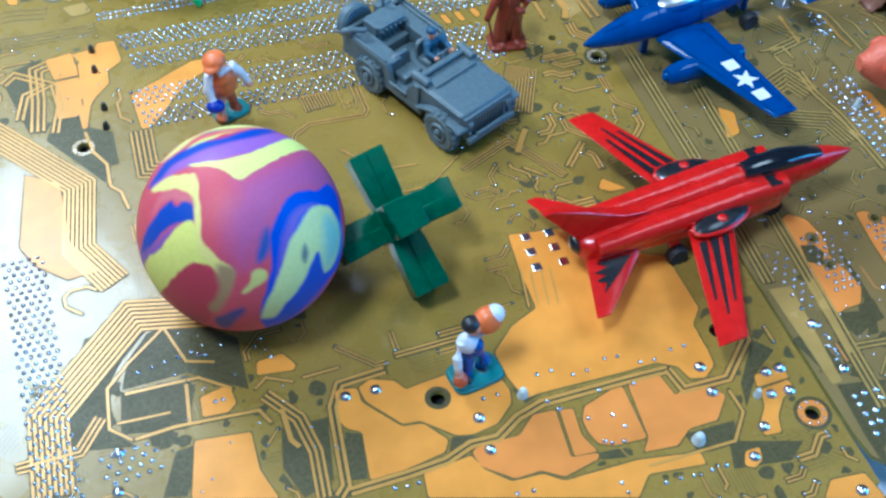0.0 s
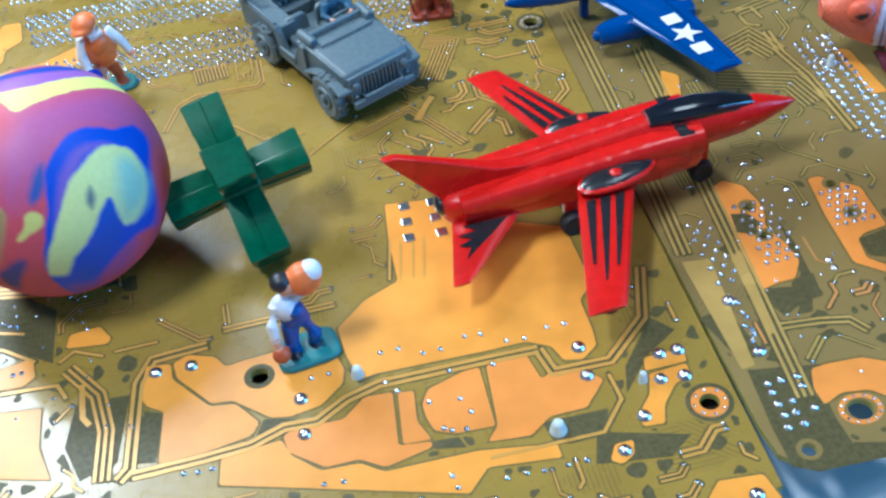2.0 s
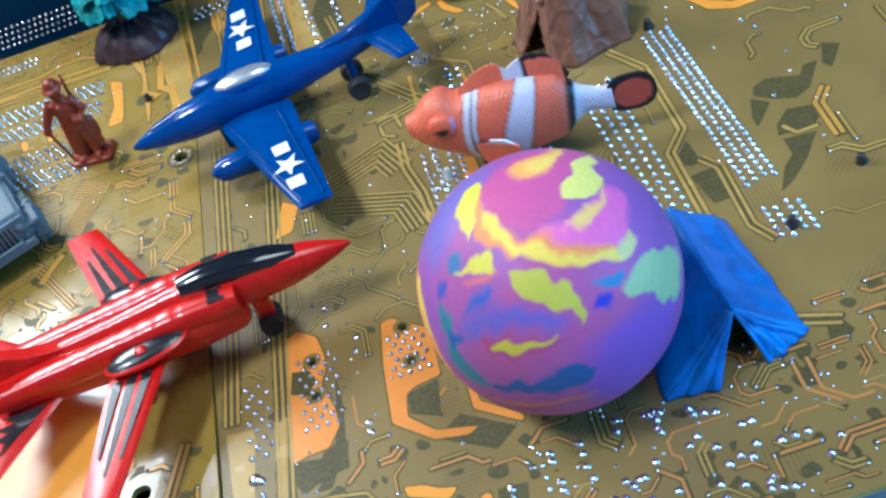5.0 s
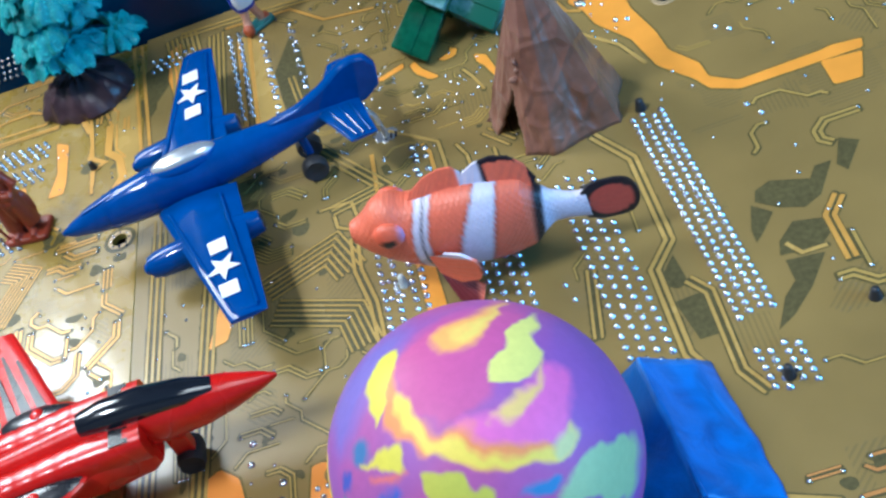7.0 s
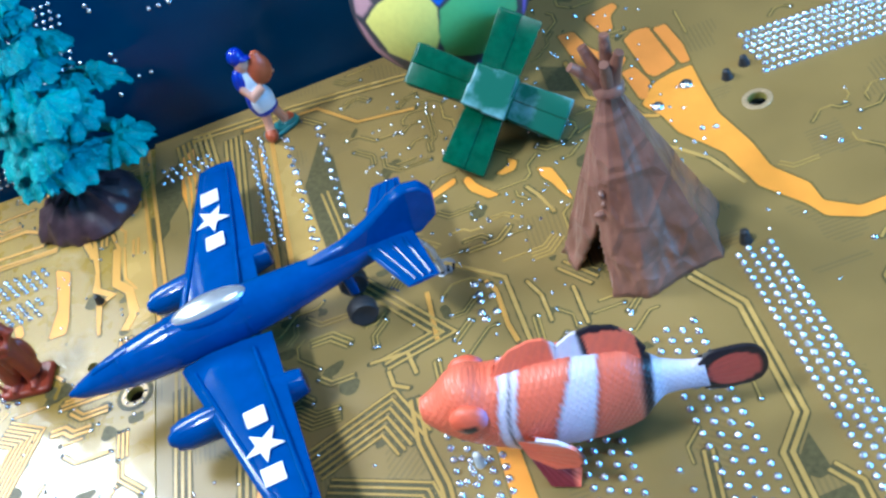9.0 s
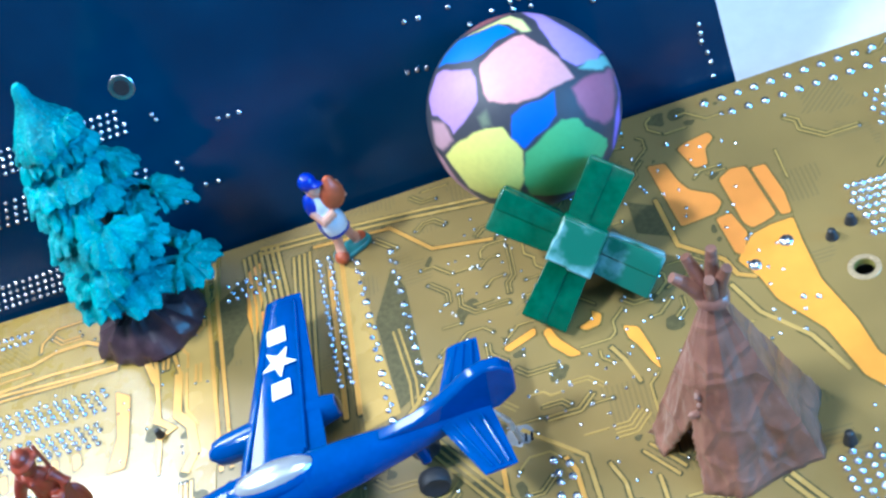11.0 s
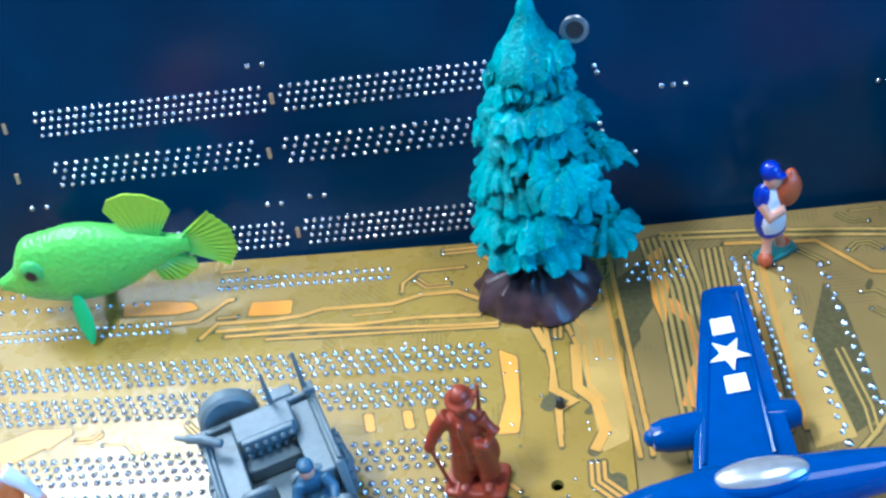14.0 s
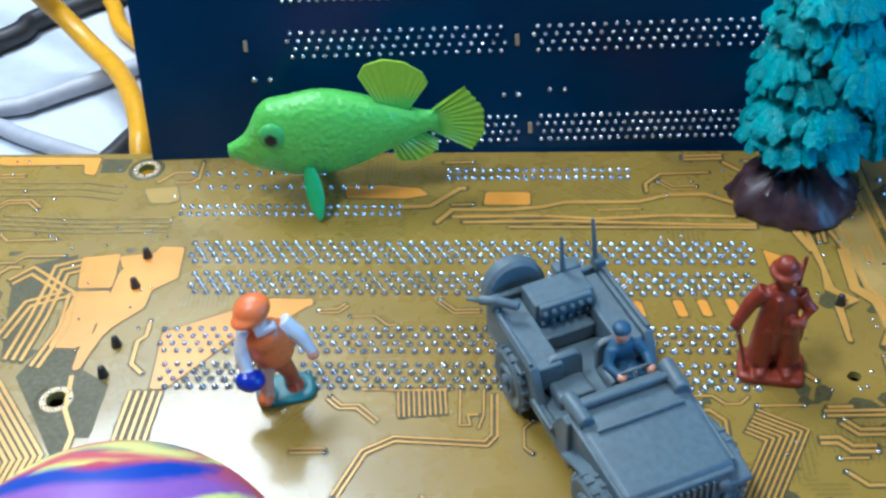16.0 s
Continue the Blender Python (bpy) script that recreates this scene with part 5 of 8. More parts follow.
def strokes(n, basis, base, marks, warp=0.05, soft=0.03, seed=1, fine=0.02):
    """Colour poured on in strokes: each mark is a colour, a width and points on the disc seen along the third basis vector."""
    r, u, v = (np.array(b) for b in basis)
    m = n + warp * waves(n, 3.0, seed) + fine * waves(n, 9.0, seed + 1)
    m /= np.linalg.norm(m, axis=1, keepdims=True)
    out = np.array(base) * np.ones((len(n), 1))
    for colour, width, pts, *edge in marks:
        p3 = [np.array(r) * a + u * b + v * math.sqrt(max(0.0, 1 - a * a - b * b)) for a, b in pts]
        best = np.full(len(n), 9.0)
        for a, b in zip(p3, p3[1:] or p3):
            d = b - a
            t = np.clip(((m - a) @ d) / max(1e-6, d @ d), 0, 1)
            best = np.minimum(best, np.linalg.norm(m - (a + t[:, None] * d), axis=1))
        k = np.clip((width - best) / (edge[0] if edge else soft) + 0.5, 0, 1)[:, None]
        out = out * (1 - k) + np.array(colour) * k
    return out


YELLOW, ROSE = rgb(232, 232, 120), rgb(196, 58, 92)


def smooth_ring(pts, k=4):
    """A closed outline rounded through its corners."""
    p, n, out = np.array(pts, float), len(pts), []
    for i in range(n):
        a, b, c, d = p[i - 1], p[i], p[(i + 1) % n], p[(i + 2) % n]
        for t in np.arange(k) / k:
            out.append(0.5 * (2 * b + (c - a) * t + (2 * a - 5 * b + 4 * c - d) * t * t + (3 * b - a - 3 * c + d) * t**3))
    return np.array(out)


def poured(n, basis, base, marks, warp=0.01, seed=1, rounded=True):
    """Areas of colour on the half of a ball that faces the third basis vector: colour, softness of the edge, outline on its disc."""
    r, u, v = (np.array(q) for q in basis)
    m = n + warp * waves(n, 5.0, seed) + warp * 0.6 * waves(n, 13.0, seed + 1)
    m /= np.linalg.norm(m, axis=1, keepdims=True)
    xy, facing = np.stack([m @ r, m @ u], 1), m @ v
    out = np.array(base) * np.ones((len(n), 1))
    for colour, edge, pts in marks:
        ring_pts = smooth_ring(pts) if rounded else np.array(pts, float)
        lo, hi = ring_pts.min(0) - edge, ring_pts.max(0) + edge
        idx = np.flatnonzero((xy >= lo).all(1) & (xy <= hi).all(1) & (facing > 0))
        if not len(idx):
            continue
        q, near, odd = xy[idx], np.full(len(idx), 9.0), np.zeros(len(idx), bool)
        for a, b in zip(ring_pts, np.roll(ring_pts, -1, 0)):
            d = b - a
            t = np.clip(((q - a) @ d) / max(1e-9, d @ d), 0, 1)
            near = np.minimum(near, np.linalg.norm(q - a - t[:, None] * d, axis=1))
            if a[1] != b[1]:
                odd ^= ((a[1] > q[:, 1]) != (b[1] > q[:, 1])) & (q[:, 0] < d[0] * (q[:, 1] - a[1]) / d[1] + a[0])
        k = np.clip(np.where(odd, near, -near) / edge + 0.5, 0, 1)[:, None]
        out[idx] = out[idx] * (1 - k) + np.array(colour) * k
    return out


def paint_marbled(n):
    b = ((0.993, -0.117, 0.0), (0.09, 0.761, 0.642), (-0.075, -0.638, 0.766))
    marks = []
    marks.append((rgb(178, 88, 140), 0.25, [(0.05, 0.44), (0.46, 0.56), (0.7, 0.63), (0.87, 0.49), (0.97, 0.24), (0.73, 0.23), (0.5, 0.2), (0.35, 0.07), (0.24, -0.12), (0.08, -0.2), (-0.09, -0.32), (-0.14, 0.04), (0.01, 0.33)]))
    marks.append((rgb(184, 62, 80), 0.03, [(-0.46, -0.23), (-0.24, -0.46), (-0.33, -0.66), (-0.47, -0.82), (-0.64, -0.76), (-0.8, -0.56), (-0.8, -0.44)]))
    marks.append((rgb(152, 98, 178), 0.05, [(-0.78, 0.49), (-0.62, 0.65), (-0.39, 0.77), (-0.02, 0.82), (0.36, 0.88), (0.61, 0.79), (0.71, 0.7), (0.5, 0.72), (0.22, 0.67), (-0.15, 0.64), (-0.41, 0.63), (-0.63, 0.54)]))
    marks.append((rgb(26, 70, 172), 0.04, [(-0.8, 0.49), (-0.71, 0.61), (-0.56, 0.75), (-0.28, 0.84), (-0.01, 0.86), (0.26, 0.93), (0.47, 0.88), (0.36, 0.85), (0.09, 0.81), (-0.23, 0.77), (-0.51, 0.68), (-0.66, 0.56)]))
    marks.append((rgb(214, 98, 108), 0.03, [(-0.56, 0.74), (-0.39, 0.84), (-0.11, 0.89), (0.21, 0.92), (0.37, 0.93), (0.27, 0.96), (-0.0, 0.94), (-0.27, 0.91), (-0.5, 0.81)]))
    marks.append((rgb(236, 232, 140), 0.03, [(-0.65, 0.72), (-0.44, 0.88), (-0.22, 0.95), (0.0, 1.0), (0.22, 0.97), (0.32, 0.94), (-0.0, 0.95), (-0.27, 0.92), (-0.47, 0.81)]))
    marks.append((rgb(234, 234, 130), 0.02, [(-0.38, 0.65), (-0.04, 0.64), (0.22, 0.68), (0.51, 0.77), (0.64, 0.76), (0.75, 0.66), (0.64, 0.64), (0.53, 0.62), (0.3, 0.53), (0.14, 0.48), (0.03, 0.44), (-0.06, 0.51), (-0.13, 0.56)]))
    marks.append((rgb(234, 218, 128), 0.025, [(-0.77, 0.46), (-0.69, 0.52), (-0.55, 0.57), (-0.39, 0.56), (-0.32, 0.53), (-0.33, 0.33), (-0.36, 0.08), (-0.35, -0.08), (-0.25, -0.22), (-0.15, -0.37), (-0.19, -0.47), (-0.24, -0.46), (-0.32, -0.29), (-0.43, -0.22), (-0.46, -0.11), (-0.42, 0.09), (-0.41, 0.24), (-0.42, 0.37), (-0.54, 0.44), (-0.67, 0.43)]))
    marks.append((rgb(206, 108, 118), 0.05, [(-0.67, 0.41), (-0.54, 0.43), (-0.4, 0.34), (-0.41, 0.24), (-0.5, 0.31), (-0.63, 0.35), (-0.78, 0.25)]))
    marks.append((rgb(30, 70, 168), 0.03, [(-0.96, -0.04), (-0.84, 0.15), (-0.69, 0.28), (-0.6, 0.34), (-0.56, 0.29), (-0.49, 0.32), (-0.41, 0.28), (-0.42, 0.14), (-0.53, 0.13), (-0.61, 0.12), (-0.73, 0.06), (-0.86, -0.06), (-0.97, -0.12)]))
    marks.append((rgb(130, 90, 170), 0.05, [(-0.99, -0.12), (-0.89, -0.08), (-0.7, 0.05), (-0.58, 0.11), (-0.75, -0.07), (-0.92, -0.18), (-0.97, -0.23)]))
    marks.append((rgb(230, 224, 116), 0.02, [(-0.93, -0.18), (-0.75, -0.07), (-0.59, 0.09), (-0.47, 0.15), (-0.42, 0.11), (-0.41, -0.07), (-0.38, -0.2), (-0.27, -0.32), (-0.46, -0.23), (-0.66, -0.32), (-0.8, -0.45), (-0.87, -0.47), (-0.94, -0.32)]))
    marks.append((rgb(168, 136, 98), 0.06, [(-0.27, -0.3), (-0.13, -0.37), (-0.21, -0.57), (-0.34, -0.72), (-0.41, -0.68), (-0.31, -0.55)]))
    marks.append((rgb(212, 204, 118), 0.03, [(-0.0, -0.39), (0.1, -0.37), (0.16, -0.42), (0.13, -0.5), (0.02, -0.55), (-0.08, -0.59), (-0.1, -0.56), (-0.02, -0.49)]))
    marks.append((rgb(56, 84, 158), 0.06, [(0.08, -0.2), (0.15, -0.11), (0.23, -0.04), (0.23, -0.17), (0.14, -0.28), (0.06, -0.3)]))
    marks.append((rgb(14, 74, 190), 0.03, [(0.09, -0.99), (0.05, -0.84), (0.12, -0.62), (0.2, -0.37), (0.24, -0.12), (0.33, 0.07), (0.42, 0.19), (0.57, 0.26), (0.74, 0.26), (0.86, 0.3), (0.94, 0.15), (0.93, -0.12), (0.93, -0.29), (0.86, -0.5), (0.76, -0.59), (0.6, -0.73), (0.36, -0.92), (0.23, -0.97)]))
    marks.append((rgb(122, 92, 180), 0.06, [(0.22, -0.53), (0.28, -0.28), (0.39, -0.04), (0.51, 0.1), (0.71, 0.12), (0.53, 0.02), (0.4, -0.2), (0.3, -0.44), (0.22, -0.64)]))
    marks.append((rgb(216, 220, 146), 0.03, [(0.06, -0.83), (0.17, -0.63), (0.27, -0.44), (0.39, -0.19), (0.52, -0.03), (0.68, 0.1), (0.84, 0.05), (0.89, -0.12), (0.86, -0.33), (0.76, -0.5), (0.68, -0.52), (0.66, -0.37), (0.65, -0.32), (0.57, -0.44), (0.47, -0.58), (0.31, -0.75), (0.19, -0.87), (0.08, -0.87)]))
    marks.append((rgb(24, 80, 180), 0.03, [(0.59, -0.44), (0.65, -0.32), (0.68, -0.46), (0.65, -0.62), (0.51, -0.76), (0.33, -0.91), (0.24, -0.88), (0.46, -0.64)]))
    marks.append((rgb(150, 80, 150), 0.05, [(0.13, -0.96), (0.36, -0.92), (0.6, -0.73), (0.73, -0.64), (0.58, -0.81), (0.34, -0.94), (0.2, -0.98)]))
    marks.append((rgb(160, 200, 178), 0.1, [(0.75, -0.02), (0.89, -0.12), (0.86, -0.33), (0.73, -0.48), (0.71, -0.41)]))
    marks.append((rgb(70, 70, 140), 0.05, [(-0.38, -0.8), (-0.16, -0.72), (-0.1, -0.75), (-0.29, -0.91)]))
    marks.append((rgb(110, 120, 120), 0.04, [(0.5, -0.32), (0.54, -0.22), (0.56, -0.3), (0.53, -0.4)]))
    top = ((0.951, 0.156, -0.267), (0.005, 0.855, 0.518), (0.309, -0.494, 0.813))
    over = [(rgb(70, 84, 132), 0.1, [(-0.21, 0.89), (0.05, 0.94), (0.36, 0.94), (0.64, 0.87)], 0.05), (YELLOW, 0.063, [(-0.49, 0.75), (-0.34, 0.82), (-0.11, 0.87), (0.12, 0.89), (0.42, 0.86)], 0.03), (ROSE, 0.035, [(-0.43, 0.70), (-0.22, 0.77), (0.23, 0.80), (0.51, 0.83)], 0.03)]
    return poured(n, b, strokes(n, top, rgb(206, 80, 96), over, 0.02, 0.03, 6, 0.02), marks, 0.012, 2)


def paint_swirled(n):
    b = ((0.974, -0.225, 0.0), (0.161, 0.696, 0.7), (-0.157, -0.682, 0.714))
    marks = []
    marks.append((rgb(128, 110, 190), 0.15, [(-0.82, 0.49), (-0.68, 0.7), (-0.44, 0.88), (-0.25, 0.9), (-0.35, 0.7), (-0.48, 0.55), (-0.61, 0.36), (-0.71, 0.25)]))
    marks.append((rgb(150, 90, 190), 0.15, [(0.33, -0.52), (0.6, -0.32), (0.82, -0.27), (0.94, -0.17), (0.81, -0.58), (0.5, -0.86), (0.25, -0.87)]))
    marks.append((rgb(206, 92, 150), 0.06, [(-0.27, 0.73), (-0.03, 0.93), (0.23, 0.97), (0.46, 0.88), (0.34, 0.67), (0.27, 0.46), (0.1, 0.4), (-0.14, 0.44), (-0.22, 0.59)]))
    marks.append((rgb(250, 176, 100), 0.05, [(-0.07, 0.81), (0.0, 0.89), (0.18, 0.95), (0.31, 0.95), (0.28, 0.87), (0.15, 0.77), (0.03, 0.74)]))
    marks.append((rgb(244, 210, 110), 0.05, [(0.04, 0.84), (0.22, 0.91), (0.31, 0.94), (0.23, 0.85), (0.1, 0.79)]))
    marks.append((rgb(232, 222, 124), 0.02, [(0.28, 0.55), (0.35, 0.69), (0.43, 0.83), (0.51, 0.85), (0.57, 0.74), (0.6, 0.62), (0.53, 0.55), (0.42, 0.53)]))
    marks.append((rgb(238, 110, 180), 0.05, [(0.14, 0.4), (0.3, 0.38), (0.48, 0.5), (0.6, 0.57), (0.72, 0.54), (0.74, 0.32), (0.68, 0.2), (0.55, 0.18), (0.35, 0.23), (0.2, 0.31)]))
    marks.append((rgb(250, 150, 90), 0.05, [(-0.31, 0.74), (-0.24, 0.59), (-0.16, 0.45), (0.02, 0.38), (0.21, 0.36), (0.32, 0.27), (0.55, 0.2), (0.58, 0.13), (0.34, 0.13), (0.08, 0.25), (-0.12, 0.28), (-0.31, 0.39), (-0.35, 0.53)]))
    marks.append((rgb(248, 212, 90), 0.04, [(-0.25, 0.53), (-0.18, 0.54), (-0.12, 0.44), (0.01, 0.34), (0.17, 0.33), (0.27, 0.24), (0.46, 0.17), (0.65, 0.18), (0.74, 0.28), (0.74, 0.19), (0.64, 0.1), (0.41, 0.12), (0.19, 0.19), (-0.04, 0.28), (-0.2, 0.39)]))
    marks.append((rgb(216, 206, 140), 0.05, [(0.59, 0.17), (0.73, 0.26), (0.75, 0.19), (0.64, 0.1)]))
    marks.append((rgb(248, 200, 120), 0.04, [(0.31, 0.37), (0.41, 0.47), (0.54, 0.51), (0.6, 0.6), (0.57, 0.49), (0.46, 0.4), (0.37, 0.35)]))
    marks.append((rgb(224, 212, 80), 0.02, [(-0.47, 0.59), (-0.43, 0.74), (-0.33, 0.78), (-0.28, 0.76), (-0.31, 0.61), (-0.36, 0.48), (-0.41, 0.43), (-0.46, 0.49)]))
    marks.append((rgb(70, 120, 170), 0.06, [(-0.61, 0.19), (-0.57, 0.31), (-0.48, 0.34), (-0.45, 0.25), (-0.53, 0.16)]))
    marks.append((rgb(236, 120, 100), 0.06, [(-0.44, 0.13), (-0.3, 0.12), (-0.22, 0.15), (-0.33, 0.07)]))
    marks.append((rgb(224, 208, 80), 0.03, [(-0.52, 0.18), (-0.43, 0.24), (-0.32, 0.29), (-0.25, 0.32), (-0.23, 0.21), (-0.25, 0.13), (-0.34, 0.16), (-0.41, 0.2)]))
    marks.append((rgb(120, 100, 190), 0.1, [(-0.56, -0.19), (-0.29, -0.1), (0.02, -0.17), (0.24, -0.26), (0.15, -0.33), (-0.2, -0.28), (-0.49, -0.29)]))
    marks.append((rgb(202, 194, 80), 0.03, [(-0.12, 0.15), (0.06, 0.13), (0.18, 0.13), (0.22, 0.02), (0.32, 0.05), (0.35, -0.08), (0.37, -0.22), (0.34, -0.3), (0.29, -0.2), (0.17, -0.19), (0.06, -0.12), (-0.03, -0.1), (-0.1, -0.01)]))
    marks.append((rgb(70, 100, 190), 0.06, [(-0.41, -0.05), (-0.33, 0.04), (-0.28, -0.0), (-0.35, -0.1), (-0.5, -0.12)]))
    marks.append((rgb(50, 60, 190), 0.04, [(0.43, -0.21), (0.48, -0.14), (0.53, -0.19), (0.5, -0.24)]))
    marks.append((rgb(60, 130, 180), 0.04, [(0.47, -0.05), (0.54, -0.0), (0.62, -0.04), (0.56, -0.13)]))
    marks.append((rgb(70, 90, 180), 0.04, [(-0.7, 0.03), (-0.65, 0.12), (-0.62, 0.07), (-0.67, -0.01)]))
    marks.append((rgb(172, 198, 150), 0.03, [(0.59, -0.19), (0.68, -0.02), (0.83, 0.08), (0.96, 0.09), (0.98, -0.09), (0.91, -0.25), (0.76, -0.24)]))
    marks.append((rgb(186, 76, 130), 0.05, [(-0.41, -0.3), (-0.36, -0.38), (-0.23, -0.46), (-0.02, -0.45), (0.18, -0.38), (0.35, -0.34), (0.1, -0.39), (-0.09, -0.36), (-0.25, -0.32)]))
    marks.append((rgb(214, 198, 70), 0.02, [(-0.34, -0.35), (-0.21, -0.34), (-0.05, -0.38), (0.13, -0.35), (-0.02, -0.41), (-0.16, -0.44), (-0.3, -0.41)]))
    marks.append((rgb(50, 130, 150), 0.05, [(-0.72, -0.09), (-0.65, -0.06), (-0.61, -0.23), (-0.6, -0.4), (-0.49, -0.54), (-0.42, -0.62), (-0.51, -0.63), (-0.64, -0.53), (-0.7, -0.35)]))
    marks.append((rgb(44, 96, 170), 0.04, [(-0.68, -0.26), (-0.59, -0.23), (-0.57, -0.29), (-0.65, -0.32)]))
    marks.append((rgb(34, 94, 158), 0.03, [(-0.42, -0.64), (-0.26, -0.63), (-0.05, -0.64), (0.12, -0.58), (0.26, -0.56), (0.34, -0.59), (0.29, -0.67), (0.1, -0.74), (-0.15, -0.72), (-0.35, -0.7)]))
    marks.append((rgb(246, 160, 90), 0.04, [(-0.92, 0.37), (-0.9, 0.19), (-0.87, 0.01), (-0.84, -0.21), (-0.77, -0.48), (-0.7, -0.65), (-0.79, -0.6), (-0.88, -0.38), (-0.94, -0.15), (-0.96, 0.11)]))
    marks.append((rgb(240, 204, 90), 0.03, [(-0.92, 0.15), (-0.86, 0.17), (-0.85, -0.03), (-0.84, -0.21), (-0.89, -0.16), (-0.92, 0.02)]))
    marks.append((rgb(220, 130, 110), 0.03, [(-0.54, -0.75), (-0.28, -0.8), (0.01, -0.82), (0.3, -0.79), (0.0, -0.85), (-0.29, -0.84)]))
    k = np.clip(0.5 + 0.9 * waves(n, 2.2, 21)[:, :1], 0, 1)
    return poured(n, b, np.array(rgb(186, 92, 152)) * k + np.array(rgb(158, 94, 172)) * (1 - k), marks, 0.03, 7)


def paint_panels(n):
    """A printed ball of coloured panels with rough dark outlines."""
    b = ((0.997, -0.078, 0.0), (0.052, 0.666, 0.745), (-0.058, -0.742, 0.668))
    marks = []
    marks.append((rgb(224, 156, 156), 0.02, [(-0.19, 0.52), (-0.03, 0.62), (0.18, 0.69), (0.28, 0.69), (0.43, 0.52), (0.55, 0.37), (0.66, 0.17), (0.46, 0.12), (0.25, 0.08), (0.08, 0.05), (-0.04, 0.08), (-0.18, 0.14), (-0.22, 0.22)]))
    marks.append((rgb(174, 136, 202), 0.02, [(-0.69, 0.59), (-0.28, 0.51), (-0.26, 0.4), (-0.3, 0.18), (-0.48, 0.03), (-0.63, -0.06), (-0.64, 0.03), (-0.76, 0.16), (-0.84, 0.2), (-0.83, 0.39)]))
    marks.append((rgb(24, 110, 208), 0.02, [(-0.67, 0.66), (-0.55, 0.77), (-0.4, 0.85), (-0.18, 0.85), (0.05, 0.88), (0.2, 0.74), (0.0, 0.7), (-0.14, 0.62), (-0.27, 0.59), (-0.48, 0.62)]))
    marks.append((rgb(224, 220, 146), 0.02, [(-0.29, 0.86), (-0.07, 0.9), (0.17, 0.94), (0.26, 0.86), (0.35, 0.71), (0.26, 0.72), (0.15, 0.84), (0.05, 0.89), (-0.13, 0.87)]))
    marks.append((rgb(150, 90, 96), 0.02, [(-0.34, 0.89), (-0.17, 0.98), (0.09, 0.99), (0.17, 0.97), (-0.07, 0.93)]))
    marks.append((rgb(178, 142, 212), 0.02, [(0.27, 0.96), (0.45, 0.88), (0.62, 0.71), (0.8, 0.53), (0.94, 0.34), (0.86, 0.27), (0.69, 0.28), (0.56, 0.39), (0.5, 0.51), (0.46, 0.67), (0.38, 0.83)]))
    marks.append((rgb(130, 180, 170), 0.03, [(0.71, 0.25), (0.83, 0.29), (0.95, 0.3), (0.98, 0.18), (0.84, 0.18)]))
    marks.append((rgb(168, 94, 114), 0.04, [(0.61, 0.08), (0.75, 0.14), (0.99, 0.14), (0.95, -0.11), (0.88, -0.3), (0.78, -0.36), (0.66, -0.24), (0.63, -0.08)]))
    marks.append((rgb(150, 110, 200), 0.02, [(0.99, 0.07), (0.99, -0.07), (0.93, -0.35), (0.81, -0.58), (0.78, -0.62), (0.88, -0.36), (0.99, -0.11)]))
    marks.append((rgb(20, 96, 198), 0.02, [(-0.01, -0.05), (0.15, 0.02), (0.45, 0.08), (0.43, -0.05), (0.42, -0.14), (0.3, -0.25), (0.15, -0.3), (0.03, -0.37), (-0.07, -0.24), (-0.04, -0.14)]))
    marks.append((rgb(94, 174, 108), 0.015, [(0.03, -0.41), (0.19, -0.33), (0.33, -0.26), (0.45, -0.18), (0.59, -0.22), (0.62, -0.33), (0.77, -0.5), (0.75, -0.57), (0.61, -0.74), (0.38, -0.9), (0.17, -0.9), (-0.08, -0.83), (-0.1, -0.71)]))
    marks.append((rgb(220, 214, 116), 0.015, [(-0.8, -0.23), (-0.64, -0.16), (-0.42, -0.1), (-0.27, -0.09), (-0.12, -0.12), (-0.07, -0.24), (0.01, -0.38), (-0.08, -0.66), (-0.24, -0.83), (-0.49, -0.77), (-0.68, -0.61), (-0.75, -0.4)]))
    marks.append((rgb(180, 140, 150), 0.04, [(-0.86, 0.14), (-0.71, 0.08), (-0.67, -0.01), (-0.66, -0.12), (-0.81, -0.17), (-0.89, -0.11)]))
    marks.append((rgb(176, 130, 140), 0.03, [(-0.92, -0.15), (-0.86, -0.24), (-0.78, -0.51), (-0.61, -0.77), (-0.65, -0.75), (-0.87, -0.49)]))
    marks.append((rgb(110, 120, 100), 0.06, [(-0.32, 0.03), (-0.22, 0.07), (-0.21, -0.06), (-0.29, -0.07)]))
    marks.append((rgb(150, 84, 74), 0.03, [(-0.56, -0.83), (-0.3, -0.89), (-0.21, -0.97), (-0.4, -0.91)]))
    marks.append((rgb(70, 100, 170), 0.04, [(0.16, -0.98), (0.5, -0.86), (0.56, -0.82), (0.29, -0.95)]))
    return poured(n, b, rgb(62, 62, 70), marks, 0.012, 3, False)


painted_ball("bouncy_ball", "marbled pink, yellow, blue and purple rubber ball", 1, 173, 26.5, paint_marbled)
painted_ball("bouncy_ball", "swirled purple and yellow rubber ball beside a blue tent", 213.5, 116, 25.3, paint_swirled)
painted_ball("bouncy_ball", "rubber ball with coloured panels and rough black outlines", 219.5, 302.6, 21.7, paint_panels)


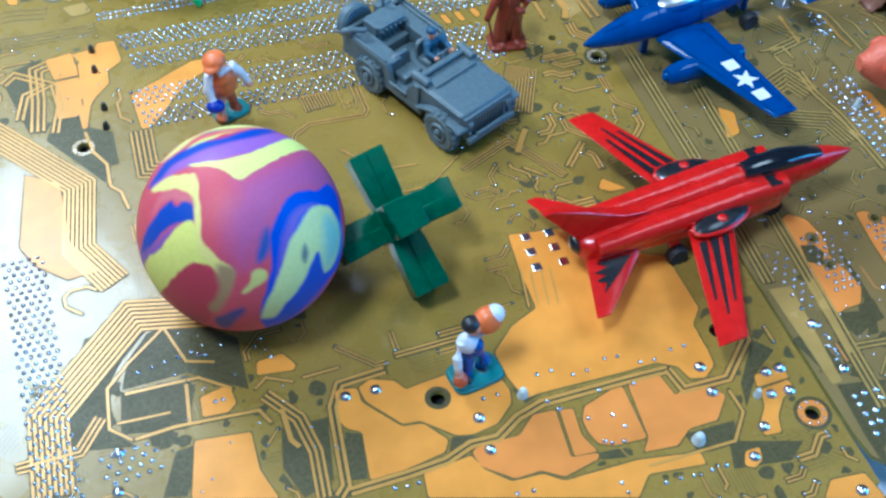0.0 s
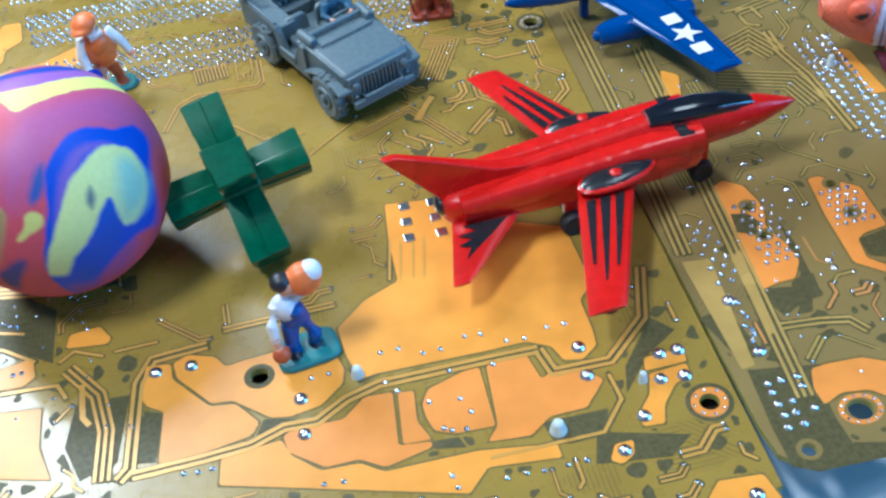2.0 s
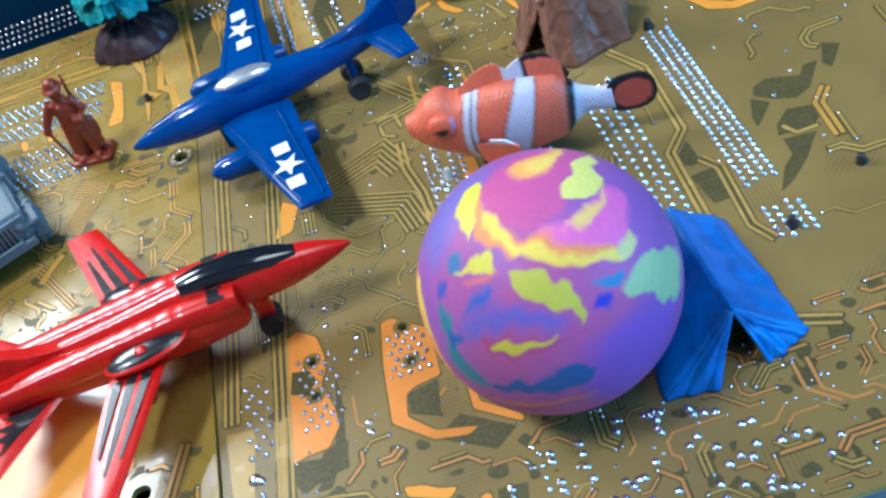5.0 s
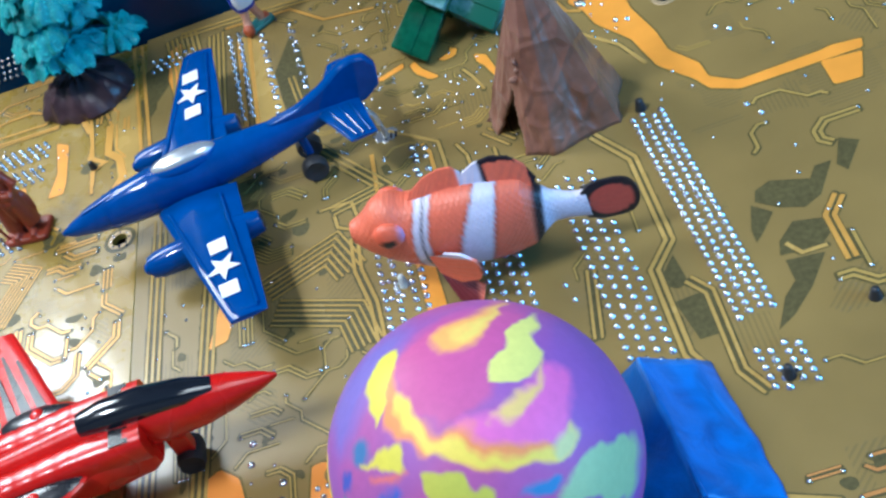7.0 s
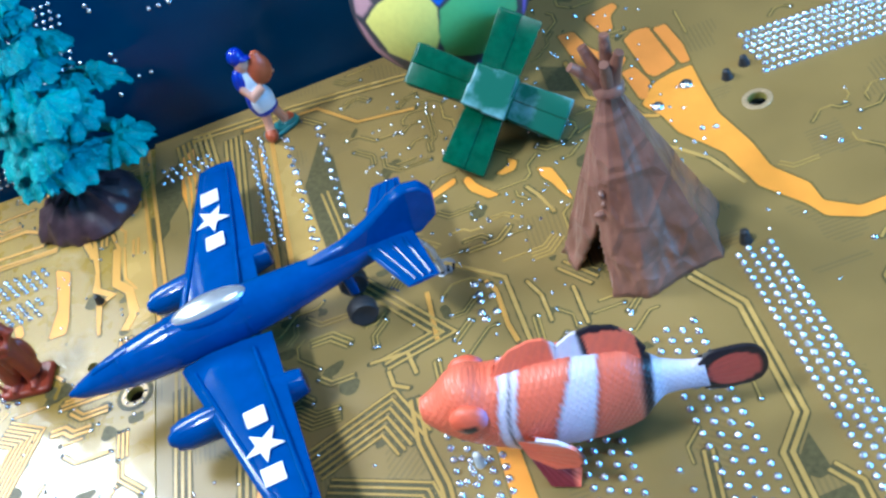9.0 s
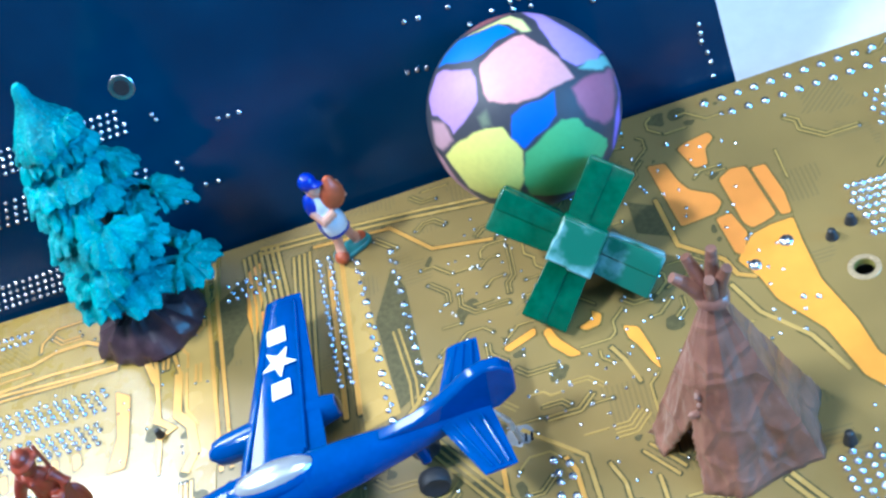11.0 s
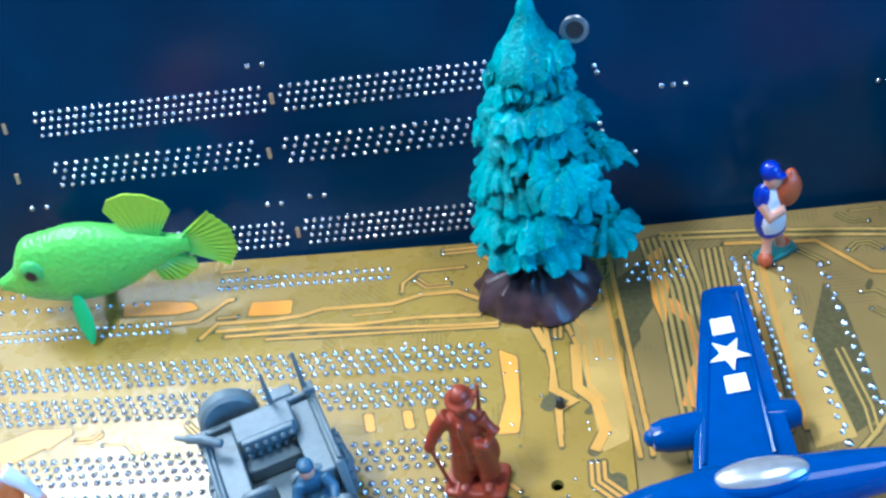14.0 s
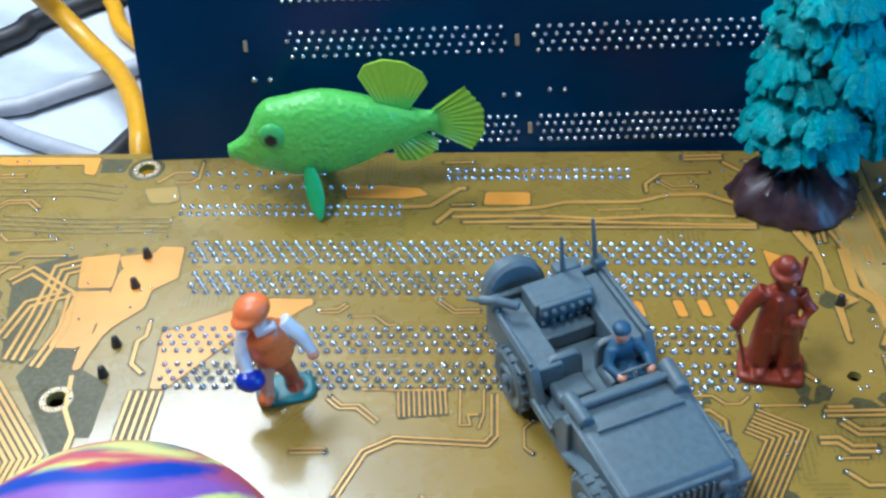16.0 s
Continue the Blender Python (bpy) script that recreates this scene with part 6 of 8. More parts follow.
# ---- toy jacks ----
def jack(label, centre, axes, spans, worn):
    """A six-armed toy jack of square bars with a step down each face."""
    j = thing("toy_jack", label, "toy jack", group="toy jacks")
    c = Vector(centre)
    a = [Vector(q).normalized() for q in axes]
    a[1] = (a[1] - a[0] * a[1].dot(a[0])).normalized()
    a[2] = a[0].cross(a[1])
    mats = [M_GREEN, worn] if worn else [M_GREEN]
    for i in range(3):
        for s, ln in zip((1, -1), spans[i]):
            bm = bmesh.new()
            w = a[(i + 1) % 3], a[(i + 2) % 3]
            rows = []
            for t, k in ((0.0, 4.2), (0.30, 4.3), (0.33, 4.5), (0.97, 5.0), (1.0, 4.7)):
                p = c + a[i] * (s * ln * t)
                pts = []
                for x, y in ((1, 0.06), (0.93, 0.02), (0.93, 1), (0.05, 1), (0.02, 0.93), (-0.93, 0.93), (-0.93, 0.02), (-1, -0.02), (-1, -0.93), (-0.05, -0.93), (-0.02, -1), (1, -1)):
                    pts.append(p + w[0] * (x * k) + w[1] * (y * k))
                rows.append(pts)
            rings(bm, rows)
            part("arm", bm, mats[-1] if worn and (i, s) in ((0, 1), (2, 1)) else M_GREEN, j, "", True, 0.35)
    bm = bmesh.new()
    rot = Matrix((a[0], a[1], a[2])).transposed()
    box(bm, c, (10.2, 10.2, 10.2), rot)
    part("hub", bm, M_GREEN, j, "", True, 0.8)
    return j


WORN = Nodes("worn_green_plastic")
_k = WORN.ramp(WORN.noise(95, 4), (0.47, 0.0), (0.60, 1.0))
M_WORN = WORN.set(WORN.mix(_k, rgb(16, 96, 76), rgb(112, 160, 164)), 0.34)
jack("green plastic toy jack leaning against the marbled ball", (41.5, 170, 17.8), ((-8, 30.4, 22), (30, 6, 4), (0, -0.58, 0.81)), ((20, 21), (17.5, 17.5), (6.4, 17)), None)
jack("scuffed green plastic toy jack in front of the panelled ball", (223, 268.6, 11.8), ((26.7, -16, -17), (22.7, 17.6, 20), (0, -0.74, 0.67)), ((17.5, 19), (18, 18), (10.5, 14)), M_WORN)


# ---- red jet ----
def outline_loft(bm, stations, seg=20, power=2.4):
    """A body from stations of (x, half width, bottom, top): rounded boxes along x."""
    rows = []
    for x, hw, z0, z1 in stations:
        row = []
        for k in range(seg):
            c, s = math.cos(TAU * k / seg), math.sin(TAU * k / seg)
            y = hw * math.copysign(abs(c) ** (2 / power), c)
            z = (z0 + z1) / 2 + (z1 - z0) / 2 * math.copysign(abs(s) ** (2 / power), s)
            row.append((x, y, z))
        rows.append(row)
    rings(bm, rows)


def wing(bm, root, tip, thick, side=1):
    """A tapering wing: root and tip are (x front, x rear, y, z)."""
    rows = []
    for xf, xr, y, z in (root, tip):
        t = thick if (xf, xr, y, z) == root else thick * 0.55
        prof = ((0.0, 0.0), (0.07, 0.6), (0.35, 1.0), (0.7, 0.72), (1.0, 0.12), (1.0, -0.12), (0.7, -0.5), (0.35, -0.6), (0.07, -0.4))
        rows.append([(xf + (xr - xf) * u, y * side, z + t / 2 * h) for u, h in prof])
    rings(bm, rows)


def flat_piece(parent, name, poly, z, m, thick=0.18, dz=None):
    bm = bmesh.new()
    slab(bm, poly, 0, thick)
    for v in bm.verts:
        v.co.z += dz(v.co.x, v.co.y) if dz else z
    return part(name, bm, m, parent, "", False)


JET = thing("toy_jet", "glossy red die-cast swing-wing jet with black stripes", "toy plane", at(130, 153.4, 0, 3.6))
bm = bmesh.new()
outline_loft(bm, [(-43.5, 3.4, 10.2, 16.2), (-42, 5.2, 9, 17.2), (-34, 6.6, 8.4, 18.0), (-20, 7.6, 8, 18.4), (-5, 8.4, 8, 19.0), (8, 8.8, 8.2, 19.2), (17, 8.2, 9, 19.0), (18.5, 7.0, 9.6, 18.4)], 24, 3.4)
part("fuselage", bm, M_RED, JET)
bm = bmesh.new()
outline_loft(bm, [(-30, 1.8, 15, 19.2), (-12, 2.4, 16, 20.6), (4, 3.2, 16, 22.4), (12, 4.0, 12, 23.4), (22, 4.8, 11, 22.6), (30, 4.4, 11.5, 21.2), (36, 3.4, 12.6, 19.8), (42, 1.7, 14.2, 17.6), (45.2, 0.35, 15.4, 16.2)], 20, 2.2)
part("nose", bm, M_RED, JET)
bm = bmesh.new()
outline_loft(bm, [(7.0, 2.6, 19, 24.0), (12, 3.4, 19, 24.9), (20, 3.6, 18.4, 24.6), (28, 3.2, 18.0, 22.8), (33.5, 2.0, 18.2, 20.6)], 20, 2.2)
part("canopy", bm, M_SMOKE, JET, "glossy black canopy")
bm = bmesh.new()
fin = [(-22, 19.5), (-30, 21), (-44, 27.5), (-52.5, 31.2), (-55.5, 31), (-50, 24), (-43.5, 16), (-40, 15)]
lo = [bm.verts.new((x, -1.1 - 0.7 * (z < 24), z)) for x, z in fin]
hi = [bm.verts.new((x, 1.1 + 0.7 * (z < 24), z)) for x, z in fin]
bm.faces.new(lo)
bm.faces.new(hi[::-1])
for k in range(len(fin)):
    bm.faces.new((lo[k], hi[k], hi[(k + 1) % len(fin)], lo[(k + 1) % len(fin)]))
part("tail_fin", bm, M_RED, JET, "", True, 0.35)
for s in (1, -1):
    bm = bmesh.new()
    wing(bm, (1.2, -13.2, 8.0, 14.2), (-15.2, -24.0, 43.5, 12.2), 2.6, s)
    w = part("wing", bm, M_RED, JET, "", True, 0.25)
    for k, (a, b) in enumerate(((0.17, 0.34), (0.42, 0.61), (0.69, 0.86))):
        def spot(u, y):
            f = (y - 8) / 35.5
            return 1.2 + (-16.4) * f + u * (-14.4 + 5.6 * f), y * s

        tip = (33, 36, 31)[k]
        flat_piece(w, "stripe", [spot(a, 13.5), spot(b, 13.5), spot((a + b) / 2 + 0.03, tip), spot((a + b) / 2 - 0.03, tip)], 0, M_BLACK, 0.16, lambda x, y: 14.2 - 2.0 * (abs(y) - 8) / 35.5 + 1.22 - 0.6 * (abs(y) - 8) / 35.5)
    bm = bmesh.new()
    wing(bm, (-24.5, -42.5, 5.0, 11.0), (-43.5, -47.5, 22.0, 8.8), 1.8, s)
    t = part("tailplane", bm, M_RED, JET, "", True, 0.2)
    jag = [(-30, 7.6), (-40.5, 7.2), (-38, 9.2), (-42.5, 9.6), (-39.5, 11.2), (-43, 12.2), (-40.5, 13.4), (-42.5, 16.2), (-35.5, 11.6)]
    flat_piece(t, "flame_mark", [(x, y * s) for x, y in jag][::s], 0, M_BLACK, 0.14, lambda x, y: 11.0 - 2.2 * (abs(y) - 5) / 17 + 0.86 - 0.35 * (abs(y) - 5) / 17)
    bm = bmesh.new()
    ell(bm, (-4.0, 9.4 * s, 16.6), (10.2, 4.4, 1.7), Matrix.Rotation(radians(-10 * s), 3, "Z"), u=24)
    part("pivot_rim", bm, M_RED, JET)
    bm = bmesh.new()
    ell(bm, (-4.0, 9.4 * s, 17.1), (9.4, 3.8, 1.6), Matrix.Rotation(radians(-10 * s), 3, "Z"), u=24)
    h = part("wing_pivot", bm, M_BLACK, JET, "black rounded pivot cover")
    bm = bmesh.new()
    ell(bm, (-4.6, 10.4 * s, 18.5), (1.5, 1.4, 0.7))
    part("pivot_cap", bm, M_RED, h)
    bm = bmesh.new()
    ducts = []
    for x in np.arange(-40, 18.7, 0.9):
        k = (x + 40) / 58.6
        cut = 0.13 if -26 < x < 9 and round((x + 40) / 0.9) % 5 == 0 else 0.0
        ducts.append((float(x), 2.4 + 0.9 * min(1, 1.6 * k) - cut, 12 + 2 * k, 18.0 + 3.1 * min(1, 1.35 * k) - 0.4 * max(0, k - 0.9) * 10 * 0.4 - cut))
    outline_loft(bm, ducts, 18, 3.0)
    for v in bm.verts:
        v.co.y += 5.2 * s
    eng = part("engine_duct", bm, M_RED, JET)
    flat_piece(eng, "intake_mark", [(12.4, 3.4 * s), (16.2, 3.4 * s), (16.2, 7.4 * s), (12.4, 7.4 * s)][::s], 0, M_BLACK, 0.2, lambda x, y: 20.96 - 0.1 * max(0, x - 14))
    bm = bmesh.new()
    wheel(bm, (-14, 7.2 * s, 3.1), 3.1, 3.0, (0, 1, 0))
    part("wheel", bm, M_RUBBER, JET)
    bm = bmesh.new()
    box(bm, (-14, 5.0 * s, 6.5), (3, 2.4, 5))
    part("gear_leg", bm, M_RED, JET, "", True, 0.4)
bm = bmesh.new()
wheel(bm, (21, 0, 3.0), 3.0, 6.4, (0, 1, 0))
part("wheel", bm, M_RUBBER, JET)
bm = bmesh.new()
box(bm, (21, 0, 8), (4, 3, 7))
part("gear_leg", bm, M_RED, JET, "", True, 0.4)
bm = bmesh.new()
ell(bm, (-43.6, 0, 13.2), (1.6, 3.0, 2.6))
part("exhaust", bm, M_BLACK, JET)


# ---- blue plane ----
PLANE = thing("toy_plane", "glossy blue die-cast twin-jet plane with white stars", "toy plane", at(158.8, 229, -2.2, 186.8))
bm = bmesh.new()
outline_loft(bm, [(37.6, 0.4, 13.2, 14.4), (35, 1.7, 12, 15.6), (30, 3.0, 10.8, 17.4), (22, 4.5, 9.6, 19.4), (12, 5.4, 9.0, 20.8), (0, 5.4, 9.2, 20.8), (-12, 4.5, 10.4, 20.0), (-24, 3.1, 12, 19.2), (-36, 1.8, 14.0, 18.6), (-42, 1.1, 15.0, 18.2)], 22, 2.1)
part("fuselage", bm, M_NAVY, PLANE)
bm = bmesh.new()
ell(bm, (3.2, 0, 19.3), (9.6, 4.1, 2.5), u=24, v=12)
part("canopy_rim", bm, M_NAVY, PLANE)
bm = bmesh.new()
ell(bm, (3.2, 0, 19.9), (8.6, 3.4, 2.6), u=24, v=12)
part("canopy", bm, M_SILVER, PLANE, "silver painted canopy")
bm = bmesh.new()
fin = [(-18, 19.6), (-26, 20.6), (-33, 23.2), (-38.5, 26.4), (-42, 27.4), (-45.5, 26.6), (-47.2, 23.5), (-46.2, 18), (-42, 15.4), (-34, 16.4)]
lo = [bm.verts.new((x, -1.5, z)) for x, z in fin]
hi = [bm.verts.new((x, 1.5, z)) for x, z in fin]
bm.faces.new(lo)
bm.faces.new(hi[::-1])
for k in range(len(fin)):
    bm.faces.new((lo[k], hi[k], hi[(k + 1) % len(fin)], lo[(k + 1) % len(fin)]))
part("tail_fin", bm, M_NAVY, PLANE, "", True, 0.6)
bm = bmesh.new()
outline_loft(bm, [(31, 0.8, 16.4, 17.4), (27, 1.1, 17.4, 18.5), (22, 1.1, 18.6, 19.6)], 12, 3)
part("nose_panel", bm, M_NAVY, PLANE)


def star(cx, cy, r, turn):
    return [(cx + (r if k % 2 == 0 else r * 0.4) * math.cos(turn + TAU * k / 10), cy + (r if k % 2 == 0 else r * 0.4) * math.sin(turn + TAU * k / 10)) for k in range(10)]


for s in (1, -1):
    bm = bmesh.new()
    wing(bm, (14.2, -6.0, 5.5, 11.8), (1.2, -7.4, 51.2, 13.2), 3.4, s)
    w = part("wing", bm, M_NAVY, PLANE, "", True, 0.4)
    top = lambda x, y: 11.8 + 1.4 * (abs(y) - 5.5) / 47 + 1.72 - 0.78 * (abs(y) - 5.5) / 47 - 0.02 * abs(x + 1)
    mid = 34.5 if s > 0 else 33.0
    flat_piece(w, "star_mark", star(0.2, mid * s, 4.3, radians(90)), 0, M_DECAL, 0.14, lambda x, y: top(x, y) + 0.22)
    for y in (mid - 7.4, mid + 7.4):
        sk = 0.6 if y > mid else -0.4
        flat_piece(w, "bar_mark", [(2.6 - sk, (y - 2.1) * s), (2.2 - sk, (y + 2.1) * s), (-2.0 - sk, (y + 2.1) * s), (-1.8 - sk, (y - 2.1) * s)][::-s], 0, M_DECAL, 0.14, lambda x, y: top(x, y) + 0.18)
    for u in (0.16, 0.80):
        bm = bmesh.new()
        rod(bm, [(14.2 - 20.2 * u, 9 * s, 13.2), (1.2 - 8.6 * u, 49 * s, 13.7)], 0.46, 8)
        part("wing_rib", bm, M_NAVY, w)
    bm = bmesh.new()
    rod(bm, [(-0.2, 49.4 * s, 13.7), (-5.7, 49.4 * s, 13.7)], 0.46, 8)
    part("wing_rib", bm, M_NAVY, w)
    bm = bmesh.new()
    rows = []
    for x, r in ((18.8, 1.4), (18.3, 2.6), (16, 3.3), (8, 3.8), (-3, 3.7), (-7.5, 3.0), (-9.4, 2.6), (-9.6, 1.8)):
        rows.append([(x, 19.6 * s + r * math.cos(TAU * k / 18), 9.6 + r * math.sin(TAU * k / 18)) for k in range(18)])
    rings(bm, rows)
    e = part("engine", bm, M_NAVY, PLANE)
    bm = bmesh.new()
    ell(bm, (18.5, 19.6 * s, 9.6), (1.6, 1.7, 1.7))
    part("spinner", bm, M_NAVY, e)
    bm = bmesh.new()
    ell(bm, (-9.5, 19.6 * s, 9.6), (0.6, 2.0, 2.0))
    part("exhaust", bm, M_BLACK, e)
    bm = bmesh.new()
    wing(bm, (-29.5, -40.5, 1.0, 17.0), (-35.5, -42.0, 15.8, 17.0), 2.0, s)
    t = part("tailplane", bm, M_NAVY, PLANE, "", True, 0.3)
    for u in (0.3, 0.55, 0.8):
        bm = bmesh.new()
        rod(bm, [(-29.5 - 11 * u, 3 * s, 17.75), (-35.5 - 6.5 * u, 15.0 * s, 17.45)], 0.42, 8)
        part("wing_rib", bm, M_NAVY, t)
    bm = bmesh.new()
    wheel(bm, (-24, 4.6 * s, 5.4), 3.2, 3.2, (0, 1, 0))
    part("wheel", bm, M_RUBBER, PLANE)
for x in (24.5, 12.5, -3.0, -12.5):
    bm = bmesh.new()
    hw = 4.1 if x > 20 else (5.4 if x > -5 else 4.45)
    z0, z1 = (9.9, 18.9) if x > 20 else ((9.1, 20.8) if x > -5 else (10.45, 19.95))
    rows = [[(x + d, (hw + 0.14) * math.cos(TAU * k / 24), (z0 + z1) / 2 + ((z1 - z0) / 2 + 0.14) * math.sin(TAU * k / 24)) for k in range(24)] for d in (-0.3, 0.3)]
    rings(bm, rows, cap=False)
    part("panel_line", bm, M_NAVY, PLANE)
bm = bmesh.new()
box(bm, (-24, 0, 9.8), (2.2, 3, 5.6))
part("gear_leg", bm, M_NAVY, PLANE, "", True, 0.6)
bm = bmesh.new()
box(bm, (14, 0, 5.7), (2.4, 2.4, 7.0))
part("gear_leg", bm, M_NAVY, PLANE, "", True, 0.6)
bm = bmesh.new()
rod(bm, [(-39, 0, 15.5), (-42, 1.0, 10), (-42.5, 1.0, 3.0)], [0.8, 0.6, 0.8], 10)
part("tail_skid", bm, M_SILVER, PLANE, "dull silver tail skid")


# ---- fishes ----
def coloured(ob, fn):
    """Stores a painted colour on every vertex of a mesh, from its place in millimetres."""
    me = ob.data
    col = me.color_attributes.new("paint", "FLOAT_COLOR", "POINT")
    for v, d in zip(me.vertices, col.data):
        d.color = (*fn(v.co.x / MM, v.co.y / MM, v.co.z / MM), 1)
    return ob


def blend(a, b, k):
    k = max(0.0, min(1.0, k))
    return tuple(p * (1 - k) + q * k for p, q in zip(a, b))


def body(bm, prof, nx=90, seg=40, power=2.1, bumps=0.0, seed=0):
    """A fish body from a profile of (x, half width, bottom, top), smoothed between the stations."""
    p = np.array(prof, float)
    xs = np.linspace(p[0, 0], p[-1, 0], nx)
    t = np.interp(xs, p[:, 0], np.arange(len(p)))
    idx = np.clip(t.astype(int), 0, len(p) - 2)
    f = t - idx
    m = np.gradient(p[:, 1:], axis=0)
    f = f[:, None]
    h = (2 * f**3 - 3 * f**2 + 1) * p[idx, 1:] + (f**3 - 2 * f**2 + f) * m[idx] + (-2 * f**3 + 3 * f**2) * p[idx + 1, 1:] + (f**3 - f**2) * m[idx + 1]
    rows = []
    rnd = random.Random(seed)
    for x, (hw, z0, z1) in zip(xs, h):
        hw = max(hw, 0.15)
        row = []
        for k in range(seg):
            c, s = math.cos(TAU * k / seg), math.sin(TAU * k / seg)
            q = 1 + (rnd.uniform(-bumps, bumps) if 6 < x - p[0, 0] < 40 else 0)
            row.append((x, q * hw * math.copysign(abs(c) ** (2 / power), c), (z0 + z1) / 2 + q * (z1 - z0) / 2 * math.copysign(abs(s) ** (2 / power), s)))
        rows.append(row)
    rings(bm, rows)


def fan(bm, root, tips, thick=0.8, rays=11, sub=4, deep=0.2):
    """A fin: from a root line to an outer line, ridged by its rays; both are lists of two or more points."""
    def along(line, t):
        q = t * (len(line) - 1)
        i = min(int(q), len(line) - 2)
        return Vector(line[i]).lerp(Vector(line[i + 1]), q - i)

    n, rows = rays * sub, []
    a0, a1, b0 = Vector(root[0]), Vector(root[-1]), Vector(tips[0])
    nrm = (a1 - a0).cross(b0 - a0).normalized() if (a1 - a0).length > 1e-6 else (Vector(tips[-1]) - a0).cross(b0 - a0).normalized()
    for side in (1, -1):
        for j in (range(15) if side == 1 else range(14, -1, -1)):
            v, row = j / 14, []
            for i in range(n + 1):
                u = i / n
                ridge = 0.5 + 0.5 * math.cos(TAU * u * rays)
                p = along(root, u).lerp(along(tips, u), v * (1 - 0.03 * (1 - ridge) * (j == 14) * (deep > 0.3)))
                row.append(p + nrm * side * (thick / 2 * (1 - 0.6 * v) * (1 - deep + deep * ridge)))
            rows.append(row)
    rings(bm, rows, cap=False, closed=False)
    bmesh.ops.remove_doubles(bm, verts=bm.verts, dist=0.002)


OR, WH, BK = rgb(236, 112, 84), rgb(214, 210, 230), rgb(28, 24, 32)


def clown(x, y, z):
    """Orange with three bowed white bands, soft grey rims and a black edge before the tail."""
    f = (z - 14) / 10
    c = OR
    bow = 12.6 + 2.2 * f * f + 0.2 * f
    for a, b, e, ink in ((bow, bow + 3.3, 0.8, 0.35), (22.0 + 1.6 * f * f + 3.4 * f, 28.8 + 3.0 * f, 0.9, 0.45), (38.8 + 1.6 * f, 49.8, 0.9, 1.0)):
        d = min(x - a, b - x)
        if d > 0:
            c = blend(blend(WH, BK, ink), WH, d / 0.6)
        elif d > -e:
            c = blend(blend(OR, BK, ink), OR, -d / e)
    line = bow + 1.9
    if abs(x - line) < 0.5:
        c = blend(BK, c, abs(x - line) / 0.5)
    if 0 < x - 36.6 - 1.6 * f < 2.3:
        c = blend(c, BK, (x - 36.6 - 1.6 * f) / 1.0)
    if 28 < x < 40 and z < 6.6:
        c = blend(c, BK, (6.6 - z) / 1.4)
    return blend(c, rgb(242, 124, 92), 0.35) if x < 10 else c


FISH = thing("toy_clownfish", "orange and white striped rubber clownfish", "toy fish", at(194.6, 184.8, 0, -8.5, 0, 0))
bm = bmesh.new()
body(bm, [(0, 2.1, 15.8, 20.6), (2.5, 3.8, 13.2, 21.8), (6, 5.4, 10.4, 24.8), (9, 6.1, 8.4, 25.6), (12, 6.5, 7.0, 24.2), (14, 6.8, 6.0, 23.9), (21, 7.2, 4.6, 24.8), (29, 6.7, 4.2, 24.4), (36, 5.2, 5.4, 22.8), (39, 3.2, 8.2, 19.6), (41, 2.2, 9.4, 17.4), (45, 1.8, 9.2, 15.6), (48, 1.4, 8.4, 15.4)], 110, 44, 2.2)
coloured(part("body", bm, M_SCALE, FISH), clown)
bm = bmesh.new()
fan(bm, [(13, 0, 23.0), (18, 0, 24.0), (25, 0, 24.0)], [(15, 0.5, 25.4), (18.0, 0.9, 27.6), (21.5, 1.0, 28.8), (24.0, 0.8, 28.8), (25.6, 0.5, 27.0)], 1.9, 9, 5, 0.14)
coloured(part("dorsal_fin", bm, M_FISH, FISH), lambda x, y, z: blend(OR, WH, (x - 24.6) / 0.6))
bm = bmesh.new()
fan(bm, [(24.5, 0, 23.6), (31, 0, 23.4), (38, 0, 20.0)], [(25.6, 0.5, 26.6), (28.6, 0.8, 28.4), (32.0, 1.0, 29.0), (35.5, 0.9, 28.0), (38.0, 0.6, 25.4), (39.6, 0.2, 21.6)], 1.9, 9, 5, 0.14)
coloured(part("dorsal_fin", bm, M_FISH, FISH), lambda x, y, z: BK if (x > 29.4 and z > 28.0 - 0.10 * max(0, x - 32) ** 1.6) or x > 38.4 else (blend(WH, BK, (x - 29.2) / 0.6) if x < 30.4 else OR))
bm = bmesh.new()
fan(bm, [(47, 0, 8.4), (47.4, 0, 12.0), (47, 0, 15.8)], [(52.2 + 6.0 * math.copysign(abs(math.cos(radians(a))) ** 0.6, math.cos(radians(a))), 0, 11.9 + 5.2 * math.sin(radians(a))) for a in range(-125, 126, 10)], 1.8, 11, 5, 0.07)
coloured(part("tail_fin", bm, M_FISH, FISH), lambda x, y, z: blend(rgb(206, 84, 70), BK, (math.hypot((x - 52.6) / 4.6, (z - 11.9) / 4.0) - 1) / 0.06 + 0.5))
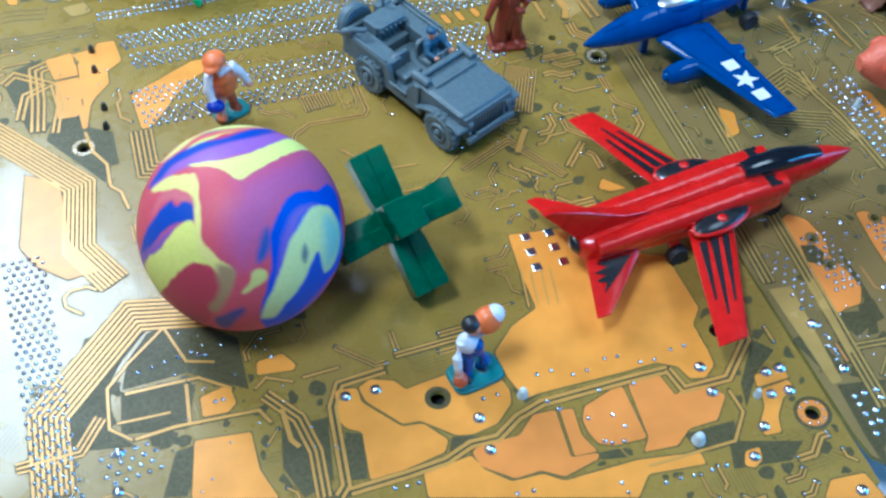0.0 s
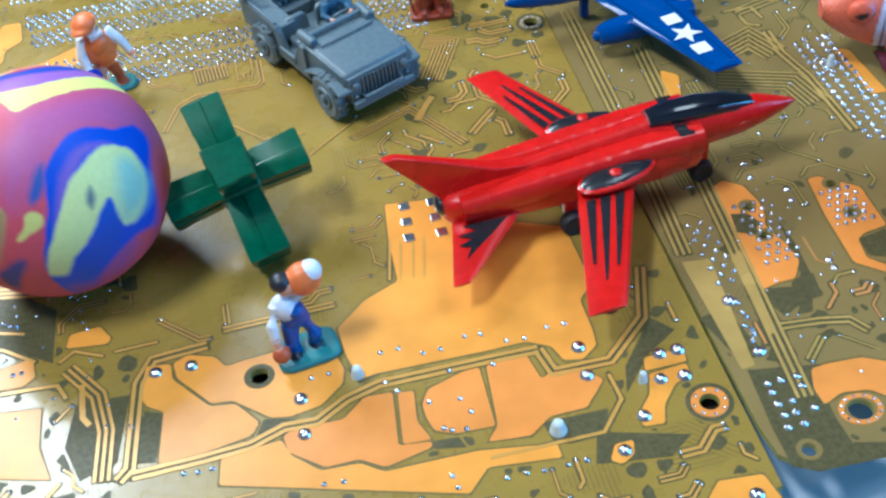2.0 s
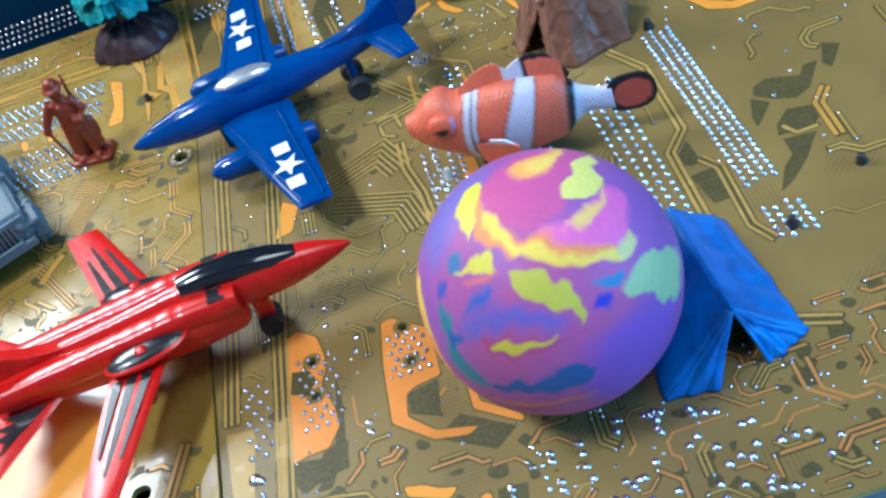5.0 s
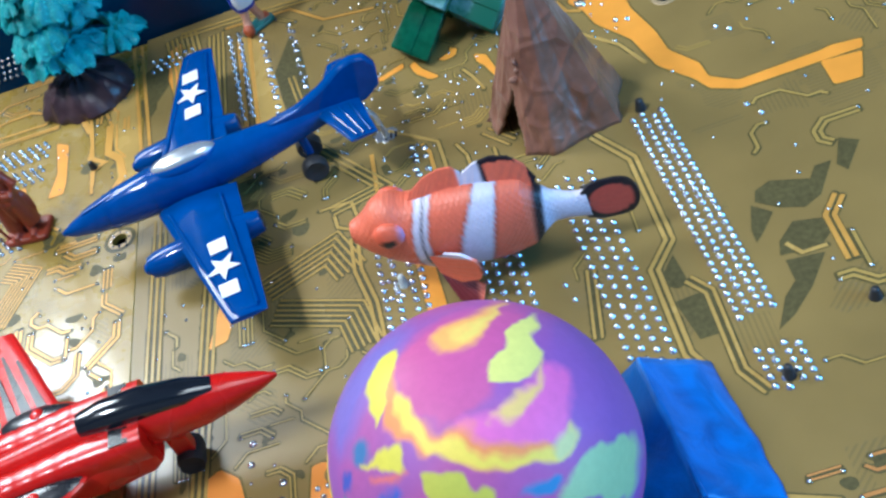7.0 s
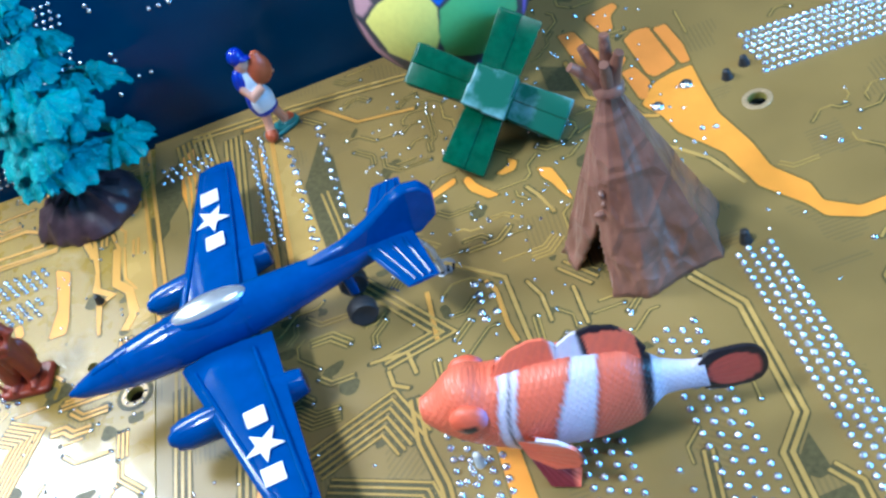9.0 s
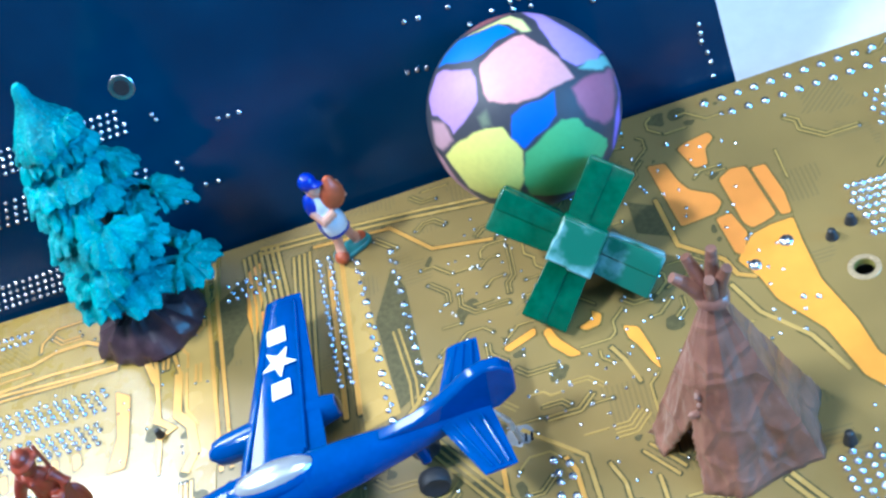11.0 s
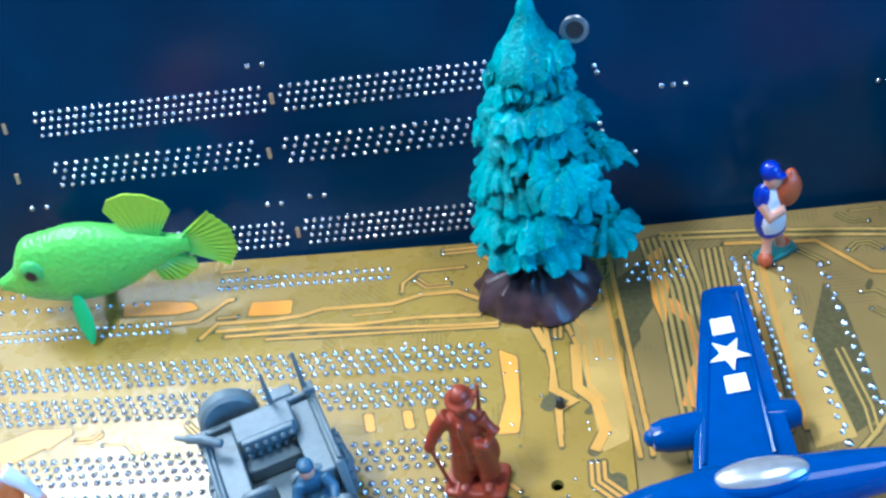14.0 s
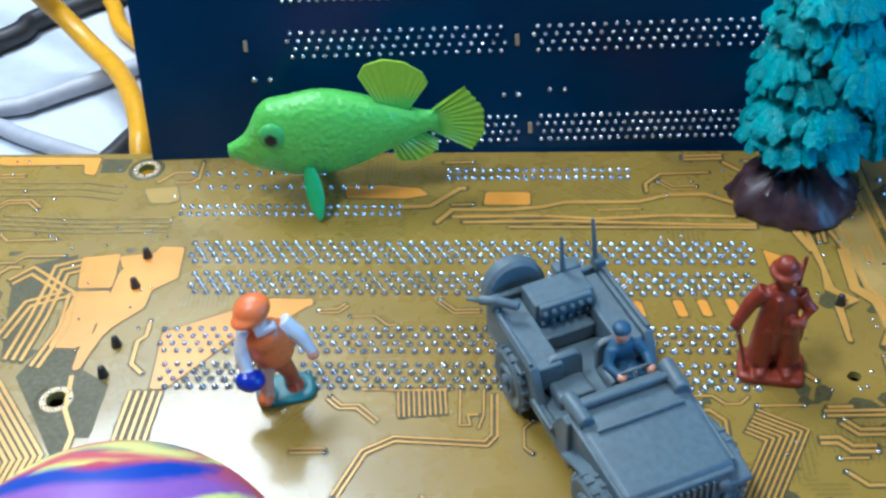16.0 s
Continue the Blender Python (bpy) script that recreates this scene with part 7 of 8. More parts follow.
for s in (1, -1):
    bm = bmesh.new()
    fan(bm, [(15.5, -6.6 * s, 14.0), (16.0, -6.9 * s, 11.5), (16.2, -6.6 * s, 8.6)], [(18.5, -8.8 * s, 15.4), (22.0, -10.2 * s, 15.6), (24.8, -11.2 * s, 13.8), (25.6, -11.4 * s, 11.0), (24.2, -10.8 * s, 8.2), (20.0, -9.2 * s, 6.8)], 1.8, 8, 5, 0.14)
    coloured(part("side_fin", bm, M_FISH, FISH), lambda x, y, z: blend(blend(OR, WH, (z - 14.0) / 0.8), BK, (x - 24.9) / 0.5))
    bm = bmesh.new()
    fan(bm, [(14.5, -3.5 * s, 5.6), (18.5, -4.5 * s, 4.2)], [(17.5, -8.5 * s, 0.5), (22.5, -9.6 * s, 0.3), (23.5, -7.2 * s, 2.2)], 2.0, 7)
    coloured(part("belly_fin", bm, M_FISH, FISH), lambda x, y, z: blend(rgb(120, 36, 40), OR, (x - 21.5) / 1.0))
    bm = bmesh.new()
    ell(bm, (8.6, -5.3 * s, 20.0), (3.4, 2.0, 3.1), u=24, v=16)
    coloured(part("eye", bm, M_FISH, FISH), lambda x, y, z: BK if math.hypot((x - 8.3) / 1.6, (z - 19.4) / 1.35) < 0.9 else blend(rgb(234, 104, 74), rgb(206, 150, 190), (x - 10.6) / 1.2))

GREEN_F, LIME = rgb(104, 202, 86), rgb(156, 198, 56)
GFISH = thing("toy_fish", "lime green textured plastic fish leaning by the blue board", "toy fish", at(-7.0, 301.2, 0, 3.2, 0, -1.3))
bm = bmesh.new()
body(bm, [(0, 1.3, 12.2, 15.4), (2, 1.9, 11.6, 16.4), (4.6, 2.9, 10.0, 18.6), (7.6, 4.2, 8.6, 23.6), (10.0, 4.8, 7.9, 26.0), (14, 5.4, 6.8, 26.6), (22, 5.8, 6.6, 27.4), (30, 4.9, 8.6, 25.6), (38, 3.2, 12.2, 22.4), (44, 1.7, 14.8, 20.4), (47, 1.2, 14.6, 20.0)], 100, 44, 2.2, 0.013, 3)
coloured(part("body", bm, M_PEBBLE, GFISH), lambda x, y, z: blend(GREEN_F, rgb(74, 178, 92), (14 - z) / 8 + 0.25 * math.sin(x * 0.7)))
bm = bmesh.new()
fan(bm, [(34, 0, 24.2), (38.5, 0, 22.4), (41, 0, 21.2)], [(31.0, 0.2, 30.4), (32.6, 0.4, 32.8), (36.8, 0.4, 33.9), (41.2, 0.3, 32.8), (44.8, 0.2, 30.0), (45.8, 0, 27.4)], 1.7, 11, 4, 0.3)
coloured(part("dorsal_fin", bm, M_FISH, GFISH), lambda x, y, z: blend(GREEN_F, LIME, (z - 23) / 3))
bm = bmesh.new()
fan(bm, [(46, 0, 15.0), (46.6, 0, 17.4), (46, 0, 20.0)], [(54.2, 0, 8.8), (57.2, 0, 13.0), (57.4, 0, 19.6), (53.6, 0, 25.6)], 1.7, 11, 4, 0.7)
coloured(part("tail_fin", bm, M_FISH, GFISH), lambda x, y, z: blend(GREEN_F, LIME, (x - 46) / 3))
bm = bmesh.new()
fan(bm, [(36, 0, 13.4), (42, 0, 15.6)], [(37.5, -0.5, 7.6), (42, -0.8, 7.4), (46.6, -0.4, 9.8), (46.8, 0, 12.2)], 1.7, 9, 4, 0.7)
coloured(part("anal_fin", bm, M_FISH, GFISH), lambda x, y, z: blend(GREEN_F, LIME, (15 - z) / 3))
for s in (1, -1):
    bm = bmesh.new()
    rings(bm, [[(17.8 + 0.12 * q + w * math.cos(TAU * k / 14), -(4.4 + 0.55 * q) * s + 0.75 * math.sin(TAU * k / 14), 11.2 - q) for k in range(14)] for q, w in ((0, 0.9), (1.5, 1.5), (3.5, 1.9), (6, 2.0), (8, 1.7), (9.6, 1.2), (10.6, 0.5))])
    coloured(part("side_fin", bm, M_FISH, GFISH), lambda x, y, z: rgb(46, 168, 96))
    bm = bmesh.new()
    ell(bm, (11.2, -4.3 * s, 19.8), (3.2, 1.6, 3.2), u=28, v=18)
    coloured(part("eye", bm, M_FISH, GFISH), lambda x, y, z: BK if math.hypot(x - 10.9, z - 19.6) < 1.55 else rgb(80, 180, 92))


# ---- tents ----
def hide_tent():
    """A brown moulded hide tent: folds run down from a tied top with pole ends; the door flap stands open."""
    t = thing("toy_tent", "brown moulded rubber teepee with open door flap", "toy tent")
    base = [Vector(p) for p in ((225.7, 226.5), (231, 233), (245, 236.5), (258.4, 225.5), (254.6, 210.6), (246.9, 210.1), (238.9, 207.3), (232.2, 210.7), (227.2, 220.3))]
    top, h, n, m = Vector((243.6, 219.5)), 43.0, 162, 40
    door0, door1 = 7.05, 7.95
    vs = {}
    bm = bmesh.new()
    for j in range(m + 1):
        v = j / m
        for i in range(n):
            u = i / n * 9
            a, b = base[int(u) % 9], base[(int(u) + 1) % 9]
            p = a.lerp(b, u - int(u))
            w = 1 - v
            d = (p - top)
            crease = abs(noise.noise(Vector((u * 1.3, v * 4.5, 3.0)))) + 0.6 * abs(noise.noise(Vector((u * 3.1 + 5, v * 8, 7.0))))
            fold = -1.5 * crease + 0.4
            q = top + d * (w * 0.93 + 0.07) + d.normalized() * fold * w * (0.25 + 0.75 * (1 - v))
            vs[i, j] = bm.verts.new((q.x, q.y, h * v + (0.25 * noise.noise(Vector((u * 3, v * 9, 9))) if j else 0)))
    for j in range(m):
        for i in range(n):
            u = (i + 0.5) / n * 9
            mid = (door0 + door1) / 2
            if abs(u - mid) < 0.52 * (1 - j / m / 0.34):
                continue
            bm.faces.new((vs[i, j], vs[(i + 1) % n, j], vs[(i + 1) % n, j + 1], vs[i, j + 1]))
    for v in [v for v in bm.verts if not v.link_faces]:
        bm.verts.remove(v)
    cover = part("cover", bm, M_TENT, t)
    mod = cover.modifiers.new("thick", "SOLIDIFY")
    mod.thickness, mod.offset = 0.9 * MM, -1
    bm = bmesh.new()
    rows = [[(top.x + (2.3 + 0.25 * math.sin(5 * k) + 0.5 * b) * math.cos(TAU * k / 16), top.y + (2.3 + 0.25 * math.sin(5 * k) + 0.5 * b) * math.sin(TAU * k / 16), h - 1.6 + z) for k in range(16)] for z, b in ((0, 0), (0.5, 1), (1.6, 1), (2.2, 0))]
    rings(bm, rows)
    part("tie", bm, M_TENT, t)
    for dx, dy, ln in ((-4.5, 0.5, 6.2), (-2.0, 2.0, 8.0), (1.4, 0.4, 10.2), (2.6, -1.6, 7.4), (0, -2.0, 6.4)):
        bm = bmesh.new()
        rod(bm, [(top.x + dx * 0.2, top.y + dy * 0.2, h - 1), (top.x + dx * 0.7, top.y + dy * 0.7, h + ln * 0.55), (top.x + dx * 1.2, top.y + dy * 1.2, h + ln)], [1.5, 1.25, 0.9], 9)
        part("pole", bm, M_TENT, t)
    bm = bmesh.new()
    for k, z in enumerate((17.5, 19.5, 21.8, 23.5)):
        w = 1 - z / h
        ell(bm, (229.6 + 0.32 * z + (k % 2) * 0.8, 213.0 + 0.15 * z, z), (1.5 - 0.15 * k, 0.7, 0.8), Matrix.Rotation(0.6 * k, 3, "Z"))
    part("lacing", bm, M_TENT, t)
    return t


hide_tent()


def cloth_tent():
    """A small ridge tent of blue vinyl with sagging ridge and a split front."""
    t = thing("toy_tent", "bright blue vinyl pup tent with split front, behind a ball", "toy tent")
    A, E = Vector((241.4, 133.2, 15.6)), Vector((244.4, 105.8, 11.6))
    B, RR, RB = Vector((253.8, 139.4, 0.2)), Vector((258.2, 104.6, 0.2)), Vector((248.4, 99.7, 0.2))
    LB, LL, H = Vector((237.6, 97.9, 0.2)), Vector((227.0, 99.5, 0.2)), Vector((229.0, 137.0, 0.2))

    def sheet(name, p00, p10, p01, p11, sag, ripple, seed):
        bm, k, rows = bmesh.new(), 22, []
        nrm = ((p10 - p00).cross(p01 - p00) + (p01 - p00).cross(p11 - p00) * 0.01).normalized()
        for j in range(k + 1):
            row = []
            for i in range(k + 1):
                u, v = i / k, j / k
                p = p00.lerp(p10, u).lerp(p01.lerp(p11, u), v)
                e = math.sin(math.pi * u) * math.sin(math.pi * min(1, v * 1.1))
                q = nrm * (sag * e + ripple * noise.noise(Vector((u * 5 + seed, v * 2.2, seed))) * (0.2 + v))
                p = p + q
                p.z = max(p.z, 0.12)
                row.append(p)
            rows.append(row)
        rings(bm, rows, cap=False, closed=False)
        ob = part(name, bm, M_CLOTH, t)
        mod = ob.modifiers.new("thick", "SOLIDIFY")
        mod.thickness, mod.offset = 0.7 * MM, 0
        return ob

    sheet("roof_panel", A, E, B, RR, -0.8, 1.0, 1.0)
    sheet("front_flap", E, E, RR, RB, 0.4, 1.6, 4.0)
    sheet("side_panel", A, E, H, LL, 0.6, 1.2, 7.0)
    sheet("front_flap", E, E, LL, LB, 0.5, 1.0, 9.0)
    sheet("back_panel", A, B, A.lerp(H, 0.05), H, 0.3, 0.8, 12.0)
    bm = bmesh.new()
    rod(bm, [A.lerp(E, k / 8) + Vector((0, 0, 0.3 - 0.8 * math.sin(math.pi * k / 8))) for k in range(9)], 0.55, 8)
    part("ridge_seam", bm, M_CLOTH, t)


cloth_tent()


# ---- tree ----
def fir():
    """A plastic fir: a wrinkled mound, a trunk, and tiers of drooping lobed sprays."""
    t = thing("toy_tree", "turquoise plastic fir tree on a wrinkled brown mound", "toy tree")
    rnd = random.Random(12)
    cx, cy = 117.3, 296.6
    bm = bmesh.new()
    rows = []
    for v, r, z in ((0, 13.6, 0.0), (1, 13.9, 1.2), (2, 13.0, 3.4), (3, 10.8, 6.0), (4, 7.6, 8.2), (5, 4.2, 9.6), (6, 1.6, 10.0)):
        row = []
        for k in range(72):
            a = TAU * k / 72
            f = 1 + 0.030 * math.sin(a * 9 + v) + 0.022 * math.sin(a * 17 + 2 * v) + 0.03 * math.sin(a * 4) + 0.11 * noise.noise(Vector((3 * math.cos(a), 3 * math.sin(a), v * 0.9)))
            row.append((cx + r * f * math.cos(a), cy - 0.4 + 0.86 * r * f * math.sin(a), z * (1 + 0.26 * noise.noise(Vector((5 * math.cos(a), 5 * math.sin(a), v * 0.9))))))
        rows.append(row)
    rings(bm, rows)
    part("mound", bm, M_MOUND, t, "wrinkled purple-brown mound")
    axis = lambda z: Vector((cx + 0.075 * z, cy + 0.115 * z, z))
    bm = bmesh.new()
    rod(bm, [axis(z) for z in (6, 14, 24, 40, 56)], [4.2, 3.2, 2.8, 2.2, 1.2], 12)
    part("trunk", bm, M_BARK, t)
    bm = bmesh.new()
    rows = []
    for z, r in ((54, 4.0), (55.6, 6.6), (56.4, 7.2), (57.4, 7.2), (59, 6.6), (61, 5.5), (63, 4.4), (65, 3.2), (67.2, 2.1), (69, 1.7), (70.2, 1.4), (71.0, 0.8)):
        rows.append([axis(z + 1.5 * noise.noise(Vector((k * 0.5, 0, z))) * (z < 60)) + Vector((math.cos(TAU * k / 40), math.sin(TAU * k / 40), 0)) * r * (1 + (0.16 * abs(math.sin(TAU * k / 40 * 4.5)) - 0.08) * (z < 62) + 0.14 * noise.noise(Vector((k * 0.45, z * 0.5, 2)))) for k in range(40)])
    rings(bm, rows)
    crown = part("crown", bm, M_LEAF, t, "crumpled turquoise plastic tip")
    tiers = ((14.2, 20.0, 6, 9.6), (23.5, 19.4, 6, 9.0), (31.5, 18.0, 6, 8.6), (39.0, 16.0, 6, 8.2), (46.0, 13.4, 6, 7.4), (52.5, 10.6, 6, 6.4))
    for ti, (z, reach, count, blade) in enumerate(tiers):
        for k in range(count):
            a = TAU * (k + 0.5 * (ti % 2) + rnd.uniform(-0.28, 0.28)) / count
            ln, size = reach * rnd.uniform(0.80, 1.10) * (1.22 if ti < 2 and math.cos(a - 0.3) > 0.8 else 1.0), blade * rnd.uniform(0.82, 1.15)
            d, sd = Vector((math.cos(a), math.sin(a), 0)), Vector((-math.sin(a), math.cos(a), 0))
            root = axis(z + 4.5 + rnd.uniform(-3.4, 3.4)) + d * max(0.8, ln - size * 0.98)
            slope, lobes, ph, tw = rnd.uniform(0.05, 0.42), rnd.choice((6, 7, 7)), rnd.uniform(-0.4, 0.4), rnd.uniform(-0.25, 0.25)
            bm = bmesh.new()
            rod(bm, [axis(z + 5.0), root + Vector((0, 0, 0.4)), root + d * 2.0 - Vector((0, 0, 1.2))], [1.1, 0.8, 0.5], 6)
            nf, nr = 56, 8
            for side in (1, -1):
                g = {}
                for i in range(nf + 1):
                    f = (i / nf * 2 - 1) * 2.0
                    cell = ((f + ph) * lobes / 4.0 + 0.5 + 0.12 * math.sin(3 * f + k)) % 1.0 - 0.5
                    rad = size * (0.68 + 0.34 * math.sqrt(max(0.0, 1 - (1.96 * cell) ** 2))) * (1 - 0.22 * abs(f) / 2.0) * (1 + 0.20 * noise.noise(Vector((f * 1.7, ti * 3.1, k * 1.7))) + 0.02 * math.sin(f * 23 + k))
                    for q in range(nr + 1):
                        r = rad * q / nr
                        u, w = r * math.cos(f), r * math.sin(f)
                        p = root + d * u * (0.86 - 0.28 * slope) + sd * w * 1.12
                        p.z += -slope * (u + 0.35 * max(0, u)) * 0.8 - 0.012 * w * w - 0.022 * max(0, u) ** 2 + tw * w * 0.6
                        rim = q / nr
                        p.z += 0.25 * math.cos(TAU * cell) * rim**3 + 1.1 * noise.noise(p * 0.45 + Vector((ti, k, 0))) - 0.9 * rim**5
                        lump = 0.9 * noise.noise(p * 0.75 + Vector((k, ti, 5))) + 0.35 * noise.noise(p * 1.9)
                        p.z += side * (1.25 * (1 - rim**4) + 0.2) + lump * (1 if side > 0 else 0.4)
                        g[i, q] = bm.verts.new(p)
                for i in range(nf):
                    for q in range(nr):
                        vs = (g[i, q], g[i + 1, q], g[i + 1, q + 1], g[i, q + 1])
                        bm.faces.new(vs if side > 0 else vs[::-1])
            link("spray", bm, M_LEAF, crown, "", True, 0.0, False)
    return t


fir()


# ---- jeep ----
JEEP = thing("toy_jeep", "grey plastic army jeep with spare wheel and radio", "toy jeep", at(71.8, 230.2, 0, -66.6))


def jp(name, fn, m=M_JEEP, parent=None, label="", bevel=0.35):
    bm = bmesh.new()
    fn(bm)
    return part(name, bm, m, parent or JEEP, label, True, bevel)


jp("chassis", lambda b: box(b, (0, 0, 5.6), (50, 15, 2.4)))
jp("hood", lambda b: rings(b, [[(x, -w, 7.2), (x, -w, z - 0.8), (x, -w + 1.2, z), (x, w - 1.2, z), (x, w, z - 0.8), (x, w, 7.2)] for x, w, z in ((4.5, 10.8, 16.4), (12, 10.8, 16.5), (25.0, 10.2, 15.6), (25.8, 9.9, 14.6))]))
jp("hood_seam", lambda b: [rod(b, [(6, s * 10.7, 15.8), (25, s * 10.1, 15.0)], 0.4, 6) for s in (1, -1)])
GR = jp("grille", lambda b: box(b, (26.0, 0, 10.6), (1.2, 19.0, 8.0)))
for k in range(9):
    jp("slot", lambda b: box(b, (26.7, -4.8 + 1.2 * k, 10.8), (0.5, 0.62, 5.4)), M_PEG, GR, "", 0.0)
for k in range(10):
    jp("bar", lambda b: box(b, (26.85, -5.4 + 1.2 * k, 10.8), (0.7, 0.5, 5.8)), M_JEEP, GR, "", 0.12)
for s in (1, -1):
    jp("headlight", lambda b: ell(b, (26.9, s * 7.6, 11.6), (0.8, 1.3, 1.3)))
    jp("marker_light", lambda b: ell(b, (26.9, s * 8.0, 8.6), (0.7, 0.7, 0.7)))
    # flat front wing, side sill and rear body side
    jp("front_fender", lambda b: rings(b, [[(x, s * 7.6, z), (x, s * 13.0, z), (x, s * 13.0, z - 1.1), (x, s * 7.6, z - 1.1)] for x, z in ((8, 9.2), (12, 11.4), (15, 12.6), (24, 12.4), (27, 11.4))]))
    jp("fender_skirt", lambda b: box(b, (18, s * 8.3, 9.2), (17, 1.0, 6.0)))
    jp("sill", lambda b: box(b, (0.5, s * 11.0, 7.0), (18, 2.0, 2.4)))
    jp("cowl_side", lambda b: rings(b, [[(x, s * 9.8, 6.5), (x, s * 11.8, 6.5), (x, s * 11.8, z), (x, s * 9.8, z)] for x, z in ((2, 9.4), (4, 13.5), (6.2, 16.2), (8.2, 16.0))]))
    jp("body_side", lambda b: rings(b, [[(x, s * 10.4, z0), (x, s * 12.0, z0), (x, s * 12.2, z1), (x, s * 10.4, z1)] for x, z0, z1 in ((-26, 7.0, 15.6), (-18, 7.4, 15.6), (-17, 11.6, 15.6), (-8, 12.2, 15.8), (-6, 8.0, 15.9), (-4.6, 6.4, 13.2), (-3.2, 6.2, 9.0), (2.5, 6.2, 8.6))]))
    jp("wheel_box", lambda b: box(b, (-15.5, s * 8.0, 12.0), (19, 5.0, 5.6)))
    jp("side_rail", lambda b: rod(b, [(-26, s * 11.6, 16.0), (-6.5, s * 11.6, 16.3)], 0.5, 8))
    jp("grab_handle", lambda b: rod(b, [(-11, s * 12.2, 13.6), (-10.6, s * 12.9, 13.0), (-8.2, s * 12.9, 13.0), (-7.8, s * 12.2, 13.6)], 0.3, 6))
    for x in (19.0, -13.5):
        def treads(b):
            wheel(b, (x, s * 11.6, 6.6), 6.3, 4.0, (0, 1, 0), seg=30, dish=0.5)
            for k in range(18):
                a = TAU * k / 18
                for d in (-1, 1):
                    box(b, (x + 6.3 * math.cos(a + d * 0.06), s * 11.6 + d * 0.95, 6.6 + 6.3 * math.sin(a + d * 0.06)), (0.75, 1.3, 0.7), Matrix.Rotation(-a, 3, "Y"))
        w = jp("wheel", lambda b: treads(b), bevel=0.0)
        jp("rim", lambda b: wheel(b, (x, s * 12.6, 6.6), 3.4, 2.6, (0, 1, 0), dish=0.9), M_JEEP, w, "", 0.0)
        jp("hub_cap", lambda b: ell(b, (x, s * 13.7, 6.6), (1.3, 0.7, 1.3)), M_JEEP, w, "", 0.0)
jp("bumper", lambda b: box(b, (27.8, 0, 6.6), (1.6, 19, 2.2)))
jp("bumper_bar", lambda b: rod(b, [(26.6, -6.0, 8.4), (28.2, -6.0, 8.2), (28.2, 6.0, 8.2), (26.6, 6.0, 8.4)], 0.6, 8))
jp("floor_pan", lambda b: box(b, (-10.5, 0, 7.6), (31, 20.5, 1.6)))
jp("tailgate", lambda b: box(b, (-26.2, 0, 11.2), (1.4, 23.8, 9.0)))
jp("dashboard", lambda b: box(b, (4.4, 0, 14.2), (1.6, 20, 4.2)))
jp("windscreen_frame", lambda b: [rod(b, [(6.4, -8.6, 17.6), (6.4, 8.6, 17.6)], 0.75, 8), rod(b, [(12.2, -8.2, 17.0), (12.2, 8.2, 17.0)], 0.35, 6)])
for s in (1, -1):
    jp("windscreen_hinge", lambda b: rod(b, [(3.4, s * 9.4, 17.4), (10.2, s * 9.0, 17.2)], 1.5, 10))
    jp("seat_cushion", lambda b: rings(b, [[(x, s * 5.0 + y, z) for y, z in ((-3.6, 8.4), (3.6, 8.4), (3.6, h), (3.0, h + 0.6), (-3.0, h + 0.6), (-3.6, h))] for x, h in ((-6.6, 10.0), (-1.0, 10.6))]))
    jp("seat_back", lambda b: rings(b, [[(-7.6 - 0.12 * (z - 9), s * 5.0 - 3.7 * k, z), (-6.2 - 0.12 * (z - 9), s * 5.0 - 3.7 * k, z), (-6.2 - 0.12 * (z - 9), s * 5.0 + 3.7 * k, z), (-7.6 - 0.12 * (z - 9), s * 5.0 + 3.7 * k, z)] for z, k in ((9, 1), (13.6, 1), (14.8, 0.85), (15.4, 0.55))]))
jp("steering_wheel", lambda b: rod(b, [(0.6 + 2.2 * math.sin(TAU * k / 18) * 0.55, 5.2 + 3.0 * math.cos(TAU * k / 18), 14.6 + 2.6 * math.sin(TAU * k / 18) * 0.7) for k in range(19)], 0.4, 6))
jp("steering_column", lambda b: rod(b, [(0.7, 5.2, 14.6), (5, 5.2, 11.5)], 0.5, 6))
jp("rear_bench", lambda b: box(b, (-17.5, 0, 10.4), (5, 11, 3.4)))
R = jp("radio_set", lambda b: box(b, (-21.5, 0.6, 14.6), (6.4, 12.0, 6.6)))
jp("radio_panel", lambda b: box(b, (-18.6, 0.6, 16.4), (2.6, 10.6, 2.8)), M_JEEP, R)
for k in range(6):
    jp("radio_knob", lambda b: ell(b, (-17.2, -3.9 + 1.8 * k, 16.2), (0.7, 0.6, 0.7)), M_JEEP, R, "", 0.0)
    jp("radio_knob", lambda b: ell(b, (-18.1, -3.9 + 1.8 * k, 13.0), (0.6, 0.6, 0.7)), M_JEEP, R, "", 0.0)
SP = jp("spare_wheel", lambda b: wheel(b, (-29.0, -5.2, 14.2), 6.2, 4.0, (1, 0, 0.12), seg=30, dish=0.5), bevel=0.0)
jp("rim", lambda b: wheel(b, (-29.2, -5.2, 14.2), 3.3, 3.4, (1, 0, 0.12), dish=0.9), M_JEEP, SP, "", 0.0)
jp("fuel_can", lambda b: box(b, (-28.2, 5.6, 12.6), (3.0, 5.2, 7.2)))
jp("antenna_mount", lambda b: box(b, (-25.5, 11.2, 16.6), (2.6, 2.2, 2.6)))
jp("antenna", lambda b: rod(b, [(-25.5, 10.6, 16.5), (-26.2, 10.6, 21.5), (-27.0, 10.6, 26.5)], [0.6, 0.5, 0.35], 8))
jp("antenna", lambda b: rod(b, [(-24.8, 3.4, 17), (-25.2, 3.4, 21), (-25.5, 3.4, 26.0)], [0.6, 0.5, 0.35], 8))
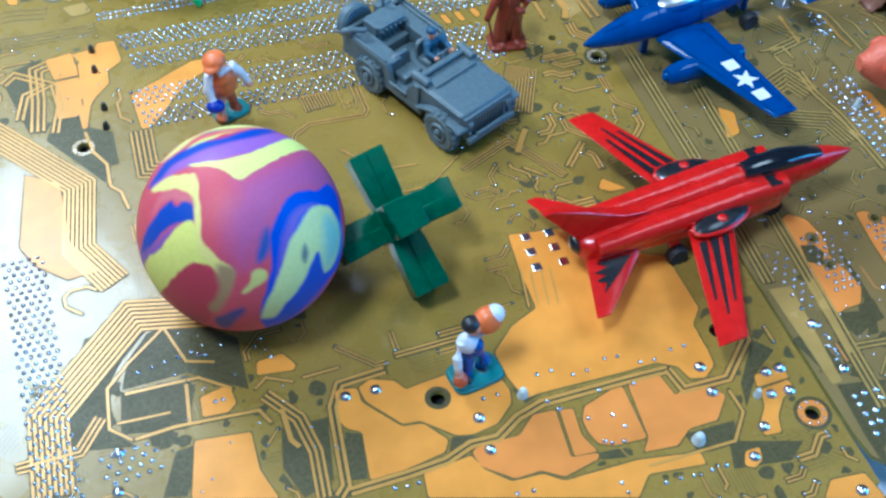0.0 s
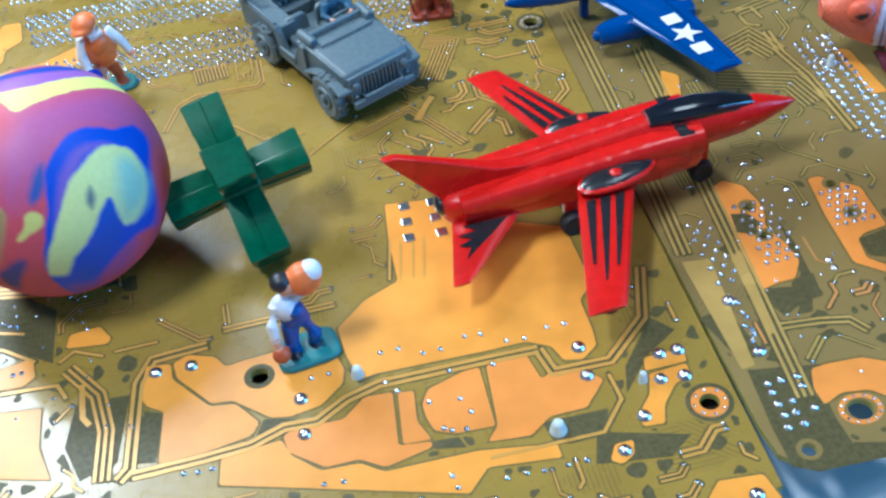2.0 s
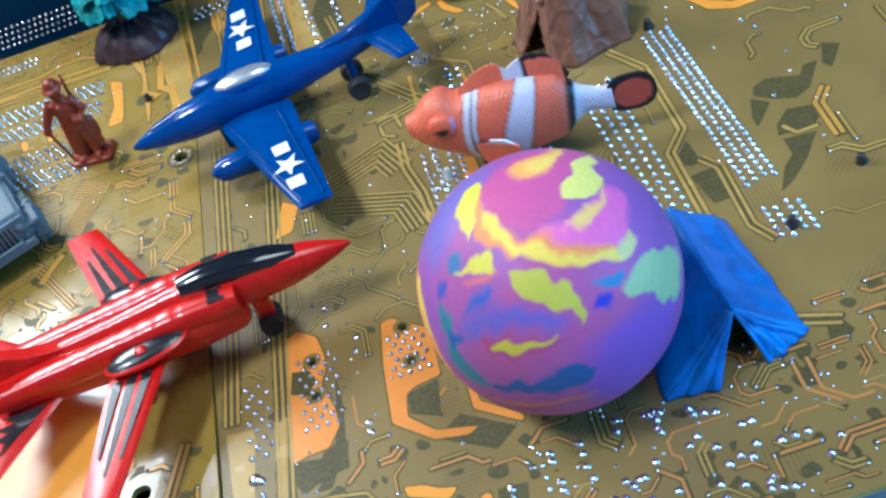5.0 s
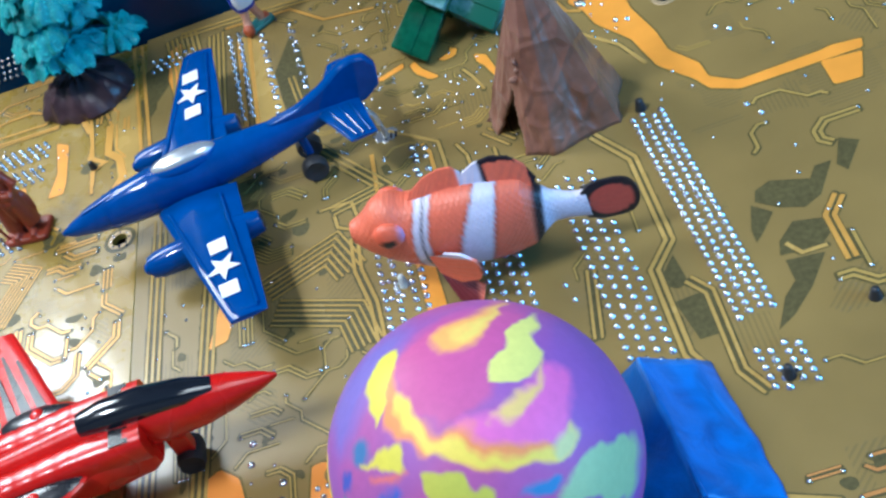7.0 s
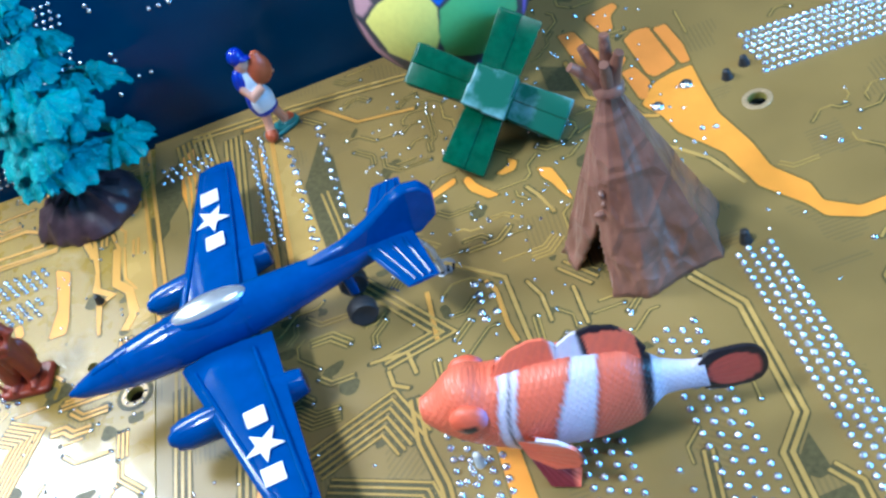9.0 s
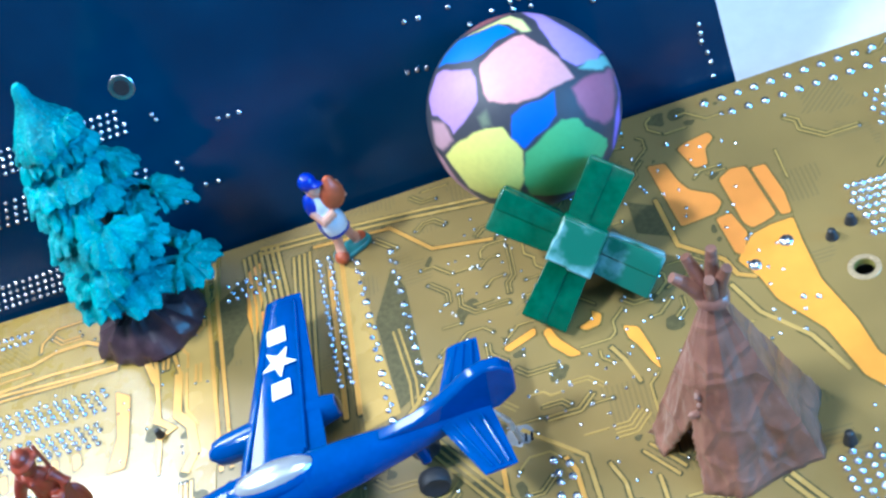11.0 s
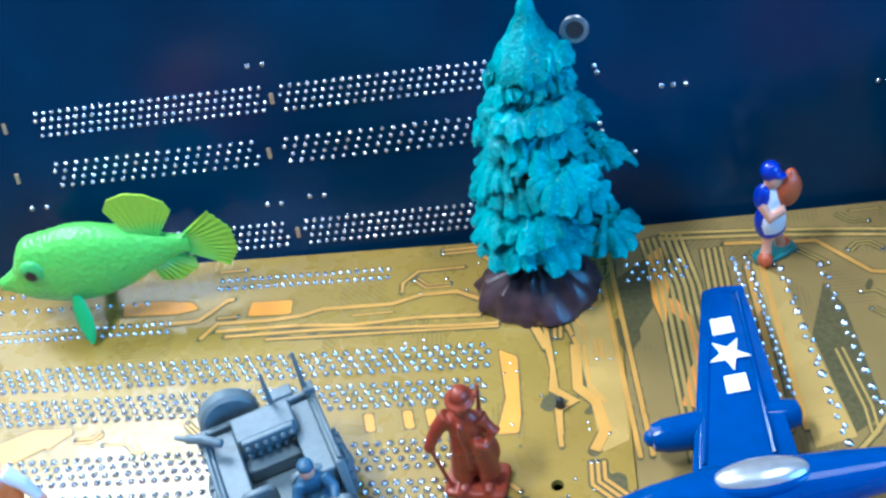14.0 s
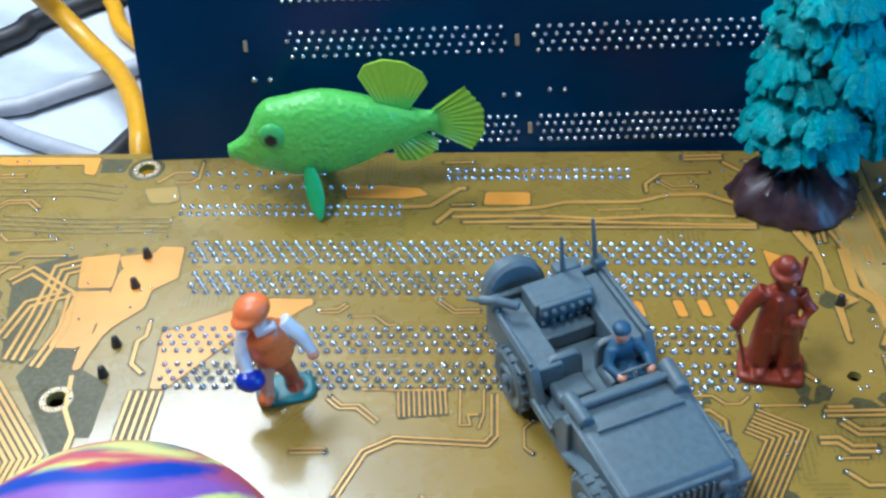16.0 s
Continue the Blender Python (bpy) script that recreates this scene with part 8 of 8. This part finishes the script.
jp("gun_mount", lambda b: box(b, (-23.2, -11.4, 17.0), (2.6, 2.4, 2.4)))
GUN = jp("machine_gun", lambda b: rod(b, [(-19.5, -8.0, 18.0), (-22.5, -11.4, 18.2), (-24, -14.2, 18.2)], 1.0, 8))
jp("barrel", lambda b: rod(b, [(-24, -14.2, 18.2), (-25.4, -16.2, 18.3)], [0.55, 0.4], 8), M_JEEP, GUN)
jp("shovel", lambda b: rod(b, [(-4, -12.6, 10.4), (4, -12.6, 10.8)], 0.5, 6))


from mathutils.bvhtree import BVHTree

# ---- little figures: one mesh each ----
def figure(name, label, m, blobs, group="toy figures", slim=1.0, tall=1.0):
    """A moulded figure out of limbs and lumps, each with its paint."""
    keys = list(dict.fromkeys(b[-1] for b in blobs))
    bm = bmesh.new()
    for b in blobs:
        s = keys.index(b[-1])
        if b[0] == "e":
            ell(bm, b[1], b[2], Euler([radians(a) for a in b[3]]).to_matrix() if b[3] else None, s, 18, 12)
        elif b[0] == "r":
            rod(bm, b[1], b[2], 12, s, b[3])
        else:
            n = 26
            rx, ry, h = b[2]
            q = b[3]
            rows = [[(b[1][0] + rx * k * math.copysign(abs(math.cos(TAU * i / n)) ** q, math.cos(TAU * i / n)), b[1][1] + ry * k * math.copysign(abs(math.sin(TAU * i / n)) ** q, math.sin(TAU * i / n)), z) for i in range(n)] for z, k in ((0.02, 1), (h * 0.7, 1), (h, 0.93))]
            rings(bm, rows, slot=s)
    # fuse the lumps into one moulded skin and give each face the paint of the lump beneath it
    tree = BVHTree.FromBMesh(bm)
    bm.faces.ensure_lookup_table()
    paint = [f.material_index for f in bm.faces]
    ob = link(name, bm, [SKINS[k] if k in SKINS else M_SOLDIER for k in keys])
    mod = ob.modifiers.new("fuse", "REMESH")
    mod.mode, mod.voxel_size = "VOXEL", 0.30 * MM
    mod = ob.modifiers.new("soften", "SMOOTH")
    mod.factor, mod.iterations = 0.5, 3
    me = bpy.data.meshes.new_from_object(ob.evaluated_get(bpy.context.evaluated_depsgraph_get()))
    ob.modifiers.clear()
    ob.data = me
    me.materials.clear()
    for k in keys:
        me.materials.append(SKINS[k] if k in SKINS else M_SOLDIER)
    for p in me.polygons:
        p.use_smooth = True
        p.material_index = paint[tree.find_nearest(p.center / MM)[2]]
    for v in me.vertices:
        v.co.x, v.co.y, v.co.z = v.co.x * slim, v.co.y * slim, v.co.z * tall
    ob.matrix_world = m
    return tagged(ob, label, "toy figure", group)


figure("toy_player", "small painted figure bending with ball and glove, teal base", at(49, 128, 0, 8), [
    ("b", (0.5, -0.4), (7.2, 5.0, 1.6), 0.45, "teal"), ("r", [(-2.2, -0.4, 1.4), (-2.4, -0.6, 5), (-1.8, 0.6, 9.6)], [1.4, 1.7, 2.1], 1, "blue"), ("r", [(2.6, 0.8, 1.4), (3.0, -0.8, 6), (1.2, 0.8, 10)], [1.3, 1.7, 2.1], 1, "blue"),
    ("e", (-2.4, -1.4, 1.9), (1.3, 2.0, 0.9), None, "hair"), ("e", (2.8, 0.2, 1.9), (1.3, 2.0, 0.9), None, "hair"), ("e", (-0.4, 0.8, 11.6), (3.2, 2.6, 3.2), (0, 0, 0), "blue"),
    ("e", (-1.8, 0.6, 15.2), (3.0, 2.5, 3.8), (0, -22, 0), "white"), ("r", [(-4.0, 0.2, 17), (-5.6, -1.2, 13), (-5.8, -2.4, 9)], [1.5, 1.3, 1.1], 1, "white")] + [
    ("r", [(-5.7, -2.0, 10), (-5.6, -2.8, 6.4)], [1.2, 1.1], 1, "skin"), ("e", (-5.4, -3.2, 5.2), (2.1, 1.9, 2.1), None, "rust"), ("e", (-0.6, 0.4, 21.6), (2.1, 2.2, 2.6), None, "skin"),
    ("e", (-1.3, 0.7, 22.7), (2.4, 2.4, 2.2), (0, -12, 0), "hair"), ("r", [(0.6, 0.8, 17.5), (3.0, 0.0, 19.0), (5.4, 0.4, 20.4)], [1.5, 1.3, 1.2], 1, "white"), ("e", (3.6, 0.6, 21.8), (4.0, 3.5, 4.0), (0, 30, 0), "orange"),
    # the white lump puts the glare on the orange cap into paint
    ("e", (5.4, 0.4, 23.6), (2.6, 2.6, 2.4), (0, 20, 0), "white"), ("e", (0.2, -0.2, 14.4), (2.0, 2.4, 2.0), None, "blue")])
figure("toy_player", "small painted figure with orange cap and blue ball", at(9.8, 240.8, 0, 12), [
    ("b", (1.6, 0.2), (5.8, 3.8, 1.3), 0.6, "teal"), ("r", [(-2.0, -1.4, 1), (-1.6, -0.6, 5), (-1.0, 0, 9)], [1.5, 1.4, 1.9], 1, "skin"), ("r", [(3.4, 0.8, 1), (2.8, 0.8, 5), (1.4, 0.4, 9)], [1.4, 1.6, 2.1], 1, "rust"),
    ("e", (-2.4, -2.0, 1.6), (1.5, 2.2, 1.2), None, "orange"), ("e", (3.6, 0.2, 1.6), (1.5, 2.0, 1.0), None, "rust"), ("e", (0.4, 0.2, 13.6), (4.6, 3.6, 5.8), (0, -10, 0), "orange"),
    ("e", (0.0, -0.6, 16.6), (4.1, 3.3, 3.6), (0, -8, 0), "orange"), ("r", [(3.4, 0.2, 19), (6.0, -0.6, 15.5), (7.8, -1.4, 11.6)], [1.7, 1.5, 1.1], 1, "white")] + [
    ("e", (8.0, -1.6, 10.8), (1.3, 1.2, 1.3), None, "skin"), ("r", [(-3.4, -0.4, 19), (-5.0, -1.4, 14), (-4.4, -3.0, 9.6)], [1.6, 1.4, 1.1], 1, "white"), ("e", (-4.2, -3.6, 8.6), (2.9, 2.3, 2.2), (0, 12, 0), "royal"),
    ("e", (-1.2, -0.2, 21.6), (2.4, 2.5, 2.4), None, "skin"), ("e", (-1.4, -0.2, 23.4), (3.6, 3.3, 2.4), (8, -14, 0), "orange"), ("e", (-2.8, -2.0, 22.7), (2.9, 2.2, 0.9), (14, -14, 0), "orange"),
    ("r", [(-1.6, -2.6, 19.6), (2.4, -2.2, 20.6)], [0.9, 1.0], 1, "white")])
figure("toy_player", "small painted baseball figure with blue cap and brown mitt", at(169.4, 299.6, 0, 28), [
    ("b", (0.8, 0.4), (6.0, 3.0, 1.2), 0.6, "teal"), ("r", [(-3.2, -1.0, 0.8), (-2.2, -0.4, 4), (-1.4, 0, 8)], [1.6, 1.3, 1.9], 1, "skin"), ("r", [(3.6, 1.2, 0.8), (2.2, 0.8, 4), (1.0, 0.4, 8)], [1.3, 1.3, 1.8], 1, "skin"),
    ("e", (-3.6, -1.6, 1.5), (1.9, 2.1, 1.5), None, "rust"), ("e", (4.4, 1.2, 1.5), (1.6, 1.6, 0.9), None, "rust"), ("e", (-0.4, 0, 9.6), (3.8, 3.0, 3.8), None, "white"),
    ("e", (-0.3, 0.4, 7.2), (3.9, 3.1, 1.2), None, "royal"), ("e", (-2.6, 0.9, 9.4), (2.0, 2.4, 3.6), None, "royal"), ("e", (-0.6, 0, 14.8), (3.3, 2.7, 4.0), (0, 6, 0), "white")] + [
    ("e", (-3.4, 0.4, 16.4), (1.9, 2.2, 2.8), (0, 20, 0), "royal"), ("r", [(-3.8, -0.4, 15), (-3.2, -2.6, 12.4), (0.8, -3.2, 13.6)], [1.5, 1.3, 1.1], 1, "skin"), ("e", (2.8, -2.4, 17.0), (3.4, 2.0, 3.6), (0, 24, 0), "rust"),
    ("e", (3.6, -1.8, 20.0), (1.7, 1.3, 1.4), (0, 24, 0), "rust"), ("r", [(2.2, 0.6, 18), (5.4, -0.6, 17.4), (5.6, -1.8, 14.4)], [1.4, 1.3, 1.0], 1, "skin"), ("e", (-0.8, -0.4, 20.2), (2.1, 2.1, 2.4), None, "skin"),
    ("e", (-1.2, 0.1, 21.8), (2.5, 2.5, 2.0), (0, -6, 0), "royal"), ("e", (0.2, -1.8, 21.2), (1.7, 1.7, 0.5), (0, 8, -20), "royal")], slim=0.86, tall=1.16)
figure("toy_soldier", "brick-red plastic soldier in a long coat on a square base", at(103.9, 244.6, 0, -10), [
    ("b", (0, 0), (6.2, 4.3, 1.7), 0.25, "brick"), ("r", [(-1.8, -1.6, 1.5), (-1.5, -0.8, 6)], [1.3, 1.2], 1, "brick"), ("r", [(2.4, -1.4, 1.5), (1.8, -0.6, 6)], [1.3, 1.2], 1, "brick"),
    ("e", (-2.0, -2.6, 2.2), (1.1, 1.8, 0.9), None, "brick"), ("e", (2.8, -2.4, 2.2), (1.1, 1.8, 0.9), None, "brick"), ("r", [(-2.4, -0.2, 3.4), (-2.0, 0, 9), (-1.4, 0.2, 16)], [2.5, 2.4, 2.1], 1.1, "brick"),
    ("r", [(3.0, 0.2, 3.6), (2.2, 0.2, 9), (1.4, 0.2, 16)], [2.1, 2.2, 2.1], 1.2, "brick")] + [
    ("r", [(0.3, 1.6, 3.6), (0.2, 1.2, 16)], [2.9, 2.3], 0.9, "brick"), ("e", (0, 0.2, 17.6), (3.7, 2.5, 4.8), None, "brick"), ("r", [(-2.8, 0, 20.6), (-5.2, -0.6, 17.6), (-7.0, -1.8, 14.2)], [1.8, 1.5, 1.2], 1, "brick"),
    ("e", (-7.3, -2.0, 13.2), (1.2, 1.2, 1.4), None, "brick"), ("r", [(-7.2, -2.2, 13.4), (-5.6, -2.4, 6), (-4.6, -2.6, 1.6)], [0.5, 0.45, 0.45], 1, "brick"), ("r", [(3.0, 0, 20.6), (5.4, -0.4, 17.4), (4.0, -2.4, 15.2), (1.8, -2.8, 15.8)], [1.8, 1.5, 1.3, 1.0], 1, "brick"),
    ("r", [(-0.5, -2.3, 20.5), (0.1, -2.4, 12), (0.2, -1.7, 6)], [0.45, 0.5, 0.4], 1, "brick")] + [
    ("e", (0.1, -0.1, 23.8), (1.8, 2.0, 2.3), None, "brick"), ("e", (0.1, 0.2, 25.4), (3.0, 3.1, 1.1), (8, 0, 0), "brick"), ("e", (0.1, 0.2, 26.6), (2.0, 2.1, 2.0), None, "brick"),
    ("r", [(-2.6, -1.9, 12.2), (2.7, -1.9, 12.2)], [0.6, 0.6], 1, "brick"), ("e", (3.6, 1.8, 9.0), (1.6, 1.2, 4.2), None, "brick"), ("r", [(2.6, 1.8, 19), (3.4, 1.8, 28)], [0.5, 0.4], 1, "brick")])
figure("toy_driver", "small grey-blue plastic driver seated at the jeep's wheel", JEEP.matrix_world @ at(0, 0, 0), [
    ("e", (-4.2, 5.0, 12.4), (2.3, 2.6, 2.6), None, "drab"), ("e", (-4.4, 5.0, 15.6), (2.0, 2.9, 2.9), (0, 8, 0), "drab"), ("r", [(-3.6, 7.4, 17), (-1.6, 8.6, 15.2), (1.6, 7.9, 15.0)], [1.2, 1.1, 0.9], 1, "drab"),
    ("r", [(-3.6, 2.6, 17), (-2.0, 1.2, 14.8), (0.8, 2.2, 14.2)], [1.2, 1.1, 0.9], 1, "drab"), ("e", (2.0, 7.6, 15.1), (1.0, 1.0, 0.9), None, "skin")] + [
    ("e", (1.2, 2.4, 14.4), (1.0, 1.0, 0.9), None, "skin"), ("r", [(-3.2, 3.8, 11.6), (0.6, 3.6, 12.2), (2.4, 3.6, 9.4)], [1.5, 1.4, 1.1], 1, "drab"), ("r", [(-3.2, 6.2, 11.6), (0.6, 6.4, 12.2), (2.4, 6.4, 9.4)], [1.5, 1.4, 1.1], 1, "drab"),
    ("e", (-4.0, 5.0, 19.4), (1.5, 1.5, 1.8), None, "skin"), ("e", (-4.4, 5.0, 20.5), (1.8, 1.7, 1.2), None, "drab")])


# ---- cables on the table behind the boards ----
def cable(label, pts, r, m):
    bm = bmesh.new()
    p = [Vector(q) for q in pts]
    fine = []
    for i in range(len(p) - 1):
        a, b, c, d = p[max(i - 1, 0)], p[i], p[i + 1], p[min(i + 2, len(p) - 1)]
        for k in range(10):
            t = k / 10
            fine.append(0.5 * ((2 * b) + (c - a) * t + (2 * a - 5 * b + 4 * c - d) * t * t + (3 * b - a - 3 * c + d) * t**3))
    rod(bm, fine + [p[-1]], r, 14)
    return tagged(link("cable", bm, m), label, "cable", "cables behind the boards")


cable("thick glossy yellow cable looping down behind the board", [(-36, 320, -15.5), (-37.6, 328, -5.5), (-39.4, 336, -4.2), (-43.6, 348, -4.0), (-53.5, 368, -6.8), (-64.5, 382, -6.6), (-73, 389, -1.2), (-77.5, 389, 5.5), (-83, 387, 16), (-96, 394, 24), (-120, 412, 18), (-160, 436, -6), (-220, 470, -16.5), (-290, 500, -16.5)], 2.9, M_CABLE_Y)
cable("yellow cable standing behind the blue board", [(-110, 462, -16.8), (-84, 440, -16.8), (-71, 424, -16.8), (-62, 405, -16.8), (-40, 386, -16.8), (0, 372, -16.8), (70, 370, -16.8)], 2.6, M_CABLE_Y)
cable("black cable lying across the white table", [(-240, 330, -16.6), (-150, 370, -16.6), (-100.7, 402.3, -16.6), (-93.2, 413.3, -16.6), (-82.6, 421.1, -16.6), (-60, 432, -16.6), (60, 470, -16.6)], 3.4, M_CABLE_K)
cable("grey cable curving over the white table", [(-240, 352, -17), (-150, 360, -17), (-89.7, 366.6, -17), (-80.5, 369.4, -17), (-72, 374.5, -17), (-60, 382, -17), (-30, 402, -17), (20, 430, -17)], 2.6, M_CABLE_G)
cable("grey cable curving over the white table", [(-220, 410, -17.2), (-140, 386, -17.2), (-98, 364, -17), (-86.7, 357.4, -17), (-77, 351.5, -17), (-62, 344, -17), (-45, 336, -17), (-20, 330, -17.2)], 2.4, M_CABLE_G)
cable("black cable lying behind the gold board", [(-60, 330, -17.4), (-52, 341, -17.4), (-48, 350, -17.4), (-42, 362, -17.4), (-20, 390, -17.4)], 3.0, M_CABLE_K)
